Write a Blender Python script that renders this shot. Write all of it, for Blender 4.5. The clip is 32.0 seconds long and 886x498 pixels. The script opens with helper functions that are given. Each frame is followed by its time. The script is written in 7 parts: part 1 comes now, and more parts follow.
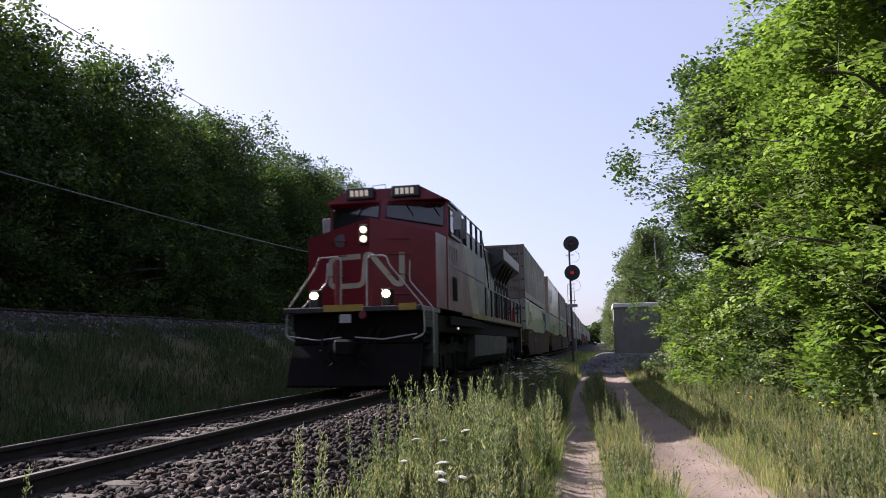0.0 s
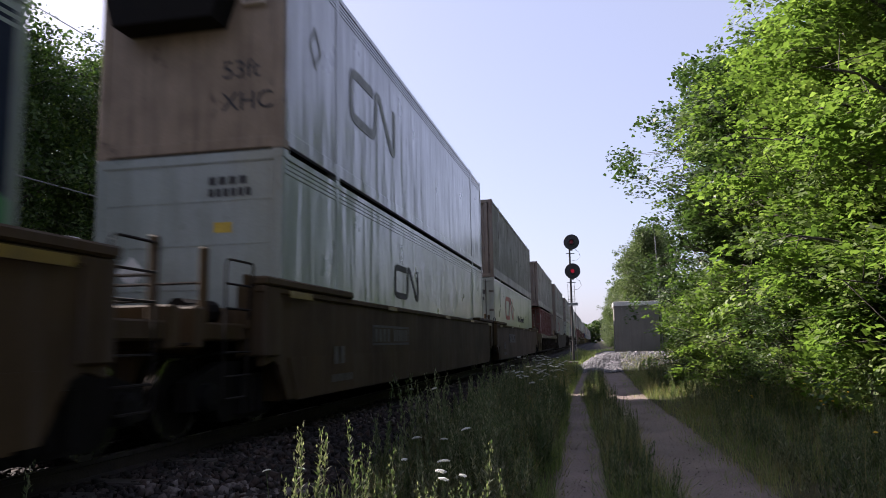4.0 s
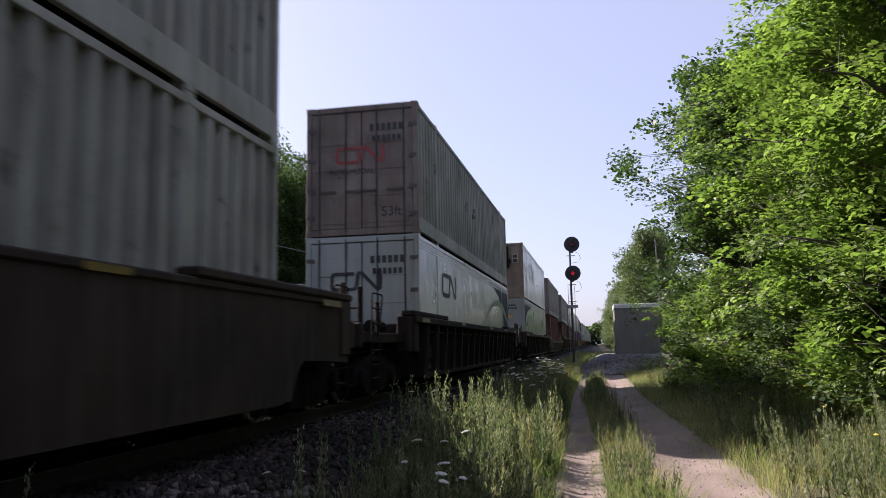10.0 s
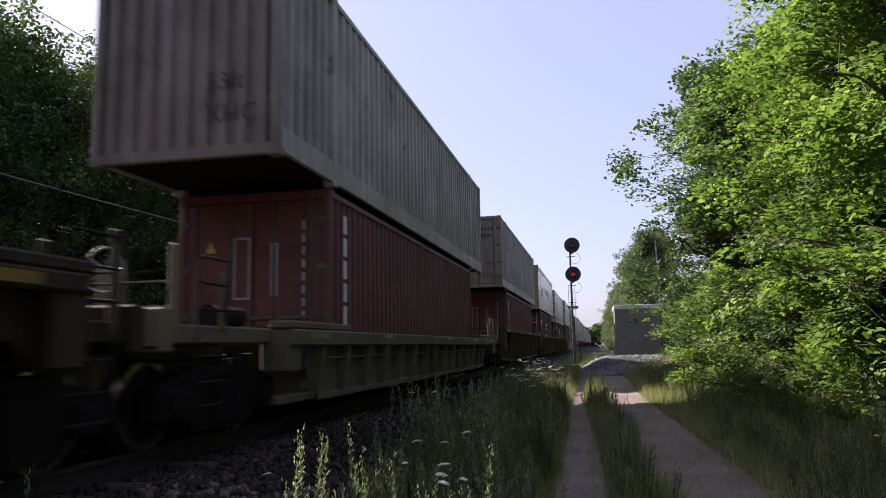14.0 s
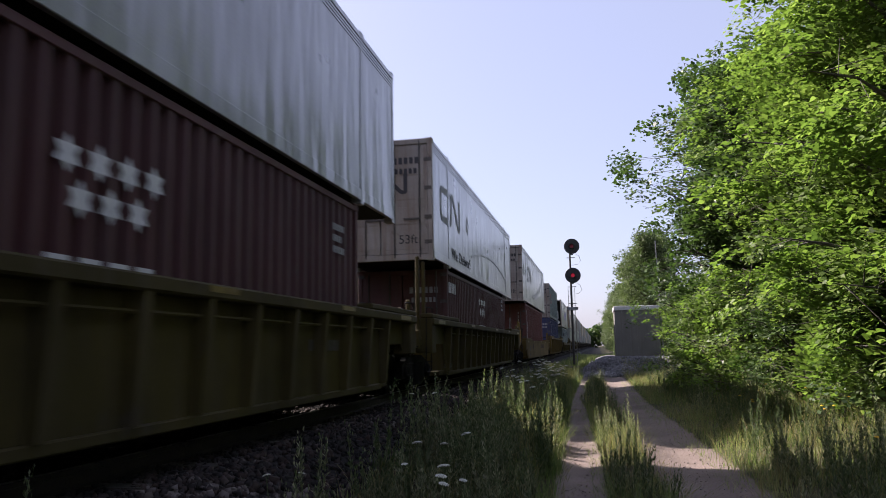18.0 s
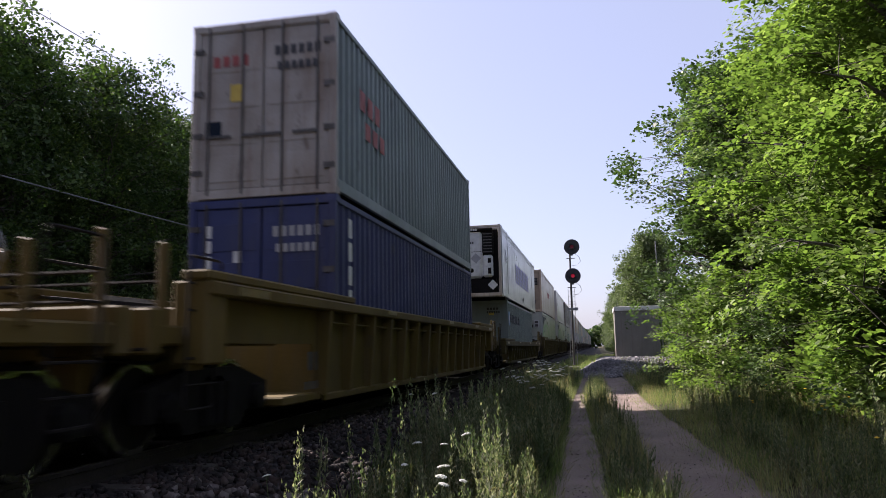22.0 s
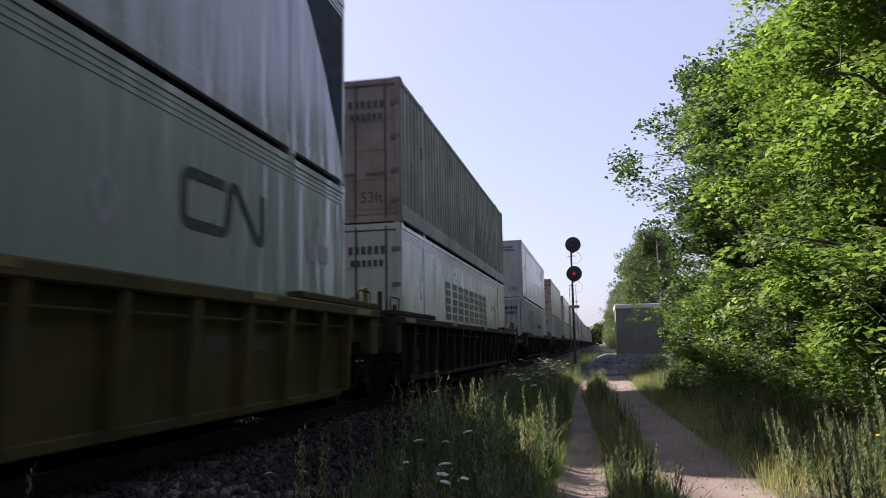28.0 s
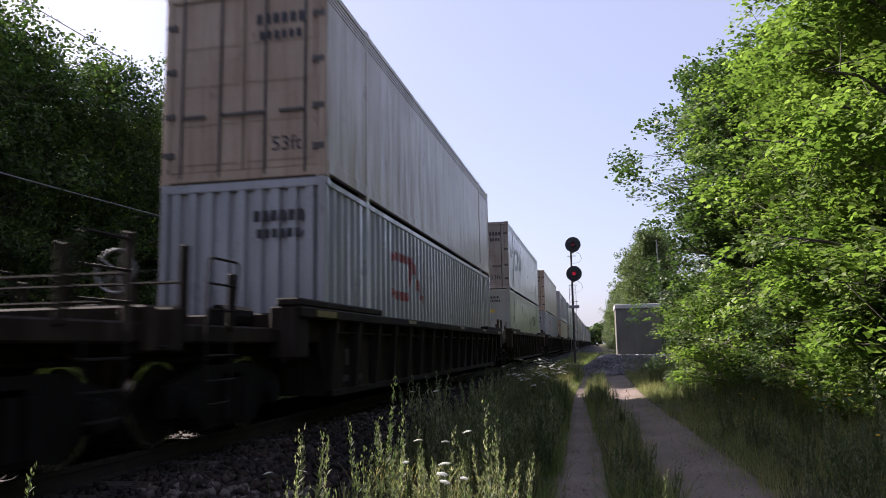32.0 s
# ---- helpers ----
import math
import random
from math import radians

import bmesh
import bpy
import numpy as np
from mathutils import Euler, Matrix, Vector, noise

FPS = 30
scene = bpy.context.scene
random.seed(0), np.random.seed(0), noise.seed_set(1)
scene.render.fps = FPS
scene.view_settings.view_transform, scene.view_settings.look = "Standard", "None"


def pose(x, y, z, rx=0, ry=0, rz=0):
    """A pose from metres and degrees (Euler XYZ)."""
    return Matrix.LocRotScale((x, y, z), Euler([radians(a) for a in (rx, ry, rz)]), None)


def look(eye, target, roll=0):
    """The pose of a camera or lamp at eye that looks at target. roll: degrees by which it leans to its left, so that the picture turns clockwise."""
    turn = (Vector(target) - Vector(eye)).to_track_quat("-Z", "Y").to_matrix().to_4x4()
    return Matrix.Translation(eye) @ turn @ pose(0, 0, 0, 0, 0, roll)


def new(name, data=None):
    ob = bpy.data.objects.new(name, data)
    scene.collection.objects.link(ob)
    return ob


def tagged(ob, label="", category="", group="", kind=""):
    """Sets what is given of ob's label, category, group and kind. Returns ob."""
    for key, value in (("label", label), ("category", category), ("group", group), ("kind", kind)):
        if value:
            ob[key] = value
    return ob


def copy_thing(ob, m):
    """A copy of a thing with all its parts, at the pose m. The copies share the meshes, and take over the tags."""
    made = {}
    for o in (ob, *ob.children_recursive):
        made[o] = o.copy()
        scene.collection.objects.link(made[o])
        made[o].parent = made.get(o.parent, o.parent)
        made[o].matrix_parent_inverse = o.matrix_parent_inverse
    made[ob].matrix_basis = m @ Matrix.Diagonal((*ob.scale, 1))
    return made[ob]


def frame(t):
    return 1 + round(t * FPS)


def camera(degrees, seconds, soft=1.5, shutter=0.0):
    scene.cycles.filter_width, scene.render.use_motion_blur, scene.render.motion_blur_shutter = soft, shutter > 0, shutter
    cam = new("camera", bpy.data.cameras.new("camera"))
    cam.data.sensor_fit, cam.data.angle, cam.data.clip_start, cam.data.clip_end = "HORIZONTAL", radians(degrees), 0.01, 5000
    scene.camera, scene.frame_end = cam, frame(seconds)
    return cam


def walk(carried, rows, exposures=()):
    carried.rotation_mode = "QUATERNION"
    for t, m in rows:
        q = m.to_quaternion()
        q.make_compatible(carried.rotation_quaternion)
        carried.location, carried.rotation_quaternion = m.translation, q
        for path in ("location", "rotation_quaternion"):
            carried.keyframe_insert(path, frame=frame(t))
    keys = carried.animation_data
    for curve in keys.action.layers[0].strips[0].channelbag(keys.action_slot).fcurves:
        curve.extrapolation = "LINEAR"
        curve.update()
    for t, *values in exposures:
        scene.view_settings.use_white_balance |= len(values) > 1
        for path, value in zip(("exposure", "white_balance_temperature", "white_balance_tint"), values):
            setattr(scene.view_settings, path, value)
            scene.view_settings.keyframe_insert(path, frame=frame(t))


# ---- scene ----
# The camera stands beside a dirt lane; y runs along the track, z = 0 is the rail head.
cam = camera(62.23, 32.0, soft=0.65, shutter=0.3)
EYE = (0.0, 0.0, 0.91)
FOCAL = 1299.0


def aim(right, down):
    """The camera's pose with the picture drifting by small amounts (thousandths of the focal length)."""
    yaw, tilt = radians(11.586) + right / FOCAL, radians(7.447) + down / FOCAL
    way = Vector((-math.sin(yaw) * math.cos(tilt), math.cos(yaw) * math.cos(tilt), math.sin(tilt)))
    return look(EYE, Vector(EYE) + way, -1.064)


DRIFT = [(0, 0, 0), (1, -2, -1), (2, 0, -3), (2.5, 0, -4), (3, -1.5, -3), (3.5, 0, -3), (5.5, 1, 0), (7, 1, 1.5), (9, 1, 1),
         (11, 1, 2), (13, 1, 3), (14.5, 1.5, 3), (17, 1, 4.5), (18.5, 1, 6), (19, 1, 7.5), (20, 1, 6), (21, 1.5, 5), (22, 1, 6),
         (24, 1, 5), (25, 1.5, 2.5), (27.5, 3.5, 2), (29, 2.5, 2.5), (30, 2.5, 3), (32, 3, 2)]
walk(cam, [(t, aim(r, d)) for t, r, d in DRIFT], exposures=[(0, 1.53, 6320, 22), (32, 1.53, 6320, 22)])

# ---- light: a clear, slightly hazy summer sky, the sun over the woods ahead ----
SUN_LEFT, SUN_UP = 63.5, 37.0
world = bpy.data.worlds.new("world")
scene.world = world
world.use_nodes = True
wn = world.node_tree.nodes
sky = wn.new("ShaderNodeTexSky")
sky.sky_type, sky.sun_disc = "NISHITA", False
sky.sun_elevation, sky.sun_rotation = radians(SUN_UP), radians(-SUN_LEFT)
sky.air_density, sky.dust_density, sky.ozone_density, sky.altitude = 1.0, 2.0, 1.5, 100
haze = wn.new("ShaderNodeMix")
haze.data_type = "RGBA"
haze.inputs[0].default_value = 0.4
haze.inputs[7].default_value = (6.3, 6.7, 8.5, 1)
world.node_tree.links.new(sky.outputs[0], haze.inputs[6])
world.node_tree.links.new(haze.outputs[2], wn["Background"].inputs[0])
wn["Background"].inputs[1].default_value = 0.053
sun = new("sun", bpy.data.lights.new("sun", "SUN"))
sun.data.energy, sun.data.angle, sun.data.color = 4.8, radians(0.6), (1.0, 0.93, 0.82)
_s = Vector((-math.sin(radians(SUN_LEFT)) * math.cos(radians(SUN_UP)), math.cos(radians(SUN_LEFT)) * math.cos(radians(SUN_UP)), math.sin(radians(SUN_UP))))
sun.matrix_world = look(_s * 50, (0, 0, 0))


# ---- materials ----
def mat(name, c1, c2=None, rough=0.6, metal=0.0, scale=1.5, grain=40.0, bump=0.15, streak=0.0, dirt=(0.09, 0.075, 0.06), vary=0.0, spec=0.5, coat=0.0, contrast=0.35, wavy=0.0, scuff=0.0):
    """A painted, stony or woody surface: large mottling, fine grain, downward dirt streaks, variation from piece to piece."""
    m = bpy.data.materials.new(name)
    m.use_nodes = True
    n, l = m.node_tree.nodes, m.node_tree.links.new
    b = n["Principled BSDF"]
    co = n.new("ShaderNodeTexCoord")
    big, fine = n.new("ShaderNodeTexNoise"), n.new("ShaderNodeTexNoise")
    big.inputs["Scale"].default_value, big.inputs["Detail"].default_value = scale, 5
    fine.inputs["Scale"].default_value, fine.inputs["Detail"].default_value = grain, 3
    l(co.outputs["Object"], big.inputs["Vector"])
    l(co.outputs["Object"], fine.inputs["Vector"])
    ramp = n.new("ShaderNodeMapRange")
    ramp.inputs[1].default_value, ramp.inputs[2].default_value = 0.5 - contrast / 2, 0.5 + contrast / 2
    l(big.outputs[0], ramp.inputs[0])
    mix = n.new("ShaderNodeMix")
    mix.data_type = "RGBA"
    c2 = c2 or tuple(v * 0.8 for v in c1)
    mix.inputs[6].default_value, mix.inputs[7].default_value = (*c1, 1), (*c2, 1)
    l(ramp.outputs[0], mix.inputs[0])
    out = mix.outputs[2]
    speck = n.new("ShaderNodeMix")
    speck.data_type, speck.blend_type = "RGBA", "MULTIPLY"
    speck.inputs[0].default_value = 0.35
    l(out, speck.inputs[6])
    l(fine.outputs[0], speck.inputs[7])
    out = speck.outputs[2]
    if streak:
        mp = n.new("ShaderNodeMapping")
        mp.inputs["Scale"].default_value = (5, 5, 0.35)
        l(co.outputs["Object"], mp.inputs[0])
        sn = n.new("ShaderNodeTexNoise")
        sn.inputs["Scale"].default_value, sn.inputs["Detail"].default_value = 1.6, 6
        l(mp.outputs[0], sn.inputs["Vector"])
        sr = n.new("ShaderNodeMapRange")
        sr.inputs[1].default_value, sr.inputs[2].default_value, sr.inputs[4].default_value = 0.48, 0.75, streak
        l(sn.outputs[0], sr.inputs[0])
        sm = n.new("ShaderNodeMix")
        sm.data_type = "RGBA"
        sm.inputs[7].default_value = (*dirt, 1)
        l(sr.outputs[0], sm.inputs[0])
        l(out, sm.inputs[6])
        out = sm.outputs[2]
    if scuff:
        cm, cn, cr, cx = n.new("ShaderNodeMapping"), n.new("ShaderNodeTexNoise"), n.new("ShaderNodeMapRange"), n.new("ShaderNodeMix")
        cm.inputs["Scale"].default_value = (1.0, 1.0, 0.6)
        cn.inputs["Scale"].default_value, cn.inputs["Detail"].default_value, cn.inputs["Roughness"].default_value = 2.3, 9, 0.68
        l(co.outputs["Object"], cm.inputs[0])
        l(cm.outputs[0], cn.inputs["Vector"])
        cr.inputs[1].default_value, cr.inputs[2].default_value, cr.inputs[4].default_value = 0.6, 0.68, scuff
        l(cn.outputs[0], cr.inputs[0])
        cx.data_type = "RGBA"
        cx.inputs[7].default_value = (*[v * 0.55 for v in dirt], 1)
        l(cr.outputs[0], cx.inputs[0])
        l(out, cx.inputs[6])
        out = cx.outputs[2]
    if vary:
        oi, hs = n.new("ShaderNodeObjectInfo"), n.new("ShaderNodeHueSaturation")
        vr = n.new("ShaderNodeMapRange")
        vr.inputs[3].default_value, vr.inputs[4].default_value = 1 - vary, 1 + vary
        l(oi.outputs["Random"], vr.inputs[0])
        l(vr.outputs[0], hs.inputs["Value"])
        l(out, hs.inputs["Color"])
        out = hs.outputs[0]
    l(out, b.inputs["Base Color"])
    rr = n.new("ShaderNodeMapRange")
    rr.inputs[3].default_value, rr.inputs[4].default_value = max(rough - 0.12, 0.03), min(rough + 0.15, 1)
    l(big.outputs[0], rr.inputs[0])
    l(rr.outputs[0], b.inputs["Roughness"])
    b.inputs["Metallic"].default_value = metal
    b.inputs["Specular IOR Level"].default_value = spec
    b.inputs["Coat Weight"].default_value = coat
    b.inputs["Coat Roughness"].default_value = 0.15
    if bump:
        bp = n.new("ShaderNodeBump")
        bp.inputs["Strength"].default_value, bp.inputs["Distance"].default_value = bump, 0.02
        l(fine.outputs[0], bp.inputs["Height"])
        l(bp.outputs[0], b.inputs["Normal"])
        if wavy:
            wm, wv, wb = n.new("ShaderNodeMapping"), n.new("ShaderNodeTexNoise"), n.new("ShaderNodeBump")
            wm.inputs["Scale"].default_value = (1, 2.6, 0.4)
            wv.inputs["Scale"].default_value, wv.inputs["Detail"].default_value = 1.0, 2
            l(co.outputs["Object"], wm.inputs[0])
            l(wm.outputs[0], wv.inputs["Vector"])
            l(wv.outputs[0], wb.inputs["Height"])
            wb.inputs["Strength"].default_value, wb.inputs["Distance"].default_value = 1.0, wavy
            l(wb.outputs[0], bp.inputs["Normal"])
            l(wb.outputs[0], b.inputs["Coat Normal"])
    return m


def island_mat(name, colours, rough=0.8, through_light=0.0, spec=0.3):
    """Leaves, blades and stones: a colour picked piece by piece."""
    m = bpy.data.materials.new(name)
    m.use_nodes = True
    n, l = m.node_tree.nodes, m.node_tree.links.new
    b = n["Principled BSDF"]
    g, r = n.new("ShaderNodeNewGeometry"), n.new("ShaderNodeValToRGB")
    while len(r.color_ramp.elements) < len(colours):
        r.color_ramp.elements.new(0.5)
    for i, c in enumerate(colours):
        r.color_ramp.elements[i].position, r.color_ramp.elements[i].color = i / max(len(colours) - 1, 1), (*c, 1)
    co, nz = n.new("ShaderNodeTexCoord"), n.new("ShaderNodeTexNoise")
    nz.inputs["Scale"].default_value = 0.6
    l(co.outputs["Object"], nz.inputs["Vector"])
    ad = n.new("ShaderNodeMath")
    ad.operation = "MULTIPLY_ADD"
    ad.inputs[1].default_value = 0.7
    l(g.outputs["Random Per Island"], ad.inputs[0])
    sc = n.new("ShaderNodeMapRange")
    sc.inputs[1].default_value, sc.inputs[2].default_value, sc.inputs[3].default_value, sc.inputs[4].default_value = 0.3, 0.7, -0.15, 0.45
    l(nz.outputs[0], sc.inputs[0])
    l(sc.outputs[0], ad.inputs[2])
    l(ad.outputs[0], r.inputs[0])
    l(r.outputs[0], b.inputs["Base Color"])
    b.inputs["Roughness"].default_value, b.inputs["Specular IOR Level"].default_value = rough, spec
    if through_light:
        tr, mx = n.new("ShaderNodeBsdfTranslucent"), n.new("ShaderNodeMixShader")
        tint = n.new("ShaderNodeMix")
        tint.data_type, tint.blend_type = "RGBA", "MULTIPLY"
        tint.inputs[0].default_value = 1.0
        tint.inputs[7].default_value = (1.08, 1.28, 0.72, 1)
        l(r.outputs[0], tint.inputs[6])
        l(tint.outputs[2], tr.inputs[0])
        mx.inputs[0].default_value = through_light
        l(b.outputs[0], mx.inputs[1])
        l(tr.outputs[0], mx.inputs[2])
        l(mx.outputs[0], n["Material Output"].inputs[0])
    return m


def glow_mat(name, colour, strength):
    m = bpy.data.materials.new(name)
    m.use_nodes = True
    b = m.node_tree.nodes["Principled BSDF"]
    b.inputs["Base Color"].default_value = (*colour, 1)
    b.inputs["Emission Color"].default_value, b.inputs["Emission Strength"].default_value = (*colour, 1), strength
    return m


def ground_mat():
    """Soil with thatch, worn gravel in the lane and ballast along the tracks, by the masks 'lane', 'stone' and 'pad'."""
    m = bpy.data.materials.new("ground")
    m.use_nodes = True
    n, l = m.node_tree.nodes, m.node_tree.links.new
    b = n["Principled BSDF"]
    co = n.new("ShaderNodeTexCoord")

    def nz(scale, detail=5):
        t = n.new("ShaderNodeTexNoise")
        t.inputs["Scale"].default_value, t.inputs["Detail"].default_value = scale, detail
        l(co.outputs["Object"], t.inputs["Vector"])
        return t

    def blend(f, a, c):
        t = n.new("ShaderNodeMix")
        t.data_type = "RGBA"
        if isinstance(f, float):
            t.inputs[0].default_value = f
        else:
            l(f, t.inputs[0])
        for s, v in ((t.inputs[6], a), (t.inputs[7], c)):
            if isinstance(v, tuple):
                s.default_value = (*v, 1)
            else:
                l(v, s)
        return t.outputs[2]

    def sharp(src, lo, hi):
        t = n.new("ShaderNodeMapRange")
        t.inputs[1].default_value, t.inputs[2].default_value = lo, hi
        l(src, t.inputs[0])
        return t.outputs[0]

    def mask(name, ragged):
        a, t = n.new("ShaderNodeAttribute"), n.new("ShaderNodeMath")
        a.attribute_name = name
        t.operation = "MULTIPLY_ADD"
        t.inputs[1].default_value = ragged
        l(nz(3.5, 8).outputs[0], t.inputs[0])
        l(a.outputs["Fac"], t.inputs[2])
        return sharp(t.outputs[0], 0.4 + ragged / 2, 0.6 + ragged / 2)

    soil = blend(sharp(nz(1.3).outputs[0], 0.35, 0.65), (0.03, 0.041, 0.014), (0.052, 0.05, 0.024))
    soil = blend(sharp(nz(25).outputs[0], 0.4, 0.7), soil, (0.08, 0.064, 0.035))
    dirt = blend(sharp(nz(0.9, 8).outputs[0], 0.35, 0.65), (0.225, 0.172, 0.15), (0.148, 0.113, 0.098))
    dirt = blend(sharp(nz(70, 4).outputs[0], 0.52, 0.68), dirt, (0.23, 0.195, 0.175))
    dirt = blend(sharp(nz(38, 3).outputs[0], 0.58, 0.7), dirt, (0.06, 0.05, 0.041))
    vor = n.new("ShaderNodeTexVoronoi")
    vor.inputs["Scale"].default_value = 17
    l(co.outputs["Object"], vor.inputs["Vector"])
    bw = n.new("ShaderNodeSeparateColor")
    l(vor.outputs["Color"], bw.inputs[0])
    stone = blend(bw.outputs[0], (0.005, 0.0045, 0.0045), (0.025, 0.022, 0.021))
    col = blend(mask("lane", 0.95), soil, dirt)
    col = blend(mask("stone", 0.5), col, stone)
    col = blend(mask("pad", 0.5), col, blend(bw.outputs[0], (0.07, 0.067, 0.07), (0.17, 0.165, 0.172)))
    l(col, b.inputs["Base Color"])
    b.inputs["Roughness"].default_value = 0.93
    b.inputs["Specular IOR Level"].default_value = 0.2
    bp = n.new("ShaderNodeBump")
    bp.inputs["Strength"].default_value, bp.inputs["Distance"].default_value = 0.6, 0.02
    l(nz(55, 5).outputs[0], bp.inputs["Height"])
    l(bp.outputs[0], b.inputs["Normal"])
    return m


# ---- mesh helpers ----
class Geo:
    """Collects vertices and faces of one mesh."""

    def __init__(self):
        self.v, self.f = [], []

    def add(self, verts, faces):
        k = len(self.v)
        self.v += [tuple(p) for p in verts]
        self.f += [tuple(i + k for i in f) for f in faces]
        return self

    def box(self, x0, x1, y0, y1, z0, z1, b=0.0):
        """A box; b chamfers the twelve edges."""
        if not b:
            return self.add([(x, y, z) for x in (x0, x1) for y in (y0, y1) for z in (z0, z1)],
                            [(0, 1, 3, 2), (4, 6, 7, 5), (0, 4, 5, 1), (2, 3, 7, 6), (0, 2, 6, 4), (1, 5, 7, 3)])
        b = min(b, abs(x1 - x0) / 2.2, abs(y1 - y0) / 2.2, abs(z1 - z0) / 2.2)
        h, c = [(x1 - x0) / 2, (y1 - y0) / 2, (z1 - z0) / 2], [(x0 + x1) / 2, (y0 + y1) / 2, (z0 + z1) / 2]
        v, idx = [], {}
        for s in [(a, d, e) for a in (-1, 1) for d in (-1, 1) for e in (-1, 1)]:
            for k in range(3):
                idx[s, k] = len(v)
                v.append([c[i] + s[i] * (h[i] - (0 if i == k else b)) for i in range(3)])
        f = []
        sg = (-1, 1)
        for k in range(3):
            i, j = (k + 1) % 3, (k + 2) % 3
            for s in sg:
                def q(u, w, t=k):
                    r = [0, 0, 0]
                    r[k], r[i], r[j] = s, u, w
                    return tuple(r)
                f.append(tuple(idx[q(*e), k] for e in ((-1, -1), (1, -1), (1, 1), (-1, 1))[::s]))
            for u in sg:
                for w in sg:
                    def e(t):
                        r = [0, 0, 0]
                        r[k], r[i], r[j] = t, u, w
                        return tuple(r)
                    o = (idx[e(-1), i], idx[e(1), i], idx[e(1), j], idx[e(-1), j])
                    f.append(o if u * w > 0 else o[::-1])
        for s in [(a, d, e) for a in sg for d in sg for e in sg]:
            o = (idx[s, 0], idx[s, 1], idx[s, 2])
            f.append(o if s[0] * s[1] * s[2] > 0 else o[::-1])
        return self.add(v, f)

    def tube(self, pts, r, n=8, r2=None, caps=True):
        """A round bar along the points."""
        pts = [Vector(p) for p in pts]
        rings, m = [], len(pts)
        for i, p in enumerate(pts):
            d = (pts[min(i + 1, m - 1)] - pts[max(i - 1, 0)]).normalized()
            u = d.cross(Vector((0, 0, 1)) if abs(d.z) < 0.9 else Vector((1, 0, 0))).normalized()
            w = d.cross(u)
            rad = r if r2 is None else r + (r2 - r) * i / (m - 1)
            rings.append([p + (u * math.cos(a) + w * math.sin(a)) * rad for a in [2 * math.pi * j / n for j in range(n)]])
        v = [p for ring in rings for p in ring]
        f = [(i * n + j, i * n + (j + 1) % n, (i + 1) * n + (j + 1) % n, (i + 1) * n + j) for i in range(m - 1) for j in range(n)]
        if caps:
            f += [tuple(range(n))[::-1], tuple((m - 1) * n + j for j in range(n))]
        return self.add(v, f)

    def lathe(self, axis, c, prof, n=20, caps=True):
        """Turns a profile of (along, radius) about an axis through c."""
        i = "xyz".index(axis)
        j, k = (i + 1) % 3, (i + 2) % 3
        v = []
        for a, r in prof:
            for s in range(n):
                p = list(c)
                p[i] += a
                p[j] += r * math.cos(2 * math.pi * s / n)
                p[k] += r * math.sin(2 * math.pi * s / n)
                v.append(p)
        m = len(prof)
        f = [(q * n + s, q * n + (s + 1) % n, (q + 1) * n + (s + 1) % n, (q + 1) * n + s) for q in range(m - 1) for s in range(n)]
        if caps:
            f += [tuple(range(n))[::-1], tuple((m - 1) * n + s for s in range(n))]
        return self.add(v, f)

    def prism(self, prof, axis, a, b):
        """Extrudes a closed profile (in the two other axes, in xyz order) from a to b."""
        i = "xyz".index(axis)
        n = len(prof)
        v = []
        for t in (a, b):
            for p in prof:
                q = list(p)
                q.insert(i, t)
                v.append(q)
        f = [tuple(range(n)), tuple(range(n, 2 * n))[::-1]] + [(s, s + n, (s + 1) % n + n, (s + 1) % n) for s in range(n)]
        return self.add(v, f)

    def stroke(self, pts, w, put, t=0.004, shift=0.0):
        """A flat band of width w along 2D points; put maps (u, v, height) to space."""
        m = len(pts)
        v, P = [], [Vector(p) for p in pts]
        for i, p in enumerate(P):
            d1 = (P[i] - P[i - 1]).normalized() if i else (P[1] - P[0]).normalized()
            d2 = (P[i + 1] - P[i]).normalized() if i < m - 1 else d1
            d = (d1 + d2).normalized()
            nn = Vector((-d.y, d.x)) * (w / 2 / max(d.dot(d1), 0.5))
            for s, h in ((1, 0), (-1, 0), (-1, t), (1, t)):
                q = p + nn * s
                v.append(put(q.x, q.y, h + shift))
        f = [(4 * i + a, 4 * i + b, 4 * i + 4 + b, 4 * i + 4 + a) for i in range(m - 1) for a, b in ((0, 1), (1, 2), (2, 3), (3, 0))]
        f += [(0, 3, 2, 1), (4 * m - 4, 4 * m - 3, 4 * m - 2, 4 * m - 1)]
        return self.add(v, f)

    def mesh(self, name, material, smooth=False):
        me = bpy.data.meshes.new(name)
        me.from_pydata(self.v, [], self.f)
        if material:
            me.materials.append(material)
        if smooth:
            me.shade_smooth()
        bm = bmesh.new()
        bm.from_mesh(me)
        bmesh.ops.recalc_face_normals(bm, faces=bm.faces)
        bm.to_mesh(me)
        bm.free()
        return me


def part(name, geo, material, parent, label="", smooth=False):
    """One mesh object under a thing or a part; or at top level with no parent."""
    me = geo if isinstance(geo, bpy.types.Mesh) else geo.mesh(name, material, smooth)
    ob = new(name, me)
    ob.parent = parent
    return tagged(ob, label)


def thing(name, label, category, at=None, group="", kind=""):
    ob = new(name)
    ob.empty_display_size = 0.2
    ob.matrix_basis = at or Matrix()
    return tagged(ob, label, category, group, kind)


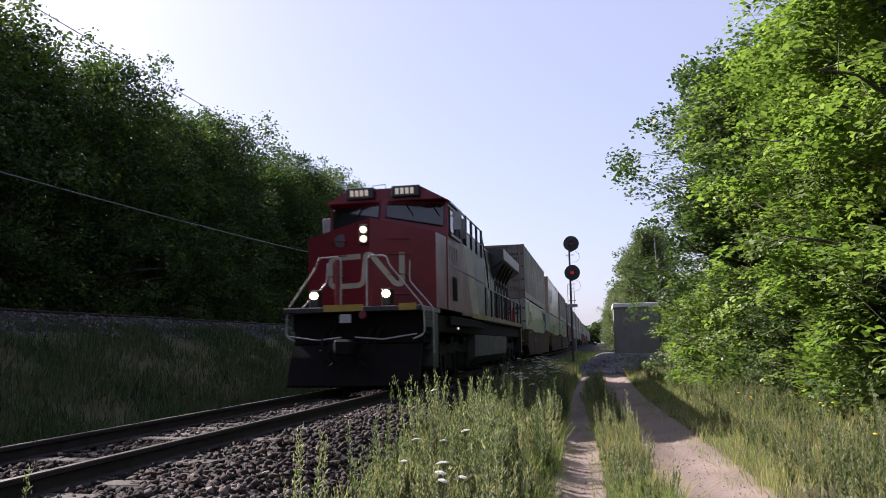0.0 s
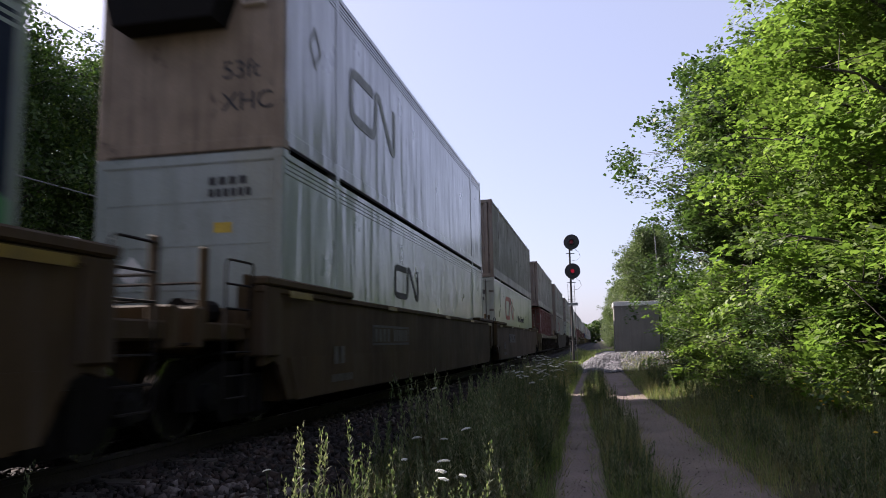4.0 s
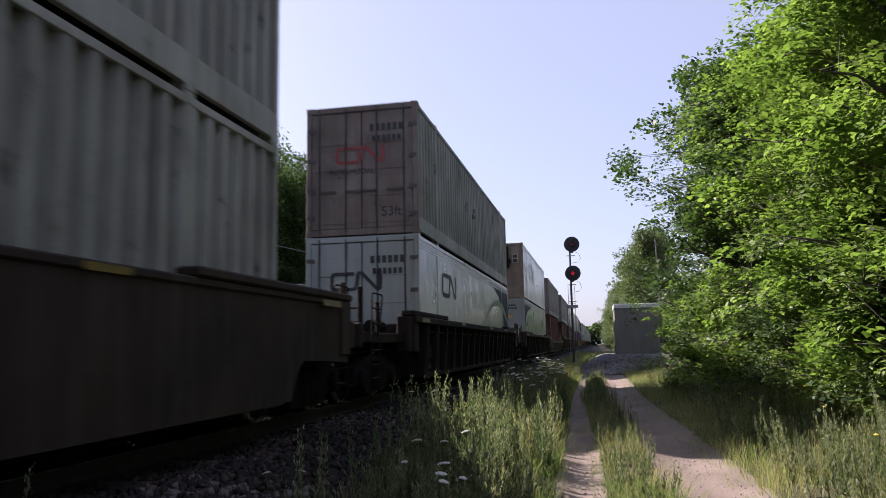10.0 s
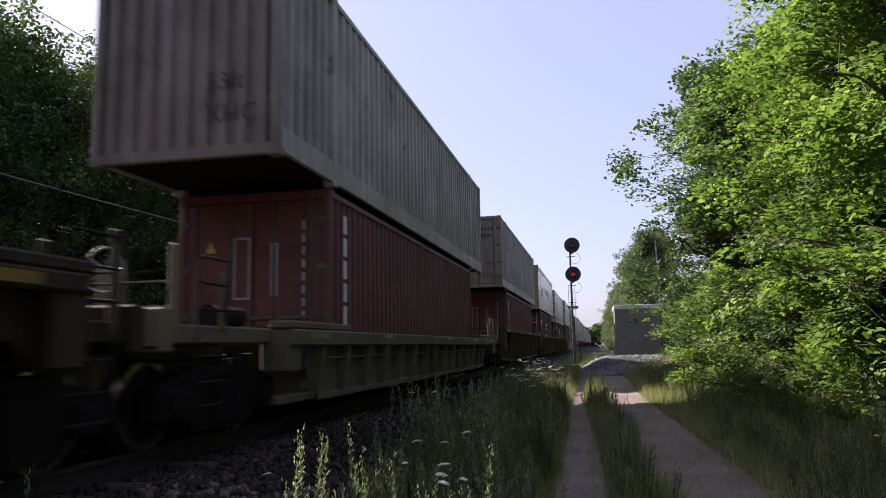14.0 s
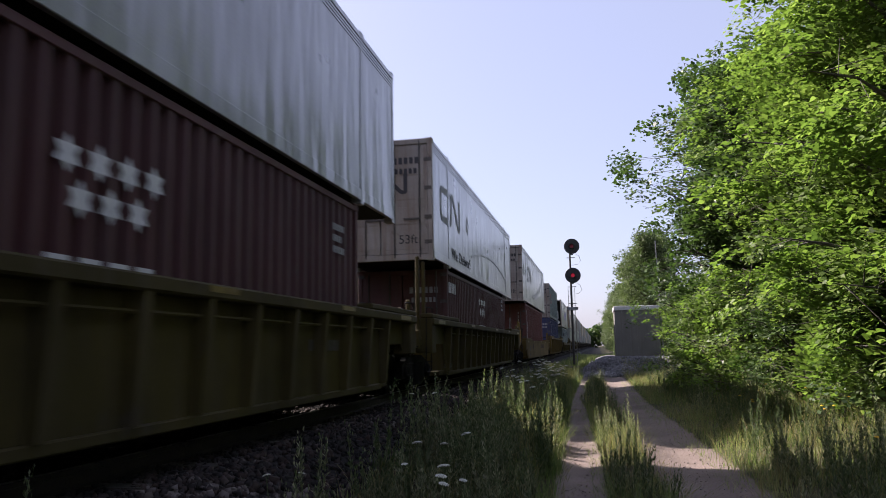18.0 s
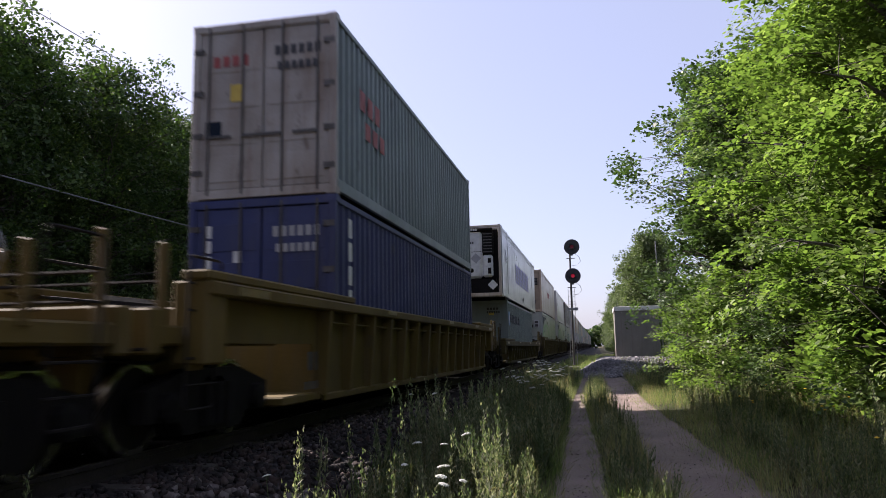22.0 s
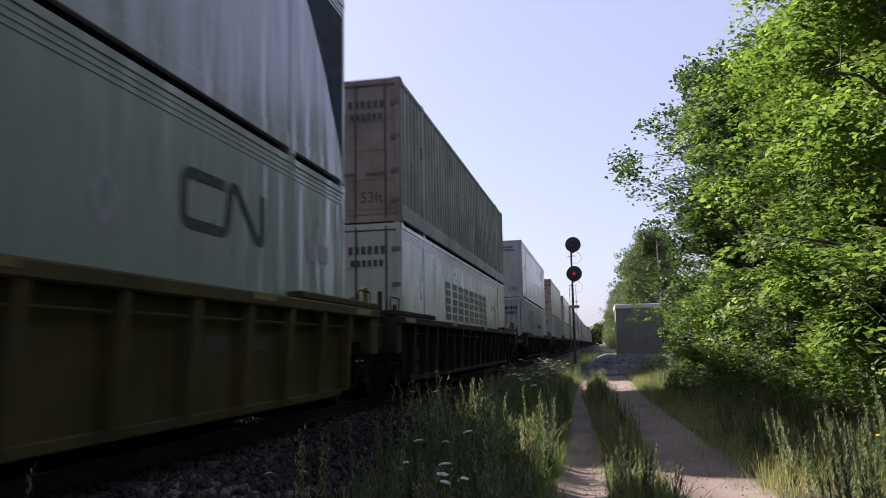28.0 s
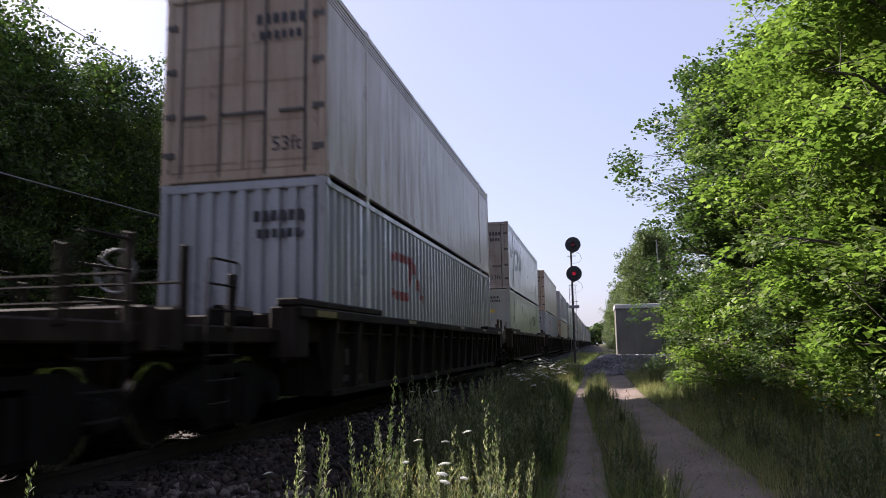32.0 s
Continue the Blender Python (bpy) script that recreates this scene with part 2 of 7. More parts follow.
def raw_mesh(name, verts, faces, material):
    me = bpy.data.meshes.new(name)
    verts, faces = np.asarray(verts, np.float32), np.asarray(faces, np.int32)
    me.vertices.add(len(verts))
    me.vertices.foreach_set("co", verts.ravel())
    k = faces.shape[1]
    me.loops.add(faces.size)
    me.loops.foreach_set("vertex_index", faces.ravel())
    me.polygons.add(len(faces))
    me.polygons.foreach_set("loop_start", np.arange(0, faces.size, k, dtype=np.int32))
    me.update(calc_edges=True)
    me.materials.append(material)
    return me


def scatter(shape, faces, pos, rot, size):
    """Places a small shape (m x 3) at each of pos with 3x3 turns and sizes; returns vertices and faces."""
    m = len(shape)
    v = np.einsum("nij,mj->nmi", rot, shape) * np.asarray(size).reshape(len(pos), 1, -1) + pos[:, None, :]
    f = (np.asarray(faces)[None] + (np.arange(len(pos)) * m)[:, None, None])
    return v.reshape(-1, 3), f.reshape(-1, np.asarray(faces).shape[1])


def turns(rng, n, tilt=math.pi):
    """Random 3x3 turns, tilted from upright by up to tilt."""
    a, t, s = rng.uniform(0, 2 * np.pi, n), rng.uniform(-tilt, tilt, n), rng.uniform(0, 2 * np.pi, n)
    def rz(q):
        c, d, o, z = np.cos(q), np.sin(q), np.ones_like(q), np.zeros_like(q)
        return np.stack([np.stack([c, -d, z], 1), np.stack([d, c, z], 1), np.stack([z, z, o], 1)], 1)
    c, d, o, z = np.cos(t), np.sin(t), np.ones(n), np.zeros(n)
    rx = np.stack([np.stack([o, z, z], 1), np.stack([z, c, -d], 1), np.stack([z, d, c], 1)], 1)
    return rz(a) @ rx @ rz(s)


def smooth01(x):
    x = np.clip(x, 0, 1)
    return x * x * (3 - 2 * x)


# ---- ground, lane and tracks ----
TX = -4.97       # centre of the near track
TX2 = -16.0      # centre of the far track
Z2 = 2.08        # its rail head


def lane_shift(y):
    """The lane bends a little towards the track with distance."""
    return -0.55 * smooth01((np.asarray(y, float) - 6) / 20)


HEIGHT_X = np.array([-400, -60, -22, -19.3, -18.0, -14.2, -13.2, -9.2, -8.2, -7.0, -6.55, -3.4, -2.9, -2.0, -1.2, -0.6, 1.9, 2.6, 4.5, 9, 30, 400])
HEIGHT_Z = np.array([2.6, 2.2, 1.75, 1.45, 1.88, 1.88, 1.4, -0.45, -0.62, -0.5, -0.2, -0.2, -0.32, -0.66, -0.78, -0.75, -0.75, -0.68, -0.35, 0.1, 0.8, 1.5])


def ground_z(x, y):
    x, y = np.asarray(x, float), np.asarray(y, float)
    z = np.interp(x, HEIGHT_X, HEIGHT_Z)
    u = x - lane_shift(y)
    rut = np.exp(-((u + 0.2) / 0.25) ** 2) + np.exp(-((u - 1.25) / 0.35) ** 2)
    z = z - 0.05 * rut * (y < 60)
    pad = smooth01((y - 40.5) / 4.0) * smooth01((58 - y) / 2) * smooth01((x + 1.9) / 2.6) * smooth01((7 - x) / 1.5)
    z = z * (1 - pad) + 0.13 * pad
    far = smooth01((y - 70) / 40)
    z = np.where(x > -3, z * (1 - far) + np.minimum(z, -0.45) * far, z)
    return z


def build_ground():
    xs = np.unique(np.concatenate([np.linspace(-420, -40, 14), np.linspace(-40, -14.5, 30), np.linspace(-14.5, -3, 60), np.linspace(-3, 4, 72), np.linspace(4, 12, 26), np.linspace(12, 40, 12), np.linspace(40, 420, 12)]))
    ys = np.unique(np.concatenate([np.linspace(-60, 0, 20), np.linspace(0, 30, 110), np.linspace(30, 65, 70), np.linspace(65, 200, 40), np.linspace(200, 1500, 24)]))
    X, Y = np.meshgrid(xs, ys)
    Z = ground_z(X, Y)
    rough = np.array([noise.noise((x * 0.9, y * 0.9, 3.0)) * 0.05 + noise.noise((x * 3.1, y * 3.1, 7.0)) * 0.009 for x, y in zip(X.ravel(), Y.ravel())]).reshape(X.shape)
    Z = Z + rough
    nx = len(xs)
    i = np.arange(len(ys) - 1)[:, None] * nx + np.arange(nx - 1)[None]
    faces = np.stack([i, i + 1, i + nx + 1, i + nx], -1).reshape(-1, 4)
    me = raw_mesh("ground", np.stack([X, Y, Z], -1).reshape(-1, 3), faces, ground_mat())
    u = X - lane_shift(Y)
    bump = lambda a, b, s: smooth01((u - a) / s + 0.5) * smooth01((b - u) / s + 0.5)
    lane = np.maximum(bump(-0.52, 0.06, 0.25), bump(0.72, 1.85, 0.35))
    lane = np.maximum(lane, bump(-0.5, 1.8, 0.6) * smooth01((Y - 24) / 14) * 0.55) * (1 - 0.5 * smooth01((Y - 28) / 14)) * (1 - smooth01((Y - 42) / 3))
    stone = smooth01((X + 7.6) / 0.5) * smooth01((-2.1 - X) / 0.6)
    stone = np.maximum(stone, smooth01((X + 19.4) / 0.6) * smooth01((-12.9 - X) / 0.6))
    pad = smooth01((Y - 40.4) / 1.6) * smooth01((60 - Y) / 2) * smooth01((X + 2.0) / 1.2) * smooth01((6.5 - X) / 1.5)
    stone = np.maximum(stone, smooth01((Y - 58) / 15) * smooth01((X + 3) / 1) * smooth01((1.5 - X) / 1) * 0.7)
    for name, val in (("lane", lane), ("stone", stone), ("pad", pad)):
        a = me.attributes.new(name, "FLOAT", "POINT")
        a.data.foreach_set("value", val.astype(np.float32).ravel())
    me.shade_smooth()
    return tagged(new("ground", me), "uneven verge soil with a worn two-rut gravel lane and ballast shoulders", "ground", kind="structure")


build_ground()

steel_head = mat("rail_steel", (0.42, 0.4, 0.38), (0.3, 0.28, 0.26), rough=0.28, metal=1.0, scale=3, bump=0.05)
rust = mat("rail_rust", (0.024, 0.015, 0.011), (0.014, 0.01, 0.008), rough=0.85, scale=6, bump=0.3)
tie_wood = mat("tie_wood", (0.04, 0.029, 0.022), (0.022, 0.018, 0.014), rough=0.9, scale=5, grain=30, bump=0.5, vary=0.3)

RAIL = [(-0.07, -0.172), (0.07, -0.172), (0.07, -0.16), (0.012, -0.14), (0.009, -0.05), (0.036, -0.038), (0.036, -0.006), (0.026, 0.0), (-0.026, 0.0), (-0.036, -0.006), (-0.036, -0.038), (-0.009, -0.05), (-0.012, -0.14), (-0.07, -0.16)]


def railway_track(cx, z, y0, y1, tie_from, tie_to, label):
    track = thing("railway_track", label, "railway track", pose(cx, 0, z), kind="structure")
    for s in (-0.753, 0.753):
        r = part("rail", Geo().prism([(s + x, h) for x, h in RAIL], "y", y0, y1), rust, track)
        part("rail_head", Geo().box(s - 0.027, s + 0.027, y0, y1, 0.0, 0.002), steel_head, r, "polished steel running surface")
    me = Geo().box(-1.3, 1.3, -0.115, 0.115, -0.32, -0.165, 0.015).mesh("tie", tie_wood)
    rng = random.Random(3)
    y = tie_from
    while y < tie_to:
        t = part("tie", me, None, track)
        t.matrix_basis = pose(rng.uniform(-0.05, 0.05), y, rng.uniform(-0.02, 0.012), 0, 0, rng.uniform(-1, 1))
        y += 0.56
    return track


railway_track(TX, 0.0, -60, 1400, -4, 130, "near main track of rusty rails on weathered wooden ties")
railway_track(TX2, Z2, -60, 1400, 4, 70, "far track of dark rails on a raised ballast bank")

# ballast stones
rng = np.random.default_rng(5)
BLOCK = np.array([(x, y, z) for x in (-0.75, 0.75) for y in (-0.75, 0.75) for z in (-0.75, 0.75)])
BLOCK_F = np.array([(0, 1, 3, 2), (4, 6, 7, 5), (0, 4, 5, 1), (2, 3, 7, 6), (0, 2, 6, 4), (1, 5, 7, 3)])
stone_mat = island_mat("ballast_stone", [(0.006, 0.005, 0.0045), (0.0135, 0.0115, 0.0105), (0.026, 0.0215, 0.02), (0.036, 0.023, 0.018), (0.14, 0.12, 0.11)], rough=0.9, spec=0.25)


pale_stone = island_mat("pale_stone", [(0.03, 0.028, 0.029), (0.065, 0.061, 0.064), (0.105, 0.1, 0.104), (0.19, 0.182, 0.186)], rough=0.9, spec=0.25)

pad_stone = island_mat("pad_stone", [(0.07, 0.067, 0.072), (0.13, 0.126, 0.134), (0.2, 0.194, 0.205), (0.32, 0.312, 0.325)], rough=0.9, spec=0.25)

lane_stone = island_mat("lane_stone", [(0.14, 0.11, 0.095), (0.17, 0.135, 0.118), (0.2, 0.165, 0.145), (0.3, 0.27, 0.25)], rough=0.9, spec=0.25)


def stones(name, n, x0, x1, y0, y1, size, label, lift=0.0, near=1.6, m=None):
    y = y0 + (y1 - y0) * rng.uniform(0, 1, n) ** near
    x = rng.uniform(x0, x1, n)
    s = rng.uniform(0.55, 1.25, n)[:, None] * size * rng.uniform(0.65, 1.2, (n, 3))
    pos = np.stack([x, y, ground_z(x, y) + lift + rng.uniform(-0.01, 0.03, n)], 1)
    v, f = scatter(BLOCK, BLOCK_F, pos, turns(rng, n), s)
    v = v + rng.uniform(-0.42, 0.42, v.shape) * np.repeat(s, 8, 0)
    return tagged(new(name, raw_mesh(name, v, f, m or stone_mat)), label, "gravel", kind="stuff")


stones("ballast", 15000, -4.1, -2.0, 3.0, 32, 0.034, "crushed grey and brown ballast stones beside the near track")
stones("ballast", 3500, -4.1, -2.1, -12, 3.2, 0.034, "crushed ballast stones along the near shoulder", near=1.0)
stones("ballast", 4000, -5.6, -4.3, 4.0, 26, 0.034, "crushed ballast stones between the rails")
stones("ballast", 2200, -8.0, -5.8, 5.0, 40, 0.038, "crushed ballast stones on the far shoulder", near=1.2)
stones("ballast", 4500, -14.6, -12.9, 8, 60, 0.045, "pale ballast stones on the raised bank", near=1.0, m=pale_stone)
stones("gravel_pile", 6500, -1.7, 5.0, 40.6, 46.0, 0.055, "pale crushed stone banked in front of the hut", near=1.0, m=pad_stone)
stones("pebbles", 2600, -0.8, 2.1, 4.5, 26, 0.009, "loose pebbles on the worn lane", near=1.5, m=lane_stone)

# ---- trees ----
bark = mat("bark", (0.10, 0.085, 0.07), (0.055, 0.048, 0.042), rough=0.95, scale=4, grain=25, bump=0.6)
maple_leaf = island_mat("maple_leaf", [(0.07, 0.112, 0.03), (0.112, 0.168, 0.038), (0.155, 0.22, 0.05), (0.23, 0.285, 0.085)], rough=0.5, through_light=0.52, spec=0.4)
dark_leaf = island_mat("dark_leaf", [(0.028, 0.052, 0.02), (0.05, 0.085, 0.027), (0.075, 0.12, 0.036), (0.11, 0.16, 0.05)], rough=0.5, through_light=0.35, spec=0.4)
poplar_leaf = island_mat("poplar_leaf", [(0.05, 0.075, 0.03), (0.085, 0.115, 0.05), (0.125, 0.155, 0.075), (0.18, 0.21, 0.11)], rough=0.6, through_light=0.35)
wood_leaf = island_mat("wood_leaf", [(0.018, 0.036, 0.012), (0.034, 0.062, 0.017), (0.055, 0.09, 0.022), (0.095, 0.13, 0.034)], rough=0.6, through_light=0.4)

LOBED = np.array([(0, 0, 0), (0.52, 0.24, -0.1), (0.27, 0.66, -0.05), (0.0, 1.0, -0.16), (-0.27, 0.66, -0.05), (-0.52, 0.24, -0.1)])
LOBED_F = np.array([(0, 1, 2, 3), (0, 3, 4, 5)])
OVAL = np.array([(0, 0, 0), (0.34, 0.45, -0.06), (0, 1.0, -0.1), (-0.34, 0.45, -0.06)])
OVAL_F = np.array([(0, 1, 2, 3)])


def limbs(r, height, spread, low, count, dome=0.45):
    """The skeleton of a tree: trunk points, limbs and twigs, as lists of points with radii."""
    trunk = [Vector((0, 0, -0.3))]
    for i in range(1, 9):
        trunk.append(Vector((r.uniform(-1, 1) * 0.035 * height * i / 8, r.uniform(-1, 1) * 0.035 * height * i / 8, height * 0.93 * i / 8)))
    lines, twigs = [(trunk, 0.011 * height + 0.03, 0.02)], []
    for k in range(count):
        h = low + (1 - low) * (k + r.random()) / count * 0.94
        q = h * 8 * 0.99
        i = min(int(q), 7)
        a = trunk[i].lerp(trunk[i + 1], q - i)
        ang = k * 2.4 + r.uniform(-0.5, 0.5)
        reach = spread * (dome + (1.07 - dome) * math.sin(math.pi * min(1.0, (h - low) / (1 - low) * 0.75 + 0.18))) * r.uniform(0.6, 1.12)
        rise = reach * r.uniform(0.15, 0.75) * (0.5 + h)
        d = Vector((math.cos(ang), math.sin(ang), 0))
        pts = [a, a + d * reach * 0.35 + Vector((0, 0, rise * 0.5)), a + d * reach * 0.7 + Vector((r.uniform(-.2, .2), r.uniform(-.2, .2), rise * 0.8)), a + d * reach + Vector((0, 0, rise * 0.9))]
        lines.append((pts, 0.006 * height * (1.1 - h) + 0.015, 0.006))
        for j in range(7):
            t = 0.25 + 0.75 * (j + r.random()) / 7
            s = t * 3 * 0.999
            m = int(s)
            p = pts[m].lerp(pts[m + 1], s - m)
            e = p + Vector((r.gauss(0, 1), r.gauss(0, 1), r.gauss(0.1, 0.7))) * reach * 0.27
            twigs.append((p, e))
            lines.append(([p, e], 0.009, 0.004))
    for j in range(8):
        a = trunk[-1]
        twigs.append((a, a + Vector((r.gauss(0, 0.3), r.gauss(0, 0.3), r.uniform(0.1, 0.7))) * spread * 0.4))
    return lines, twigs


def tree_meshes(seed, height, spread, low, count, leaves, size, leaf, lobed, pad=0.5, flat=0.12, tilt=0.6, dome=0.45, sway=0.6):
    """Trunk and crown: the leaves stand in drooping sprays (pad: their radius, flat: their thickness) at the ends of the twigs."""
    r, g = random.Random(seed), np.random.default_rng(seed)
    lines, twigs = limbs(r, height, spread, low, count, dome)
    wood = Geo()
    for pts, a, b in lines:
        wood.tube(pts, a, 6 if a > 0.03 else 4, b, caps=False)
    E = np.array([e for _, e in twigs])
    size_of = g.uniform(0.55, 1.3, len(twigs))
    k = g.choice(len(twigs), leaves, p=size_of ** 2 / np.sum(size_of ** 2))
    lean = turns(g, len(twigs), sway)
    R, q, a = pad * size_of[k], np.sqrt(g.uniform(0, 1, leaves)), g.uniform(0, 2 * np.pi, leaves)
    local = np.stack([R * q * np.cos(a) * 1.2, R * q * np.sin(a) * 0.8, R * (g.normal(0, flat, leaves) - 0.4 * q * q)], 1)
    pos = E[k] + np.einsum("nij,nj->ni", lean[k], local)
    rot = lean[k] @ turns(g, leaves, tilt)
    v, f = scatter(LOBED if lobed else OVAL, LOBED_F if lobed else OVAL_F, pos, rot, size * g.uniform(0.6, 1.3, leaves)[:, None])
    return wood.mesh("trunk", bark, True), raw_mesh("crown", v, f, leaf)


def tree(meshes, label, x, y, turn, scale=1.0, group="", z=None):
    t = thing("tree", label, "tree", pose(x, y, float(ground_z(x, y)) if z is None else z, 0, 0, turn), group)
    for name, me in zip(("trunk", "crown"), meshes):
        p = part(name, me, None, t)
        p.matrix_basis = Matrix.Diagonal((scale, scale, scale, 1))
    return t


maples = [tree_meshes(11 + i, 9.6, 2.7, 0.04, 50, 44000, 0.1, maple_leaf, True, 0.5, 0.16, 0.75) for i in range(3)]
for i, (x, y, a, s) in enumerate([(5.3, 12.2, 20, 0.98), (5.5, 16.0, 140, 0.9), (7.6, 15.2, 250, 1.1), (6.6, 20.0, 310, 0.92), (8.3, 10.4, 80, 1.0), (8.2, 20.5, 200, 1.15), (6.3, 25, 30, 1.1), (6.0, 17.5, 75, 0.98), (6.3, 14.0, 190, 1.15)]):
    tree(maples[i % 3], "young maple with bright sunlit green leaves beside the lane", x, y, a, s, "maples beside the lane")
ashes = [tree_meshes(31 + i, 11.0, 2.7, 0.04, 46, 22000, 0.2, dark_leaf, False, 0.55, 0.5, 1.2) for i in range(2)]
poplars = [tree_meshes(36 + i, 11.0, 2.2, 0.02, 60, 26000, 0.2, poplar_leaf, False, 0.5, 0.5, 1.2, 0.25) for i in range(2)]
for i, (x, y, a, s) in enumerate([(7.0, 31, 130, 1.1), (7.8, 39, 60, 1.0)]):
    tree(ashes[i % 2], "tall dark green broadleaf tree on the verge", x, y, a, s, "trees behind the hut")
for i, (x, y, a, s) in enumerate([(4.1, 60, 200, 0.95), (5.4, 64, 320, 1.0), (3.4, 68, 90, 0.62), (4.6, 74, 120, 1.05), (3.9, 82, 250, 0.8), (5.5, 92, 15, 1.2), (4.0, 98, 140, 0.85), (3.9, 112, 250, 0.95), (4.1, 140, 15, 1.05), (4.4, 175, 80, 1.1), (4.8, 215, 200, 1.2), (5, 260, 20, 1.2), (5.5, 320, 60, 1.25), (5.5, 390, 140, 1.3)]):
    tree(poplars[i % 2], "tall grey-green poplar on the verge beyond the hut", x, y, a, s, "trees behind the hut")
for i, (x, y, a, s) in enumerate([(8.9, 5.0, 40, 0.72), (8.2, -0.5, 210, 0.7), (9.2, -6.0, 100, 0.8), (8.6, -12.4, 330, 0.85), (9.4, -19.0, 10, 0.95)]):
    tree(ashes[i % 2], "tall dark green broadleaf tree beside the lane", x, y, a, s, "trees beside the lane")
tree(tree_meshes(35, 10.0, 3.1, 0.23, 70, 54000, 0.11, dark_leaf, True, 0.48, 0.3, 0.9, 0.3), "tall dark green maple overhanging the lane", 4.7, 23.0, 0, 1.0, "maples beside the lane")
shrubs = [tree_meshes(41 + i, 3.0, 1.5, 0.02, 26, 10000, 0.1, maple_leaf if i else dark_leaf, bool(i), 0.34, 0.18, 0.7) for i in range(3)]
for i, (x, y, a, s) in enumerate([(4.2, 17.5, 0, 0.9), (3.9, 20.5, 40, 1.0), (3.6, 24, 90, 1.0), (3.7, 27.5, 140, 1.1), (4.2, 31, 200, 1.1), (5.2, 35, 20, 1.2), (5.9, 38.5, 70, 1.2), (6.2, 42, 120, 1.2), (4.7, 14.2, 250, 0.85), (5.0, 11.6, 300, 0.85), (5.9, 9.6, 30, 0.9), (7.2, 8.8, 180, 1.0), (6.2, 13.4, 80, 1.0), (6.8, 45, 10, 1.2), (4.7, 12.6, 40, 1.0), (9, -6, 0, 1.0), (5.3, 13.4, 160, 1.2), (5.4, 11.0, 210, 1.2)]):
    tree(shrubs[i % 3], "low leafy shrub at the foot of the maples", x, y, a, s, "shrubs along the lane")

woods = [tree_meshes(51 + i, 12.3, 3.7, 0.02, 64, 44000, 0.175, wood_leaf, False, 0.7, 0.36, 1.3) for i in range(4)]
far_woods = [tree_meshes(61 + i, 12.3, 3.7, 0.02, 40, 9000, 0.48, wood_leaf, False, 1.0, 0.45, 1.3) for i in range(2)]
r = random.Random(8)
k, y = 0, -14.0
while y < 420:
    for row, x in ((0, -24.2), (1, -29.5)):
        if row and (k % 3 or y > 80):
            continue
        tree(woods[(k + row) % 4] if y < 95 else far_woods[k % 2], "tall shaded broadleaf tree at the wood's edge", x + r.uniform(-1.2, 1.2), y + r.uniform(-1.0, 1.0), r.uniform(0, 360), (r.uniform(0.98, 1.12) + 0.06 * row) * (0.985 + 0.145 * float(smooth01((y - 22) / 40))), "trees of the wood's edge")
    y += 4.6 if y < 110 else 9.0 if y < 220 else 16
    k += 1


def far_wood(x0, x1, y, h, n, seed, deep=15, across=True, leaf=(0.8, 2.0)):
    g = np.random.default_rng(seed)
    x = g.uniform(x0, x1, n)
    top = h * (0.75 + 0.25 * np.sin(x * 0.13) * np.cos(x * 0.05 + 1))
    pos = np.stack([x, y + g.uniform(-deep, deep, n), g.uniform(0, 1, n) ** 0.7 * top], 1)
    if not across:
        pos = pos[:, [1, 0, 2]] + np.array([0, 0, 1.5])
    v, f = scatter(OVAL, OVAL_F, pos, turns(g, n, 1.3), g.uniform(*leaf, n)[:, None])
    tagged(new("distant_wood", raw_mesh("distant_wood", v, f, wood_leaf)), "dark green band of trees behind the open ground", "woods", kind="stuff")


far_wood(-160, 170, 480, 17, 26000, 4, 15, True, (1.5, 3.5))
far_wood(-160, 170, -75, 16, 6000, 6)
far_wood(-40, 260, -36, 13.5, 60000, 7, 5, False, (0.7, 1.5))


# ---- grass and weeds ----
blade_mat = island_mat("grass", [(0.085, 0.135, 0.042), (0.15, 0.195, 0.068), (0.235, 0.25, 0.115), (0.37, 0.33, 0.2)], rough=0.75, through_light=0.5)
dry_mat = island_mat("dry_grass", [(0.12, 0.135, 0.05), (0.24, 0.2, 0.1), (0.38, 0.31, 0.18), (0.28, 0.2, 0.11)], rough=0.8, through_light=0.45)
# darker copy of the verge greens: the wood's shade is put into the colour
ditch_shade_mat = island_mat("ditch_grass", [(0.018, 0.034, 0.012), (0.03, 0.055, 0.018), (0.043, 0.07, 0.024), (0.075, 0.072, 0.036)], rough=0.8, through_light=0.25)
weed_mat = island_mat("weed_leaf", [(0.05, 0.076, 0.035), (0.09, 0.115, 0.06), (0.17, 0.172, 0.108), (0.37, 0.345, 0.255)], rough=0.7, through_light=0.45)
BLADE = np.array([(-0.5, 0, 0), (0.5, 0, 0), (0.42, 0.03, 0.4), (-0.42, 0.03, 0.4), (0.28, 0.12, 0.75), (-0.28, 0.12, 0.75), (0.0, 0.26, 1.0), (0.0, 0.27, 1.0)])
BLADE_F = np.array([(0, 1, 2, 3), (3, 2, 4, 5), (5, 4, 6, 7)])


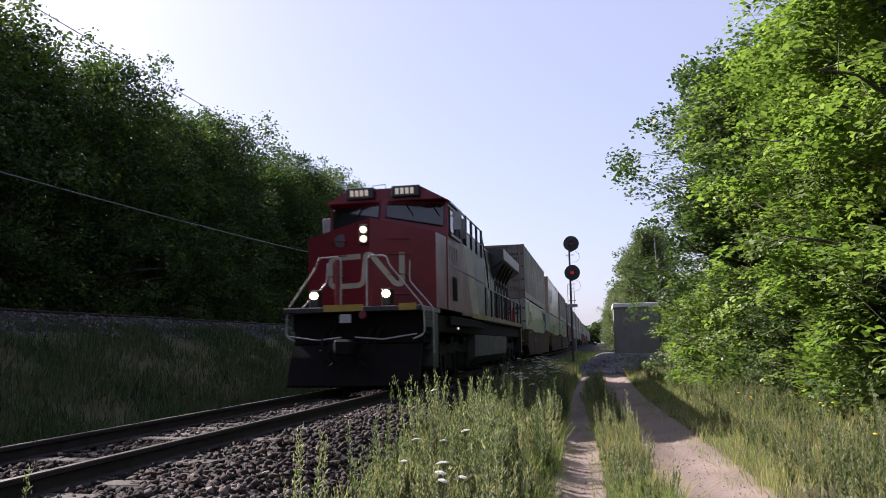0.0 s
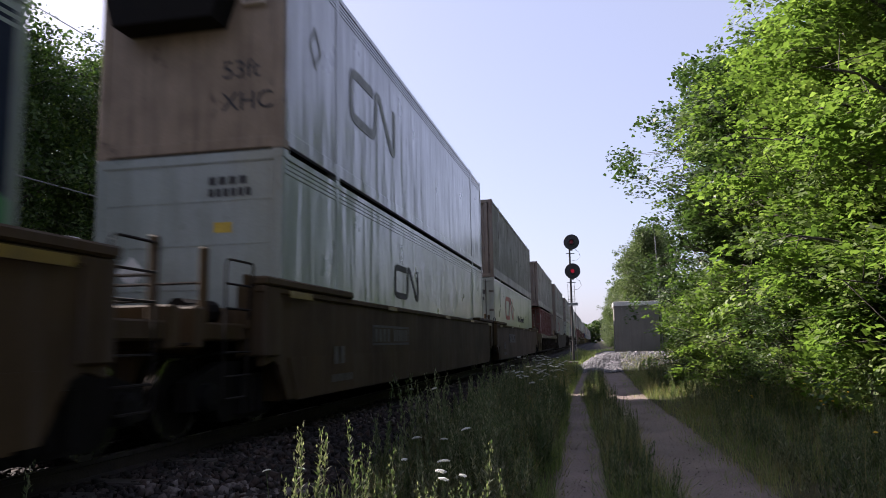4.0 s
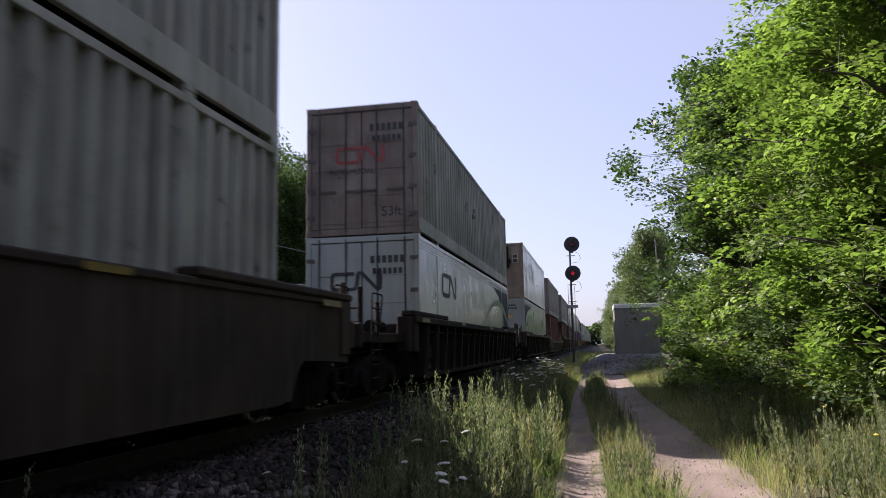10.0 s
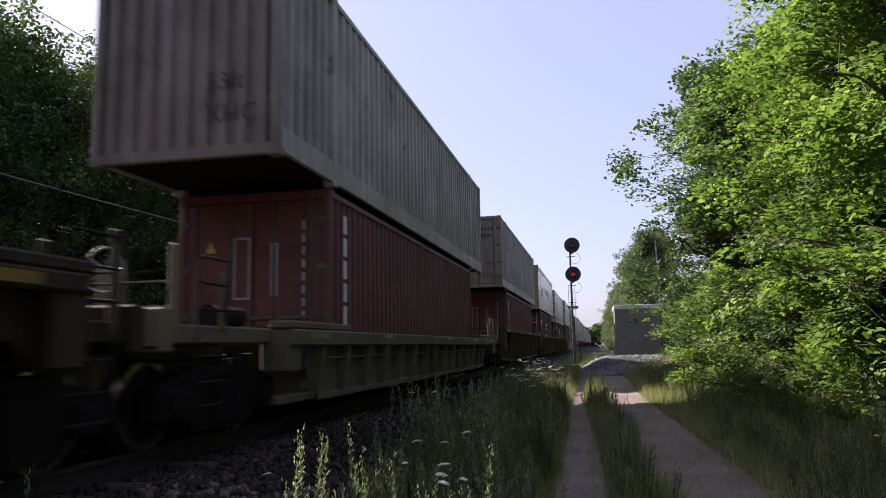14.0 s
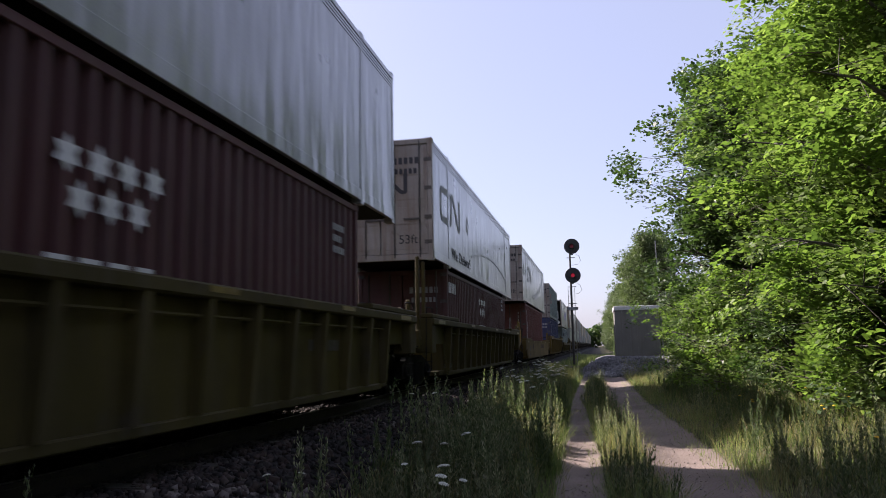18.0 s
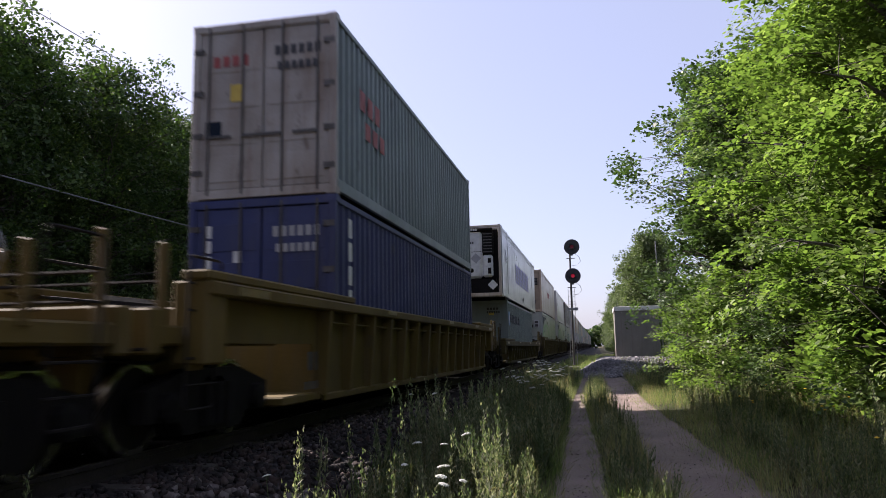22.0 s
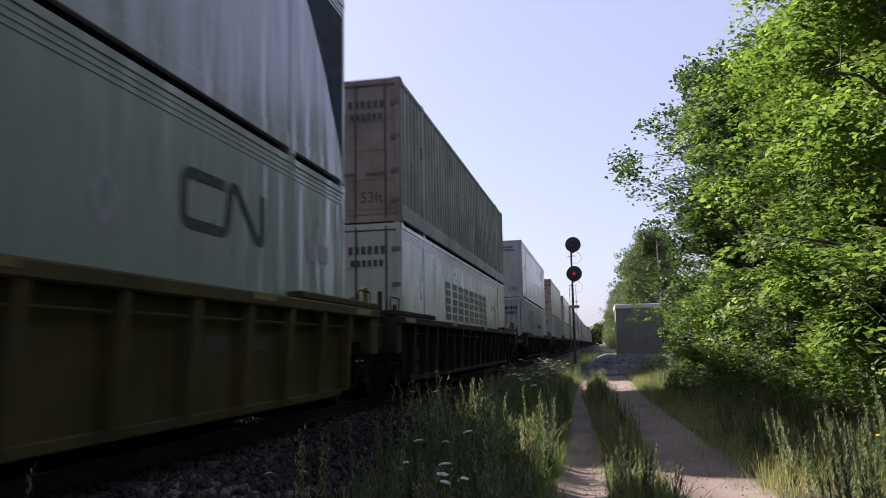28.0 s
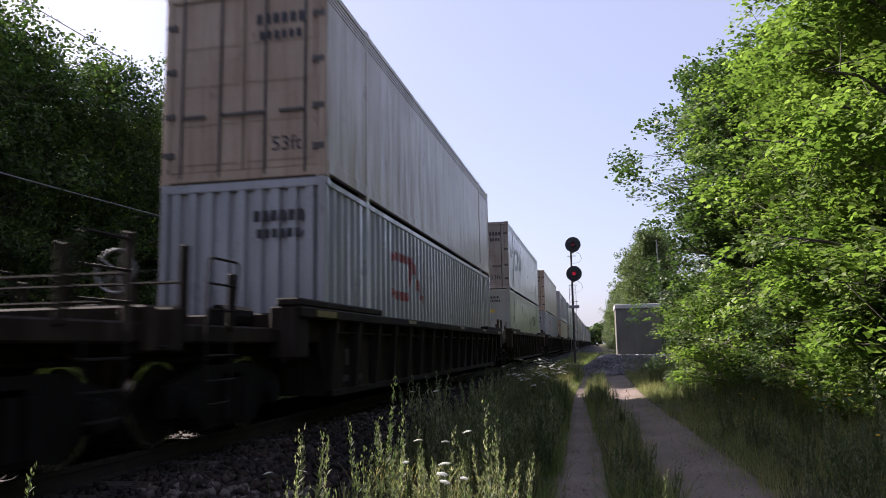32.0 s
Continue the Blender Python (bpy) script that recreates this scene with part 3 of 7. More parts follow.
def grass(name, x, y, height, width, material, label, seed, lean=0.28):
    g = np.random.default_rng(seed)
    n = len(x)
    pos = np.stack([x, y, ground_z(x, y) - 0.03], 1)
    h = height * g.uniform(0.45, 1.15, n)
    size = np.stack([width * g.uniform(0.6, 1.4, n), h, h], 1)
    a = g.uniform(0, 2 * np.pi, n)
    c, s, o, z = np.cos(a), np.sin(a), np.ones(n), np.zeros(n)
    shape = BLADE[None] * size[:, None, :]
    shape[:, :, 1] += shape[:, :, 2] * g.normal(0, lean, n)[:, None] + (shape[:, :, 2] ** 2 / h[:, None]) * g.normal(0, lean * 1.6, n)[:, None]
    shape[:, :, 0] += shape[:, :, 2] * g.normal(0, lean * 0.7, n)[:, None]
    rot = np.stack([np.stack([c, -s, z], 1), np.stack([s, c, z], 1), np.stack([z, z, o], 1)], 1)
    v = np.einsum("nij,nmj->nmi", rot, shape) + pos[:, None, :]
    f = BLADE_F[None] + (np.arange(n) * 8)[:, None, None]
    return tagged(new(name, raw_mesh(name, v.reshape(-1, 3), f.reshape(-1, 4), material)), label, "grass", kind="stuff")


def clumped(g, n, x0, x1, y0, y1, power=1.5, freq=0.9, keep=0.5):
    """Points over a strip, denser in patches and towards y0."""
    x, y = g.uniform(x0, x1, n * 2), y0 + (y1 - y0) * g.uniform(0, 1, n * 2) ** power
    p = np.array([noise.noise((a * freq, b * freq, 1.7)) for a, b in zip(x, y)])
    ok = p * 0.9 + 0.5 > g.uniform(0, 1, n * 2) * 2 * keep
    return x[ok][:n], y[ok][:n]


g = np.random.default_rng(21)
x, y = clumped(g, 26000, -2.35, -0.5, 3.6, 48)
grass("verge_grass", x + lane_shift(y) * 0.6, y, 0.36 * (0.5 + 0.5 * smooth01((y - 3) / 7)), 0.007, blade_mat, "tall green grass between the ballast and the lane", 1)
x, y = clumped(g, 6000, -2.2, -0.7, 4.2, 40)
grass("verge_grass", x + lane_shift(y) * 0.6, y, 0.62 * (0.5 + 0.5 * smooth01((y - 3) / 7)), 0.005, dry_mat, "seeding straw-coloured grass between the ballast and the lane", 2, 0.16)
x, y = clumped(g, 9000, 0.08, 0.72, 4.6, 34, keep=0.45)
grass("lane_grass", x + lane_shift(y), y, 0.24 + 0.14 * np.sin(y * 1.1), 0.006, blade_mat, "grass strip between the lane's ruts", 3)
x, y = clumped(g, 3500, 0.12, 0.7, 4.6, 30, keep=0.45)
grass("lane_grass", x + lane_shift(y), y, 0.36, 0.006, dry_mat, "dry seeding grass between the lane's ruts", 4)
for i, (a, b, n) in enumerate(((-0.75, -0.38, 3200), (-0.1, 0.14, 2200), (0.62, 0.95, 2800), (1.45, 2.1, 4200))):
    x, y = clumped(g, n, a, b, 4.6, 36, freq=1.6, keep=0.8)
    grass("edge_grass", x + lane_shift(y), y, 0.13, 0.005, blade_mat if i % 2 else dry_mat, "short trodden grass fraying the lane's edges", 30 + i, 0.5)
x, y = clumped(g, 36000, 1.75, 7.5, 5.0, 44)
grass("bank_grass", x + lane_shift(y) * 0.8, y, 0.3, 0.007, blade_mat, "tall grass on the bank below the maples", 5)
x, y = clumped(g, 7000, 1.7, 4.4, 5.0, 44)
grass("bank_grass", x + lane_shift(y) * 0.8, y, 0.4, 0.006, dry_mat, "dry seeding grass on the bank below the maples", 6)
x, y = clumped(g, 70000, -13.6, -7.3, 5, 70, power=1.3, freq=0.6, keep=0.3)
grass("ditch_grass", x, y, 0.34, 0.02, ditch_shade_mat, "grass in the dip between the tracks, darkened in colour for shade", 7)
x, y = clumped(g, 6000, -23, -18.6, 5, 90, power=1.2)
grass("wood_edge_grass", x, y, 0.7, 0.03, blade_mat, "rough grass along the wood's edge", 8)
x, y = clumped(g, 7000, -2.6, 6, 44, 110, power=1.2)
ok = (x < -0.2) | (x > 3.8) | (y > 60)
grass("far_grass", x[ok], y[ok], 0.5, 0.03, blade_mat, "rough grass round the signal and the hut", 9)


x, y = clumped(g, 9000, -2.3, 9.0, -14, 4.2, power=1.0, keep=0.4)
ok = (x < -0.55) | (x > 1.9) | ((x > 0.1) & (x < 0.7))
grass("near_grass", x[ok], y[ok], 0.2, 0.008, blade_mat, "short grass on the verge round the lane", 40)


def weed_mesh(seed, height):
    """An upright leafy weed: straight stems with narrow rising leaves and a pale seed spike."""
    r, g = random.Random(seed), np.random.default_rng(seed)
    stem, verts, faces = Geo(), [], []
    for b in range(r.randint(3, 5)):
        lean = Vector((r.gauss(0, 0.10), r.gauss(0, 0.10), 1)) * height * r.uniform(0.65, 1.05)
        foot = Vector((r.gauss(0, 0.05), r.gauss(0, 0.05), -0.03))
        pts = [foot, foot + lean * 0.5 + Vector((r.uniform(-.02, .02), r.uniform(-.02, .02), 0)), foot + lean]
        stem.tube(pts, 0.004, 4, 0.002, caps=False)
        n = 84
        t = g.uniform(0.08, 0.97, n)
        pos = np.array([pts[0].lerp(pts[1], q * 2) if q < 0.5 else pts[1].lerp(pts[2], q * 2 - 1) for q in t])
        v, f = scatter(OVAL * np.array([0.34, 1, 1]), OVAL_F, pos, leaf_turns(g, n, 0.25, 1.2), (0.09 - 0.06 * t)[:, None] * g.uniform(0.6, 1.3, n)[:, None])
        faces.append(f + sum(len(q) for q in verts))
        verts.append(v)
        if b % 3 < 2:
            n = 30
            t = g.uniform(0.72, 1.06, n)[:, None]
            pos = np.array(pts[1]) * (2 - 2 * t) + np.array(pts[2]) * (2 * t - 1) + g.normal(0, 0.008, (n, 3))
            v, f = scatter(OVAL * np.array([0.6, 1, 1]), OVAL_F, pos, leaf_turns(g, n, 0.0, 0.5), np.full((n, 1), 0.026))
            faces.append(f + sum(len(q) for q in verts))
            verts.append(v)
    return stem.mesh("stem", weed_mat), raw_mesh("leaves", np.concatenate(verts), np.concatenate(faces), weed_mat)


def leaf_turns(g, n, lo, hi):
    """Turns that set a leaf's length rising outwards, lo to hi radians from upright."""
    a, t = g.uniform(0, 2 * np.pi, n), g.uniform(lo, hi, n)
    ey = np.stack([np.sin(t) * np.cos(a), np.sin(t) * np.sin(a), np.cos(t)], 1)
    ex = np.stack([-np.sin(a), np.cos(a), np.zeros(n)], 1)
    return np.stack([ex, ey, np.cross(ex, ey)], 2)


weeds = [weed_mesh(70 + i, h) for i, h in enumerate((0.5, 0.66, 0.78, 0.58, 0.42, 0.7))]
r = random.Random(17)


def weed(x, y, k, s):
    w = thing("weed", "leafy green weed going to seed among the grass", "weed", pose(x, y, float(ground_z(x, y)), 0, 0, r.uniform(0, 360)), "weeds beside the track")
    for name, me in zip(("stem", "leaves"), weeds[k]):
        part(name, me, None, w).matrix_basis = Matrix.Diagonal((s, s, s, 1))


def weed_bed(name, pts, label, seed):
    """Many leafy weeds growing into one another."""
    g = np.random.default_rng(seed)
    V, F, k = [], [], 0
    base = []
    for _, leaves in weeds:
        v = np.empty(len(leaves.vertices) * 3, np.float32)
        leaves.vertices.foreach_get("co", v)
        f = np.empty(len(leaves.loops), np.int32)
        leaves.loops.foreach_get("vertex_index", f)
        base.append((v.reshape(-1, 3), f.reshape(-1, 4)))
    for x, y, s in pts:
        v, f = base[g.integers(0, len(base))]
        a = g.uniform(0, 6.28)
        rot = np.array([[math.cos(a), -math.sin(a), 0], [math.sin(a), math.cos(a), 0], [0, 0, 1]])
        V.append(v @ rot.T * s + np.array([x, y, float(ground_z(x, y))]))
        F.append(f + k)
        k += len(v)
    return tagged(new(name, raw_mesh(name, np.concatenate(V), np.concatenate(F), weed_mat)), label, "weeds", kind="stuff")


x, y = clumped(g, 950, -2.2, -0.62, 4.4, 38, power=1.35, keep=0.6)
weed_bed("verge_weeds", [(a + float(lane_shift(b)) * 0.6, b, g.uniform(0.75, 1.7) * (0.72 + 0.28 * min(1, (b - 4) / 5)) * (1 - 0.35 * min(1, max(0, (b - 12) / 12)))) for a, b in zip(x, y)], "tangled leafy weeds between the ballast and the lane", 3)
x, y = clumped(g, 900, 2.0, 6.5, 5.6, 40, power=1.4, keep=0.6)
weed_bed("bank_weeds", [(a, b, g.uniform(0.7, 1.25)) for a, b in zip(x, y)], "tangled leafy weeds on the bank below the maples", 4)
x, y = clumped(g, 200, 0.12, 0.66, 5.0, 32, power=1.2, keep=0.6)
weed_bed("lane_weeds", [(a + float(lane_shift(b)), b, g.uniform(0.5, 1.1)) for a, b in zip(x, y)], "leafy weeds between the lane's ruts", 5)
for i in range(50):
    y = 4.6 + 20 * r.random() ** 1.5
    weed(r.uniform(-2.1, -0.75) + float(lane_shift(y)) * 0.6, y, i % 4, r.uniform(1.0, 1.7) * (0.72 + 0.28 * min(1, (y - 4) / 5)))
for i in range(30):
    y = 6 + 18 * r.random() ** 1.3
    weed(r.uniform(2.0, 5.5), y, i % 4, r.uniform(0.6, 1.0))

weed(-2.66, 3.1, 2, 0.95)
weed(-2.79, 3.2, 3, 0.85)

petal = mat("umbel_white", (0.72, 0.72, 0.66), (0.6, 0.6, 0.5), rough=0.8, scale=20, bump=0.3)
stem_green = mat("stem_green", (0.09, 0.13, 0.04), rough=0.7, scale=10)
yellow_petal = mat("yellow_petal", (0.75, 0.5, 0.02), (0.6, 0.36, 0.02), rough=0.7, scale=20)


def umbel_mesh():
    geo = Geo()
    for i in range(34):
        q, a = (i / 34) ** 0.5, i * 2.4
        c = (0.045 * q * math.cos(a), 0.045 * q * math.sin(a), 0.012 * (1 - q * q))
        geo.lathe("z", c, [(-0.006, 0.003), (0.0, 0.0085), (0.005, 0.004)], 6)
    rays = Geo()
    for i in range(0, 34, 2):
        q, a = (i / 34) ** 0.5, i * 2.4
        rays.tube([(0, 0, -0.05), (0.045 * q * math.cos(a), 0.045 * q * math.sin(a), 0.005)], 0.0012, 3)
    return geo.mesh("umbel", petal), rays.mesh("rays", stem_green)


UMBEL = umbel_mesh()


def wild_carrot(x, y, z, s=1.0):
    """A wild carrot whose flower stands at the height z."""
    base = float(ground_z(x, y))
    w = thing("wild_carrot", "wild carrot with a flat white flower head", "flower", pose(x, y, base), "wild carrots beside the lane")
    part("stem", Geo().tube([(0.05, 0.03, -0.02), (0.02, 0.0, (z - base) * 0.5), (0, 0, z - base - 0.045 * s)], 0.0035, 5), stem_green, w)
    for name, me in zip(("umbel", "rays"), UMBEL):
        tagged(part(name, me, None, w), kind="stuff").matrix_basis = Matrix.Translation((0, 0, z - base)) @ Euler((r.uniform(-.3, .3), r.uniform(-.3, .3), 0)).to_matrix().to_4x4() @ Matrix.Diagonal((s, s, s, 1))


for x, y, z, s in [(-1.68, 6.8, 0.04, 1.0), (-1.25, 7.0, 0.10, 1.0), (-1.22, 5.8, -0.01, 1.1), (-1.22, 5.7, -0.07, 1.0), (-1.18, 5.6, -0.11, 0.9), (-1.03, 5.6, -0.08, 0.7), (-1.36, 6.5, 0.07, 0.8),
                   (-1.59, 6.0, -0.03, 0.6), (-2.1, 9.5, 0.33, 0.8), (-2.41, 9.5, 0.32, 0.7), (-2.57, 5.5, -0.05, 0.7), (-2.28, 5.5, -0.03, 0.6), (-1.6, 16, 0.2, 1.2), (-1.9, 18, 0.1, 1.2), (-1.4, 20, 0.15, 1.2), (-1.7, 22, 0.1, 1.2), (-1.3, 24, 0.1, 1.2)]:
    wild_carrot(x, y, z, s)
for i in range(70):
    y = r.uniform(17, 34)
    x = r.uniform(-2.5, -1.0) - 0.1
    wild_carrot(x, y, float(ground_z(x, y)) + r.uniform(0.6, 0.95), r.uniform(1.1, 1.7))
for i in range(26):
    x, y = r.uniform(2.6, 5.5), r.uniform(8, 17)
    w = thing("yellow_flower", "small yellow wildflower in the bank grass", "flower", pose(x, y, float(ground_z(x, y))), "yellow flowers on the bank")
    h = r.uniform(0.35, 0.6)
    part("stem", Geo().tube([(0, 0, -0.02), (0.02, 0, h)], 0.003, 4), stem_green, w)
    part("petals", Geo().lathe("z", (0.02, 0, h), [(-0.01, 0.006), (0.0, 0.03), (0.012, 0.012)], 8), yellow_petal, w)

# ---- the signal, the hut and the wires ----
black_paint = mat("black_paint", (0.018, 0.018, 0.02), (0.03, 0.03, 0.03), rough=0.6, scale=6, bump=0.1)
galvanised = mat("galvanised", (0.32, 0.32, 0.32), (0.22, 0.22, 0.21), rough=0.5, metal=0.7, scale=6)
mast_steel = mat("mast_steel", (0.09, 0.085, 0.08), (0.06, 0.056, 0.052), rough=0.55, metal=0.3, scale=6)
red_glow = glow_mat("red_aspect", (0.6, 0.02, 0.05), 0.13)
dim_red = glow_mat("dim_red_aspect", (0.16, 0.012, 0.028), 0.06)


def block_signal(x, y):
    z0 = -0.35
    s = thing("block_signal", "black two-headed searchlight signal on a slim mast showing red", "railway signal", pose(x, y, z0))
    part("base", Geo().box(-0.35, 0.35, -0.35, 0.35, -0.4, 0.02, 0.03), mat("concrete", (0.16, 0.155, 0.145), rough=0.9, scale=4), s)
    part("mast", Geo().tube([(0, 0, 0.1), (0, 0, 4.2), (0, 0, 7.2)], 0.075, 12, 0.055), mast_steel, s)
    for cz, dx, lamp in ((7.36, 0.14, dim_red), (5.55, 0.14, red_glow)):
        h = part("signal_head", Geo().lathe("y", (dx, -0.16, cz), [(0.0, 0.47), (0.02, 0.48), (0.05, 0.47), (0.06, 0.2), (0.3, 0.17), (0.34, 0.1)], 40), black_paint, s, "round black target plate")
        part("hood", Geo().lathe("y", (dx, -0.16, cz), [(0.0, 0.145), (-0.2, 0.14), (-0.2, 0.155), (0.0, 0.16)], 20, False), black_paint, h)
        part("lens", Geo().lathe("y", (dx, -0.175, cz), [(0.0, 0.11), (0.012, 0.115)], 20), lamp, h, "red lens")
        part("bracket", Geo().box(-0.05, dx + 0.05, -0.02, 0.1, cz - 0.52, cz - 0.44).box(-0.22, 0.3, -0.03, 0.03, cz - 0.72, cz - 0.68), galvanised, s)
        part("cable", Geo().tube([(dx + 0.2, 0, cz - 0.45), (dx + 0.42, 0, cz - 0.62), (dx + 0.5, 0, cz - 0.9), (dx + 0.3, 0, cz - 1.12), (0.1, 0, cz - 1.16)], 0.012, 5), galvanised, s)
    part("name_plate", Geo().box(-0.28, 0.38, -0.12, -0.1, 3.42, 3.6, 0.01), mat("plate_grey", (0.3, 0.31, 0.33), rough=0.5, scale=5), s)
    part("crossbar", Geo().box(-0.2, 0.3, -0.05, 0.0, 3.8, 3.84), galvanised, s)
    g = Geo()
    for i in range(15):
        g.tube([(-0.2, 0.25, 0.4 + i * 0.3), (0.2, 0.25, 0.4 + i * 0.3)], 0.01, 5)
    for q in (-0.2, 0.2):
        g.tube([(q, 0.25, 0.1), (q, 0.25, 4.8)], 0.014, 5)
    part("ladder", g, galvanised, s)
    return s


block_signal(-1.42, 46)

hut_metal = mat("hut_metal", (0.225, 0.21, 0.19), (0.18, 0.168, 0.152), rough=0.5, scale=1.2, streak=0.3, bump=0.05)
hut_white = mat("hut_white", (0.8, 0.78, 0.75), (0.7, 0.68, 0.65), rough=0.6, scale=2, streak=0.2)


def equipment_hut(x0, x1, y0, z0, h, depth):
    hut = thing("equipment_hut", "plain grey metal equipment hut with a pale roof edge", "hut", pose((x0 + x1) / 2, y0, z0))
    w = (x1 - x0) / 2
    part("base", Geo().box(-w + 0.04, w - 0.04, 0.04, depth - 0.04, -0.5, 0.0), mat("hut_base", (0.3, 0.28, 0.25), rough=0.9), hut)
    for k in range(6):
        a = -w + 2 * w * k / 6
        part("wall_panel", Geo().box(a + 0.004, a + 2 * w / 6 - 0.004, 0, 0.05, 0, h - 0.26, 0.004), hut_metal, hut)
    for name, g in (("side_wall", Geo().box(-w, -w + 0.05, 0.05, depth, 0, h - 0.26, 0.004)), ("side_wall", Geo().box(w - 0.05, w, 0.05, depth, 0, h - 0.26, 0.004)), ("back_wall", Geo().box(-w, w, depth, depth + 0.05, 0, h - 0.26, 0.004))):
        part(name, g, hut_metal, hut)
    part("roof", Geo().box(-w - 0.06, w + 0.06, -0.08, depth + 0.1, h - 0.26, h, 0.02), hut_white, hut, "pale roof edge")
    part("corner_trim", Geo().box(-w - 0.012, -w + 0.05, -0.012, 0.0, 0, h - 0.26), hut_metal, hut)
    return hut


equipment_hut(1.12, 3.72, 46.0, 0.13, 3.1, 3.6)

mast_grey = mat("mast_grey", (0.25, 0.25, 0.25), rough=0.6)
ant = thing("antenna_mast", "thin grey aerial mast behind the hut", "mast", pose(3.95, 47.2, 0.1))
part("pole", Geo().tube([(0, 0, 0), (-0.05, 0, 4), (-0.12, 0, 7.2)], 0.045, 8, 0.03), mast_grey, ant)
part("bracket", Geo().box(-0.25, 0.05, -0.03, 0.03, 2.2, 2.26), mast_grey, ant)

wire_black = mat("wire_black", (0.03, 0.03, 0.03), rough=0.6)
wire_grey = mat("wire_grey", (0.13, 0.135, 0.14), rough=0.5)


def wire(label, x, y0, z0, y1, z1, sag, rad, m):
    pts = [(x, y0 + (y1 - y0) * t, z0 + (z1 - z0) * t - sag * 4 * t * (1 - t)) for t in [i / 24 for i in range(25)]]
    tagged(new("wire", Geo().tube(pts, rad, 6).mesh("wire", m)), label, "wire")


POLE_WOOD = mat("pole_wood", (0.13, 0.10, 0.08), rough=0.9, scale=3)


def utility_pole(y):
    p = thing("utility_pole", "weathered wooden line pole beside the far track", "pole", pose(-20.0, y, 1.4))
    part("pole", Geo().tube([(0, 0, -0.5), (0, 0, 6), (0, 0, 13.4)], 0.16, 10, 0.11), POLE_WOOD, p)
    part("crossarm", Geo().box(-0.9, 0.9, -0.05, 0.05, 12.4, 12.52, 0.01), POLE_WOOD, p)


for y in (-18.0, 62.0):
    utility_pole(y)
wire("pale communication cable sagging along the far track", -20, -18, 7.6, 62, 8.2, 0.75, 0.028, wire_grey)
wire("thin overhead line along the wood's edge", -20, -18, 13.7, 62, 14.2, 0.25, 0.018, wire_grey)

# ---- the train: paints ----
loco_red = mat("loco_red", scuff=0.35, c1=(0.175, 0.008, 0.015), c2=(0.125, 0.007, 0.013), spec=0.3, rough=0.42, coat=0.15, scale=1.2, streak=0.25, bump=0.03, dirt=(0.045, 0.02, 0.02))
loco_black = mat("loco_black", (0.008, 0.008, 0.0095), (0.014, 0.0135, 0.0135), spec=0.35, coat=0.12, rough=0.34, scale=1.5, streak=0.3, bump=0.04)
under_black = mat("under_black", (0.006, 0.0055, 0.0055), (0.012, 0.0105, 0.0095), spec=0.12, rough=0.8, scale=3, bump=0.2)
bogie_grey = mat("bogie_grey", (0.022, 0.021, 0.018), (0.014, 0.013, 0.011), spec=0.2, rough=0.8, scale=4, bump=0.2)
number_grey = mat("number_grey", (0.3, 0.28, 0.26), (0.2, 0.19, 0.175), rough=0.6, scale=5)
cream = mat("cream_stripe", (0.44, 0.41, 0.30), (0.34, 0.315, 0.235), rough=0.5, scale=2, streak=0.2)
rail_white = mat("handrail_white", (0.42, 0.41, 0.4), (0.3, 0.29, 0.27), rough=0.5, scale=8)
bright_red = mat("extinguisher_red", (0.45, 0.02, 0.02), (0.35, 0.018, 0.018), rough=0.4, scale=4)
safety_yellow = mat("safety_yellow", (0.4, 0.27, 0.028), (0.26, 0.17, 0.025), rough=0.6, scale=3, streak=0.35)
reflector = mat("reflector_yellow", (0.19, 0.125, 0.018), (0.12, 0.08, 0.014), rough=0.4, scale=4)
tank_grey = mat("tank_grey", (0.055, 0.062, 0.065), (0.036, 0.04, 0.041), rough=0.55, scale=2, streak=0.3)
dark_glass = mat("cab_glass", (0.012, 0.014, 0.017), (0.01, 0.012, 0.015), rough=0.06, scale=1, bump=0.0, spec=0.8)
head_glow = glow_mat("headlight", (1.0, 0.66, 0.42), 0.9)
ditch_glow = glow_mat("ditch_light", (1.0, 0.68, 0.36), 3.0)
lamp_white = glow_mat("step_light", (1.0, 0.95, 0.9), 0.35)
board_white = glow_mat("board_digits", (0.7, 0.64, 0.46), 0.1)
wheel_steel = mat("wheel_steel", (0.016, 0.013, 0.012), (0.009, 0.008, 0.0075), rough=0.7, metal=0.0, spec=0.2, scale=6)
tread_steel = mat("wheel_tread", (0.5, 0.49, 0.48), (0.35, 0.34, 0.33), rough=0.25, metal=1.0, scale=6)
RND = random.Random(99)


def rounded(pts, rad):
    """A polyline with its corners rounded off."""
    P = [Vector(p) for p in pts]
    out = [P[0]]
    for i in range(1, len(P) - 1):
        a, b = (P[i - 1] - P[i]), (P[i + 1] - P[i])
        k = min(rad, a.length * 0.49, b.length * 0.49)
        a, b = P[i] + a.normalized() * k, P[i] + b.normalized() * k
        for j in range(6):
            t = j / 5
            out.append(a * (1 - t) ** 2 + P[i] * 2 * t * (1 - t) + b * t * t)
    return out + [P[-1]]


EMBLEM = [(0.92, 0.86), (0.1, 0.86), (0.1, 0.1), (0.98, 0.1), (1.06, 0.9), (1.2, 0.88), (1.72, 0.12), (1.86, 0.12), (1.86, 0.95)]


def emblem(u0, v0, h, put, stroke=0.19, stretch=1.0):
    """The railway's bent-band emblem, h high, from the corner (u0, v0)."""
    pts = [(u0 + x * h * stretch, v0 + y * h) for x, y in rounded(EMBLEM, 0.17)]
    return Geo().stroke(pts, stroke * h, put)


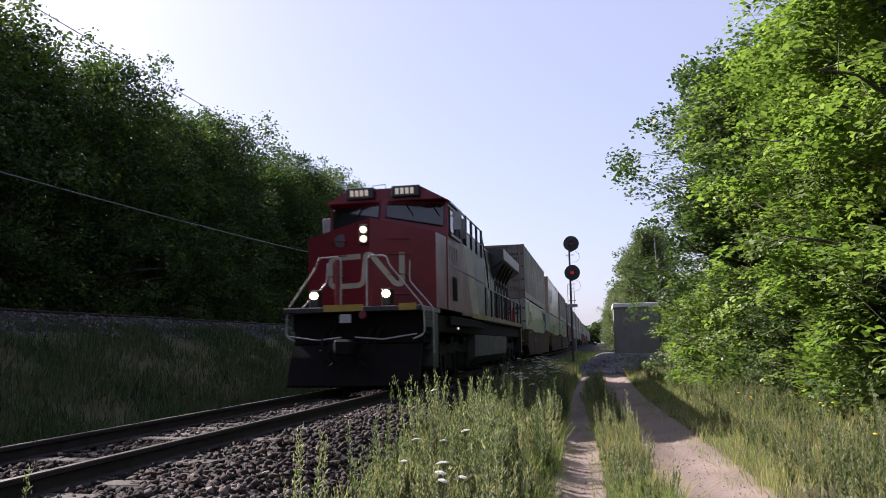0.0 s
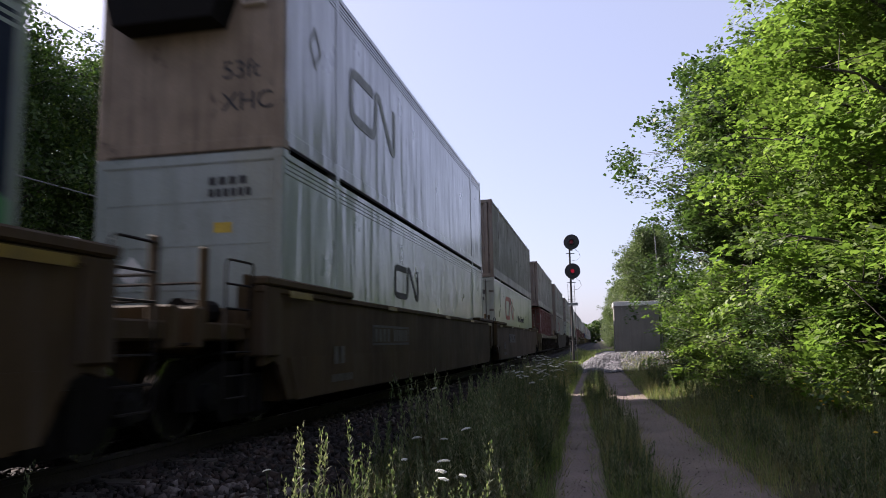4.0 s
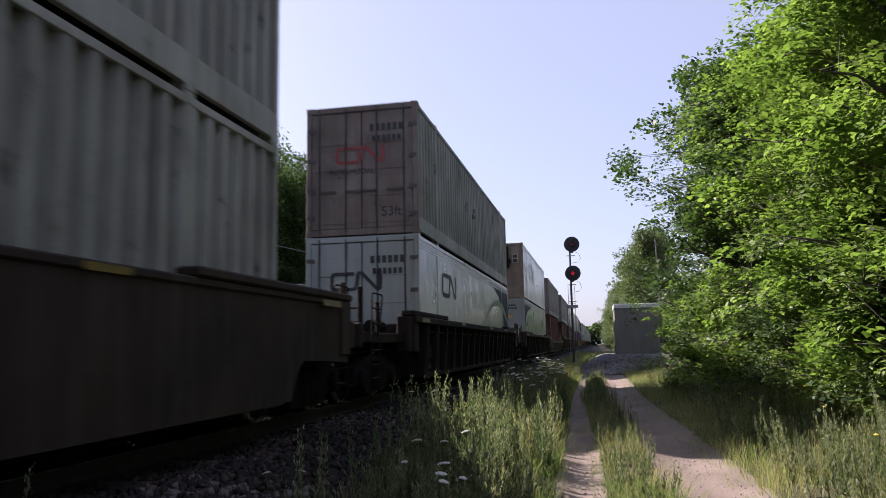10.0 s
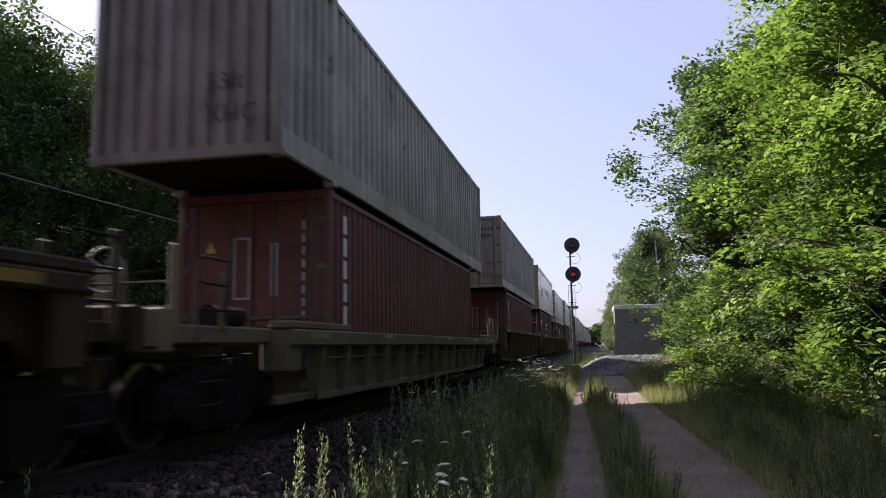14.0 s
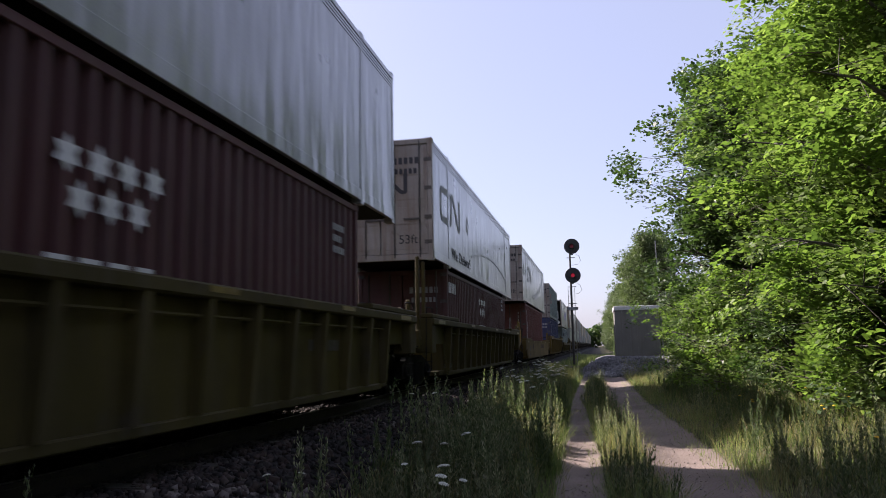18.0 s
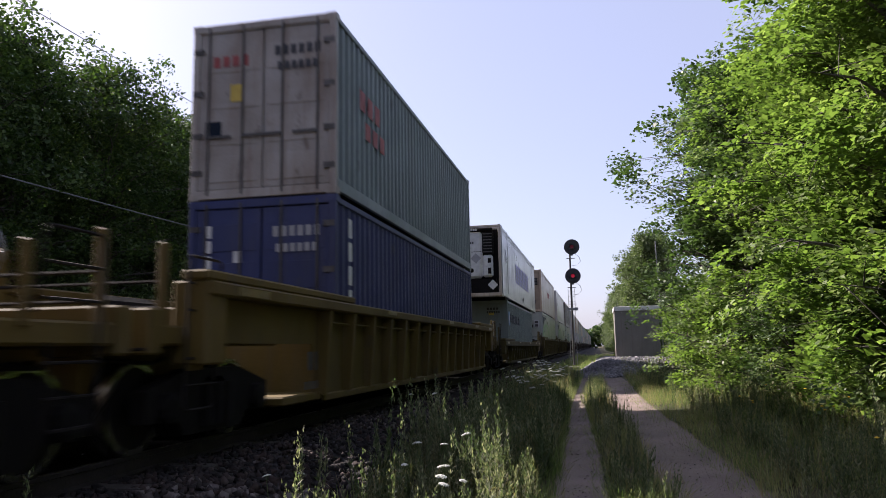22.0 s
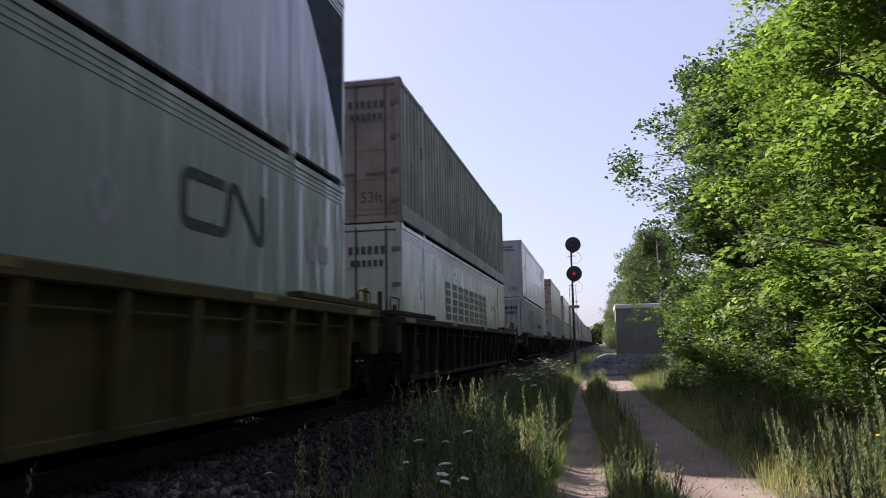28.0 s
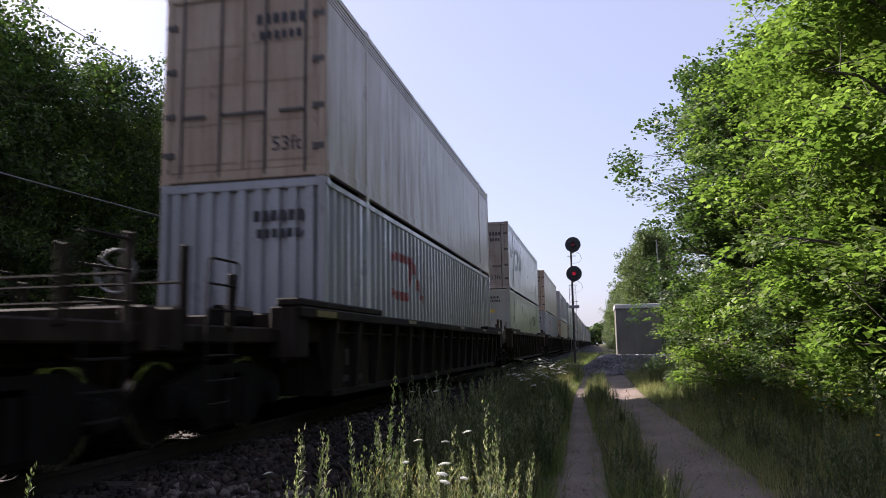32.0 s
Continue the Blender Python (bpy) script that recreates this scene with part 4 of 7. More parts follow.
def draped(pts, w, put, across=8, step=0.025):
    """A band of paint along 2D points that follows a folded wall; put maps (u, v) to space."""
    P, line = [Vector(p) for p in pts], []
    for a, b in zip(P, P[1:]):
        n = max(1, int((b - a).length / step))
        line += [a.lerp(b, i / n) for i in range(n)]
    line.append(P[-1])
    v, k = [], across + 1
    for i, p in enumerate(line):
        d = (line[min(i + 1, len(line) - 1)] - line[max(i - 1, 0)]).normalized()
        for j in range(k):
            q = p + Vector((-d.y, d.x)) * w * (j / across - 0.5)
            v.append(put(q.x, q.y))
    f = [(i * k + j, i * k + j + 1, i * k + k + j + 1, i * k + k + j) for i in range(len(line) - 1) for j in range(across)]
    return Geo().add(v, f)


def side_put(x):
    """Maps along, up and out to the side plane at x that faces the lane."""
    return lambda u, v, t: (x + t, u, v)


def front_put(y):
    return lambda u, v, t: (u, y - t, v)


LETTERS = {}


def lettering(text, size, m):
    """Flat raised lettering as a mesh in its own plane, made once for each text."""
    if (text, size, m.name) in LETTERS:
        return LETTERS[text, size, m.name]
    cu = bpy.data.curves.new("lettering", "FONT")
    cu.body, cu.size, cu.extrude = text, size, 0.003
    ob = new("lettering", cu)
    bpy.context.view_layer.update()
    me = bpy.data.meshes.new_from_object(ob)
    bpy.data.objects.remove(ob)
    me.materials.append(m)
    LETTERS[text, size, m.name] = me
    return me


def write(parent, text, size, m, u, v, plane, at, name="lettering", wide=1.0):
    ob = part(name, lettering(text, size, m), None, parent)
    if plane == "side":
        ob.matrix_basis = Matrix(((0, 0, 1, at), (wide, 0, 0, u), (0, 1, 0, v), (0, 0, 0, 1)))
    else:
        ob.matrix_basis = Matrix(((1, 0, 0, u), (0, 0, -1, at), (0, 1, 0, v), (0, 0, 0, 1)))
    return ob


def bars(parent, m, put, u, v, w, h, n, name="number_mark"):
    """A line of n plain bars w wide and h high in all."""
    g = Geo()
    for i in range(n):
        a = u + w * i / n
        g.stroke([(a, v + h / 2), (a + w / n * 0.68, v + h / 2)], h, put)
    return tagged(part(name, g, m, parent), kind="stuff")


# ---- rolling parts ----
WHEELS = []      # (wheelset, local place, radius, place along the train)


def wheelset(parent, y, rad, z, along):
    w = part("wheelset", Geo().tube([(-0.9, 0, 0), (0.9, 0, 0)], 0.08, 10), wheel_steel, parent)
    for s in (-1, 1):
        part("wheel", Geo().lathe("x", (s * 0.72, 0, 0), [(-0.07 * s, rad + 0.03), (-0.04 * s, rad + 0.03), (-0.035 * s, rad - 0.06), (0.0, rad * 0.45), (0.02 * s, rad * 0.25), (0.06 * s, rad * 0.22), (0.065 * s, rad * 0.5), (0.05 * s, rad - 0.07), (0.07 * s, rad - 0.002)], 28), wheel_steel, w)
        part("tread", Geo().lathe("x", (s * 0.75, 0, 0), [(-0.06 * s, rad - 0.001), (-0.06 * s, rad), (0.052 * s, rad), (0.055 * s, rad - 0.05)], 28, False), tread_steel, w, "bright worn tread")
    WHEELS.append((w, Vector((0, y, z)), rad, along))
    return w


def bogie(parent, y, along, axles=(-0.89, 0.89), rad=0.42, big=False):
    b = part("truck", Geo().box(-1.12, 1.12, y - 0.22, y + 0.22, rad - 0.02, rad + 0.28, 0.03), under_black, parent)
    L = axles[-1] + 0.3
    for s in (-1, 1):
        x0, x1 = sorted((s * 0.96, s * 1.12))
        prof = [(y - L, rad + 0.16), (y - L, rad - 0.12), (y - L + 0.5, rad - 0.13), (y - 0.55, rad - 0.28), (y + 0.55, rad - 0.28), (y + L - 0.5, rad - 0.13), (y + L, rad - 0.12), (y + L, rad + 0.16), (y + 0.5, rad + 0.34), (y - 0.5, rad + 0.34)]
        part("side_frame", Geo().prism(prof, "x", x0, x1), under_black, b)
        for q in (-0.2, 0, 0.2):
            part("spring", Geo().tube([(s * 1.14, y + q, rad - 0.22), (s * 1.14, y + q, rad + 0.2)], 0.07, 8), under_black, b)
        for a in axles:
            part("journal_box", Geo().lathe("x", (s * 1.12, y + a, rad), [(0.0, 0.15), (s * 0.08, 0.14), (s * 0.1, 0.08)], 12), under_black, b)
    if big:
        part("gear_case", Geo().box(-0.62, 0.62, y - L - 0.2, y + L + 0.2, 0.42, 1.18, 0.04), under_black, b)
        for s in (-1, 1):
            part("frame_beam", Geo().box(*sorted((s * 1.02, s * 1.16)), y - L - 0.15, y + L + 0.15, 0.66, 1.0, 0.03), bogie_grey, b)
            for a in axles:
                part("pedestal", Geo().prism([(y + a - 0.42, 0.7), (y + a - 0.3, 0.2), (y + a - 0.16, 0.2), (y + a - 0.14, 0.62), (y + a + 0.14, 0.62), (y + a + 0.16, 0.2), (y + a + 0.3, 0.2), (y + a + 0.42, 0.7)], "x", *sorted((s * 1.03, s * 1.17))), bogie_grey, b)
                part("brake_cylinder", Geo().tube([(s * 1.2, y + a + 0.45, 1.02), (s * 1.2, y + a + 0.8, 1.06)], 0.1, 8), under_black, b)
            part("sand_pipe", Geo().tube([(s * 1.1, y + L + 0.2, 1.0), (s * 1.0, y + L + 0.28, 0.4), (s * 0.8, y + L + 0.2, 0.12)], 0.02, 5), under_black, b)
    for a in axles:
        wheelset(b, y + a, rad, rad, along + y + a)
    return b


# ---- locomotive ----
def locomotive(along):
    L = thing("locomotive", "red-nosed diesel freight locomotive with black hood and cream stripe", "locomotive", pose(TX, along, 0))
    # frame and walkway
    part("frame", Geo().box(-1.4, 1.4, 0.5, 19.0, 1.2, 1.62, 0.03), under_black, L)
    part("walkway", Geo().box(-1.52, 1.52, 7.0, 19.1, 1.62, 1.68, 0.01), under_black, L)
    for s in (-1, 1):
        part("sill_stripe", Geo().box(*sorted((s * 1.522, s * 1.53)), 4.7, 7.2, 1.66, 1.8), safety_yellow, L, "faded yellow edge stripe")
        part("sill_stripe", Geo().box(*sorted((s * 1.522, s * 1.53)), 7.2, 19.0, 1.68, 1.82), reflector, L, "grimy ochre edge stripe")
        part("sill_panel", Geo().box(*sorted((s * 1.46, s * 1.51)), 1.6, 7.0, 1.4, 1.62, 0.01), under_black, L)
    # short nose with a peaked top and slightly folded face
    nose = Geo()
    f = [(-1.55, 0.0, 1.75), (0.1, -0.5, 1.75), (1.5, 0.0, 1.75), (1.5, 0.0, 3.46), (0.1, -0.5, 3.78), (-1.55, 0.0, 3.44)]
    bk = [(-1.55, 1.3, 1.75), (0.1, 1.3, 1.75), (1.5, 1.3, 1.75), (1.5, 1.3, 3.52), (0.1, 1.3, 3.86), (-1.55, 1.3, 3.5)]
    nose.add(f + bk, [(0, 1, 4, 5), (1, 2, 3, 4), (2, 8, 9, 3), (3, 9, 10, 4), (4, 10, 11, 5), (5, 11, 6, 0), (0, 6, 7, 1), (1, 7, 8, 2), (8, 7, 10, 9), (7, 6, 11, 10)])
    part("nose", nose, loco_red, L)
    # cab
    part("cab_side", Geo().prism([(1.25, 1.75), (3.25, 1.75), (3.25, 4.44), (1.42, 4.44), (1.3, 3.5)], "x", -1.52, 1.52), loco_red, L)
    top = [(-1.52, 4.44), (1.52, 4.44), (0.95, 4.74), (-0.95, 4.74)]
    part("cab_roof", Geo().prism(top, "y", 1.3, 3.5), loco_red, L)
    part("roof_edge", Geo().prism([(-1.56, 4.41), (-1.52, 4.41), (-1.52, 4.45), (-0.95, 4.75), (0.95, 4.75), (1.52, 4.45), (1.52, 4.41), (1.56, 4.41), (1.56, 4.46), (0.96, 4.79), (-0.96, 4.79), (-1.56, 4.46)], "y", 1.5, 3.62), loco_black, L)
    part("cab_brow", Geo().prism([(-1.52, 4.44), (1.52, 4.44), (0.95, 4.76), (-0.95, 4.76)], "y", 1.0, 1.5), loco_red, L)
    for s in (-1, 1):
        def face(u, v, out=0.0):
            """A point on the folded cab front, u across from the middle, v up."""
            x = u * 1.52
            y = 0.72 + 0.58 * u + (0.23 - 0.11 * u) * (v - 3.5) / 0.9
            return Vector((s * x, y - out, v))
        grid = Geo()
        grid.add([face(u / 8, 3.3 + 1.2 * v / 6) for v in range(7) for u in range(9)], [(9 * v + u, 9 * v + u + 1, 9 * v + u + 10, 9 * v + u + 9) for v in range(6) for u in range(8)])
        part("cab_front", grid, loco_red, L)
        fr = [face(0.06, 4.02), face(0.94, 3.8), face(0.94, 4.33), face(0.06, 4.35)]
        g = Geo().add([p + Vector((0, -0.012, 0)) for p in fr] + [p + Vector((0, 0.03, 0)) for p in fr], [(0, 1, 2, 3), (7, 6, 5, 4), (0, 4, 5, 1), (1, 5, 6, 2), (2, 6, 7, 3), (3, 7, 4, 0)])
        ws = part("windshield", g, dark_glass, L)
        fw = [p + Vector((0, -0.015, 0)) for p in fr]
        part("windshield_frame", Geo().tube(fw + [fw[0]], 0.022, 6), loco_black, ws)
        for q in (0.35, 0.75):
            part("wiper", Geo().tube([face(q, 4.38, 0.04), face(q + 0.13, 4.06, 0.04)], 0.012, 5), under_black, ws)
        nb = part("number_board", Geo().box(*sorted((s * 0.22, s * 0.93)), 0.86, 1.4, 4.51, 4.78, 0.015), loco_black, L, "black number board with lit marks")
        bars(nb, board_white, front_put(0.86), min(s * 0.22, s * 0.93) + 0.11, 4.57, 0.5, 0.15, 4)
        part("rain_gutter", Geo().tube([face(0.08, 4.42, 0.03), face(0.95, 4.4, 0.03)], 0.02, 5), loco_red, L)
        xs = s * 1.52
        for y0, y1 in ((1.55, 2.15), (2.25, 2.9)):
            w = part("side_window", Geo().box(*sorted((xs - s * 0.02, xs + s * 0.012)), y0, y1, 3.68, 4.3, 0.004), dark_glass, L)
            fp = [(xs + s * 0.01, y0, 3.68), (xs + s * 0.01, y1, 3.68), (xs + s * 0.01, y1, 4.3), (xs + s * 0.01, y0, 4.3), (xs + s * 0.01, y0, 3.68)]
            part("window_frame", Geo().tube(fp, 0.03, 5), loco_black, w)
        part("armrest", Geo().box(*sorted((xs, xs + s * 0.06)), 1.5, 2.95, 3.58, 3.64), loco_black, L)
        m = part("mirror", Geo().box(*sorted((xs + s * 0.08, xs + s * 0.3)), 1.62, 1.66, 3.75, 4.2, 0.01), galvanised, L)
        part("mirror_arm", Geo().tube([(xs, 1.64, 4.1), (xs + s * 0.1, 1.64, 4.1)], 0.015, 5), under_black, m)
        part("wind_deflector", Geo().box(*sorted((xs + s * 0.02, xs + s * 0.16)), 2.95, 2.98, 3.7, 4.25, 0.006), galvanised, L)
    # side body behind the cab with the livery stripe
    part("equipment_body", Geo().box(-1.5, 1.5, 3.25, 7.45, 1.68, 3.66, 0.03), loco_black, L)
    for s in (-1, 1):
        x = s * 1.5
        x0, x1 = sorted((x + s * 0.004, x + s * 0.008))
        part("red_panel", Geo().prism([(3.25, 1.7), (4.95, 1.7), (4.84, 1.92), (4.45, 2.45), (4.05, 3.05), (3.75, 3.64), (3.25, 3.64)], "x", x0, x1), loco_red, L)
        part("cream_stripe", Geo().prism([(4.95, 1.7), (6.2, 1.7), (4.85, 3.64), (3.75, 3.64), (4.05, 3.05), (4.45, 2.45), (4.84, 1.92)], "x", x0, x1), cream, L, "cream diagonal stripe")
        part("vent_grille", Geo().box(*sorted((s * 1.52, s * 1.535)), 1.85, 2.4, 2.0, 2.6, 0.004), under_black, L)
        for i in range(6):
            part("louvre", Geo().box(*sorted((s * 1.536, s * 1.55)), 1.87, 2.38, 2.05 + i * 0.09, 2.09 + i * 0.09), under_black, L)
        part("door_panel", Geo().box(*sorted((s * 1.5, s * 1.522)), 1.55, 3.1, 1.78, 2.82, 0.006), loco_red, L)
        part("body_seam", Geo().box(*sorted((s * 1.5, s * 1.53)), 1.6, 7.4, 2.84, 2.88), loco_black, L)
        bars(L, number_grey, side_put(1.525) if s > 0 else (lambda u, v, t: (-1.525 - t, u, v)), 1.5, 3.02, 1.25, 0.34, 4, "road_number_mark")
        for i in range(5):
            y = 3.35 + i * 0.98
            part("guard_post", Geo().box(*sorted((s * 1.40, s * 1.47)), y, y + 0.13, 3.66, 4.58, 0.01), loco_black, L)
        part("guard_rail", Geo().tube([(s * 1.44, 3.3, 4.56), (s * 1.44, 7.3, 4.56), (s * 1.46, 8.2, 3.6), (s * 1.48, 8.5, 2.75)], 0.022, 6), loco_black, L)
        part("guard_rail", Geo().tube([(s * 1.44, 3.3, 4.1), (s * 1.44, 7.3, 4.1)], 0.02, 6), loco_black, L)
        for y in (3.9, 4.9, 5.9, 6.6):
            part("hood_vent", Geo().box(*sorted((s * 0.96, s * 1.0)), y, y + 0.6, 3.75, 4.35, 0.01), under_black, L)
    # long hood
    hp = [(-0.95, 1.68), (0.95, 1.68), (0.95, 4.5), (0.8, 4.66), (-0.8, 4.66), (-0.95, 4.5)]
    part("hood", Geo().prism(hp, "y", 3.5, 18.2), loco_black, L)
    for s in (-1, 1):
        for i in range(10):
            y = 7.7 + i * 1.0
            d = part("hood_door", Geo().box(*sorted((s * 0.95, s * 0.975)), y + 0.03, y + 0.95, 1.8, 3.6 if i < 6 else 3.3, 0.008), loco_black, L)
            part("latch", Geo().box(*sorted((s * 0.975, s * 0.995)), y + 0.84, y + 0.9, 2.6, 2.75), galvanised, d)
        part("grab_iron", Geo().tube([(s * 1.0, 7.6, 3.75), (s * 1.0, 13, 3.75)], 0.015, 5), loco_black, L)
        for y in (8.2, 9.9, 11.4):
            part("roof_hatch", Geo().box(*sorted((s * 0.15, s * 0.75)), y, y + 1.1, 4.66, 4.74, 0.02), loco_black, L)
        rad = [(s * 0.95, 3.95), (s * 1.45, 4.3), (s * 1.45, 4.72), (s * 0.6, 4.8), (s * 0.6, 4.3)]
        part("radiator_wing", Geo().prism(rad, "y", 13.2, 19.35), loco_black, L)
        for i in range(5):
            y = 13.4 + i * 1.0
            part("radiator_strut", Geo().prism([(s * 0.96, 3.5), (s * 1.0, 3.5), (s * 1.4, 4.24), (s * 0.96, 4.24)], "y", y, y + 0.08), loco_black, L)
            part("radiator_screen", Geo().box(*sorted((s * 0.95, s * 0.98)), y + 0.15, y + 0.92, 2.0, 3.5, 0.01), under_black, L)
        # handrails
        for i in range(9):
            y = 7.6 + i * 1.415
            part("stanchion", Geo().box(*sorted((s * 1.46, s * 1.52)), y, y + 0.1, 1.68, 2.76, 0.01), loco_black, L)
        part("handrail", Geo().tube([(s * 1.49, 7.5, 2.75), (s * 1.49, 19.05, 2.75)], 0.024, 6), loco_black, L)
        part("end_step", Geo().box(*sorted((s * 1.1, s * 1.5)), 18.7, 19.1, 0.5, 1.62, 0.01), loco_black, L)
        # emblem and lettering on the hood
        if s > 0:
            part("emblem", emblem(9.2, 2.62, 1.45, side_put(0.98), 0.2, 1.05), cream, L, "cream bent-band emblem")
            write(L, "www.", 0.42, cream, 9.2, 2.2, "side", 0.982)
        # tank and air reservoir
        tank = [(s * 0.1, 0.3), (s * 1.15, 0.3), (s * 1.4, 0.55), (s * 1.42, 1.2), (s * 0.1, 1.2)]
        part("fuel_tank", Geo().prism(tank, "y", 5.8, 9.8), tank_grey, L)
        part("fuel_tank", Geo().prism(tank, "y", 9.84, 13.6), tank_grey, L)
        part("air_reservoir", Geo().tube([(s * 1.2, 13.8, 1.05), (s * 1.2, 14.9, 1.05)], 0.16, 12), under_black, L)
        part("step_light", Geo().lathe("x", (s * 1.5, 2.55, 1.32), [(0, 0.035), (s * 0.02, 0.03)], 10), lamp_white, L)
    # front end: lights, platform, plough, rails
    for z in (3.3, 3.51):
        part("headlight", Geo().lathe("y", (-0.04, -0.5, z), [(-0.06, 0.0), (-0.06, 0.07), (-0.02, 0.085), (0.03, 0.085)], 20), head_glow, L, "round lit headlight")
    part("headlight_box", Geo().box(-0.15, 0.07, -0.53, -0.2, 3.18, 3.63, 0.02), loco_black, L)
    part("nose_medallion", Geo().lathe("y", (-0.65, -0.27, 3.31), [(-0.03, 0.0), (-0.03, 0.15), (0.03, 0.16)], 20), tank_grey, L)
    for x in (-0.9, 0.7):
        dl = part("ditch_light", Geo().box(x - 0.11, x + 0.11, -1.3, -1.05, 1.74, 2.12, 0.03), loco_black, L, "lit lamp in a black box")
        part("lamp", Geo().lathe("y", (x, -1.3, 2.0), [(-0.03, 0.0), (-0.03, 0.075), (0.01, 0.09)], 18), ditch_glow, dl)
    nput = lambda u, v, t: (u, 0.5 * abs(u - 0.1) / (1.4 if u > 0.1 else 1.65) - 0.508 - t, v)
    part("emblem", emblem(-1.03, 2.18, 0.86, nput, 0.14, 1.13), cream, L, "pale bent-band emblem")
    part("platform", Geo().box(-1.5, 1.5, -1.5, 0.4, 1.62, 1.74, 0.02), loco_black, L)
    for x0, x1 in ((-0.6, 0.26), (1.03, 1.4)):
        part("platform_edge", Geo().box(x0, x1, -1.52, -1.502, 1.64, 1.78), safety_yellow, L, "yellow platform edge")
    part("buffer_beam", Geo().box(-1.45, 1.45, -1.1, 0.5, 0.95, 1.62, 0.03), under_black, L)
    plough = [(-1.28, 0.95), (-1.42, 0.7), (-1.62, 0.12), (-1.57, 0.08), (-1.3, 0.5), (-1.1, 0.95)]
    g = Geo()
    for s in (-1, 1):
        v = [(0, y, z) for y, z in plough] + [(s * 1.42, y + 0.12, z) for y, z in plough]
        g.add(v, [(i, (i + 1) % 6, (i + 1) % 6 + 6, i + 6) for i in range(6)] + [(6, 7, 8, 9, 10, 11)])
    part("snow_plough", g, under_black, L, "black steel plough with wheel-worn lower edge")
    part("coupler", Geo().box(-0.12, 0.12, -1.85, -1.0, 0.78, 1.0, 0.03).box(-0.2, 0.2, -2.05, -1.8, 0.72, 1.06, 0.05), under_black, L)
    for x in (-0.62, -0.42, 0.4, 0.58):
        part("air_hose", Geo().tube([(x, -1.15, 1.35), (x, -1.5, 1.2), (x * 0.9, -1.75, 0.8), (x * 0.7, -1.72, 0.5), (x * 0.4, -1.75, 0.62)], 0.028, 6), under_black, L)
    part("cut_bar", Geo().tube([(-1.4, -1.5, 1.15), (-0.7, -1.55, 1.05), (-0.15, -1.7, 1.1)], 0.016, 5), rail_white, L)
    part("cut_bar", Geo().tube([(1.4, -1.5, 1.15), (0.7, -1.55, 1.05), (0.15, -1.7, 1.1)], 0.016, 5), rail_white, L)
    part("notice_plate", Geo().box(-0.25, 0.0, -1.512, -1.5, 1.4, 1.58, 0.004), rail_white, L)
    part("red_lamp", Geo().lathe("y", (0.25, -1.5, 1.56), [(-0.02, 0.0), (-0.02, 0.08), (0.02, 0.09)], 14), loco_red, L)
    for s in (-1, 1):
        inner = 0.32 if s > 0 else 0.25
        part("front_handrail", Geo().tube(rounded([(s * inner, -1.42, 1.74), (s * inner, -1.42, 2.8), (s * 0.75, -1.42, 2.79), (s * 0.8, -1.42, 2.6), (s * 1.5, -1.3, 1.72), (s * 1.53, -1.3, 1.15), (s * 1.3, -1.4, 1.05)], 0.12), 0.018, 8), rail_white, L)
        part("front_handrail", Geo().tube(rounded([(s * 0.97, -0.3, 2.8), (s * 0.97, -0.35, 2.34), (s * 1.54, -0.55, 1.72), (s * 1.55, -0.55, 0.75)], 0.1), 0.018, 8), rail_white, L)
        for z in (2.05, 2.5, 2.95, 3.3):
            part("grab_iron", Geo().tube([(s * 0.5, -0.3, z), (s * 0.5, -0.4, z), (s * 0.95, -0.25, z), (s * 0.95, -0.15, z)], 0.012, 5), loco_red, L)
        st = part("step_well", Geo().box(*sorted((s * 1.05, s * 1.5)), -0.45, 0.1, 0.42, 1.62).box(*sorted((s * 1.46, s * 1.5)), -1.1, -0.45, 1.3, 1.62), tank_grey, L)
        for z in (0.45, 0.8, 1.15, 1.45):
            part("step", Geo().box(*sorted((s * 1.08, s * 1.5)), -1.05, -0.45, z, z + 0.04, 0.006), under_black, st)
        part("post", Geo().box(*sorted((s * 0.3, s * 0.4)), -1.4, -1.32, 1.74, 2.76, 0.01), loco_red, L)
    part("horn", Geo().tube([(0.3, 5.0, 4.66), (0.3, 5.0, 4.8)], 0.05, 8).tube([(0.3, 4.7, 4.82), (0.3, 5.3, 4.82)], 0.06, 8), galvanised, L)
    part("bell_rail", Geo().tube([(-0.4, 1.35, 4.8), (-0.4, 1.35, 4.92), (-0.05, 1.35, 4.94), (-0.05, 1.35, 4.8)], 0.012, 5), galvanised, L)
    part("marker_post", Geo().lathe("z", (1.17, 18.45, 0), [(1.68, 0.11), (1.72, 0.11), (1.74, 0.085), (2.5, 0.085), (2.58, 0.05)], 14), bright_red, L, "bright red fire extinguisher")
    part("marker_base", Geo().box(0.8, 1.3, 18.6, 18.95, 1.68, 1.86, 0.02), bright_red, L)
    for s in (-1, 1):
        part("end_rail", Geo().tube(rounded([(s * 1.3, 19.12, 2.2), (s * 1.46, 19.3, 1.9), (s * 1.46, 19.3, 0.7), (s * 1.2, 19.2, 0.55)], 0.1), 0.022, 6), rail_white, L)
        for z in (0.5, 0.85, 1.2):
            part("end_tread", Geo().box(*sorted((s * 1.1, s * 1.5)), 19.1, 19.35, z, z + 0.04, 0.006), galvanised, L)
    part("rear_coupler", Geo().box(-0.12, 0.12, 19.0, 19.9, 0.72, 0.96, 0.03), under_black, L)
    bogie(L, 4.1, along, (-1.88, 0.0, 1.88), 0.53, True)
    bogie(L, 16.2, along, (-1.95, 0.0, 1.95), 0.53, True)
    return L


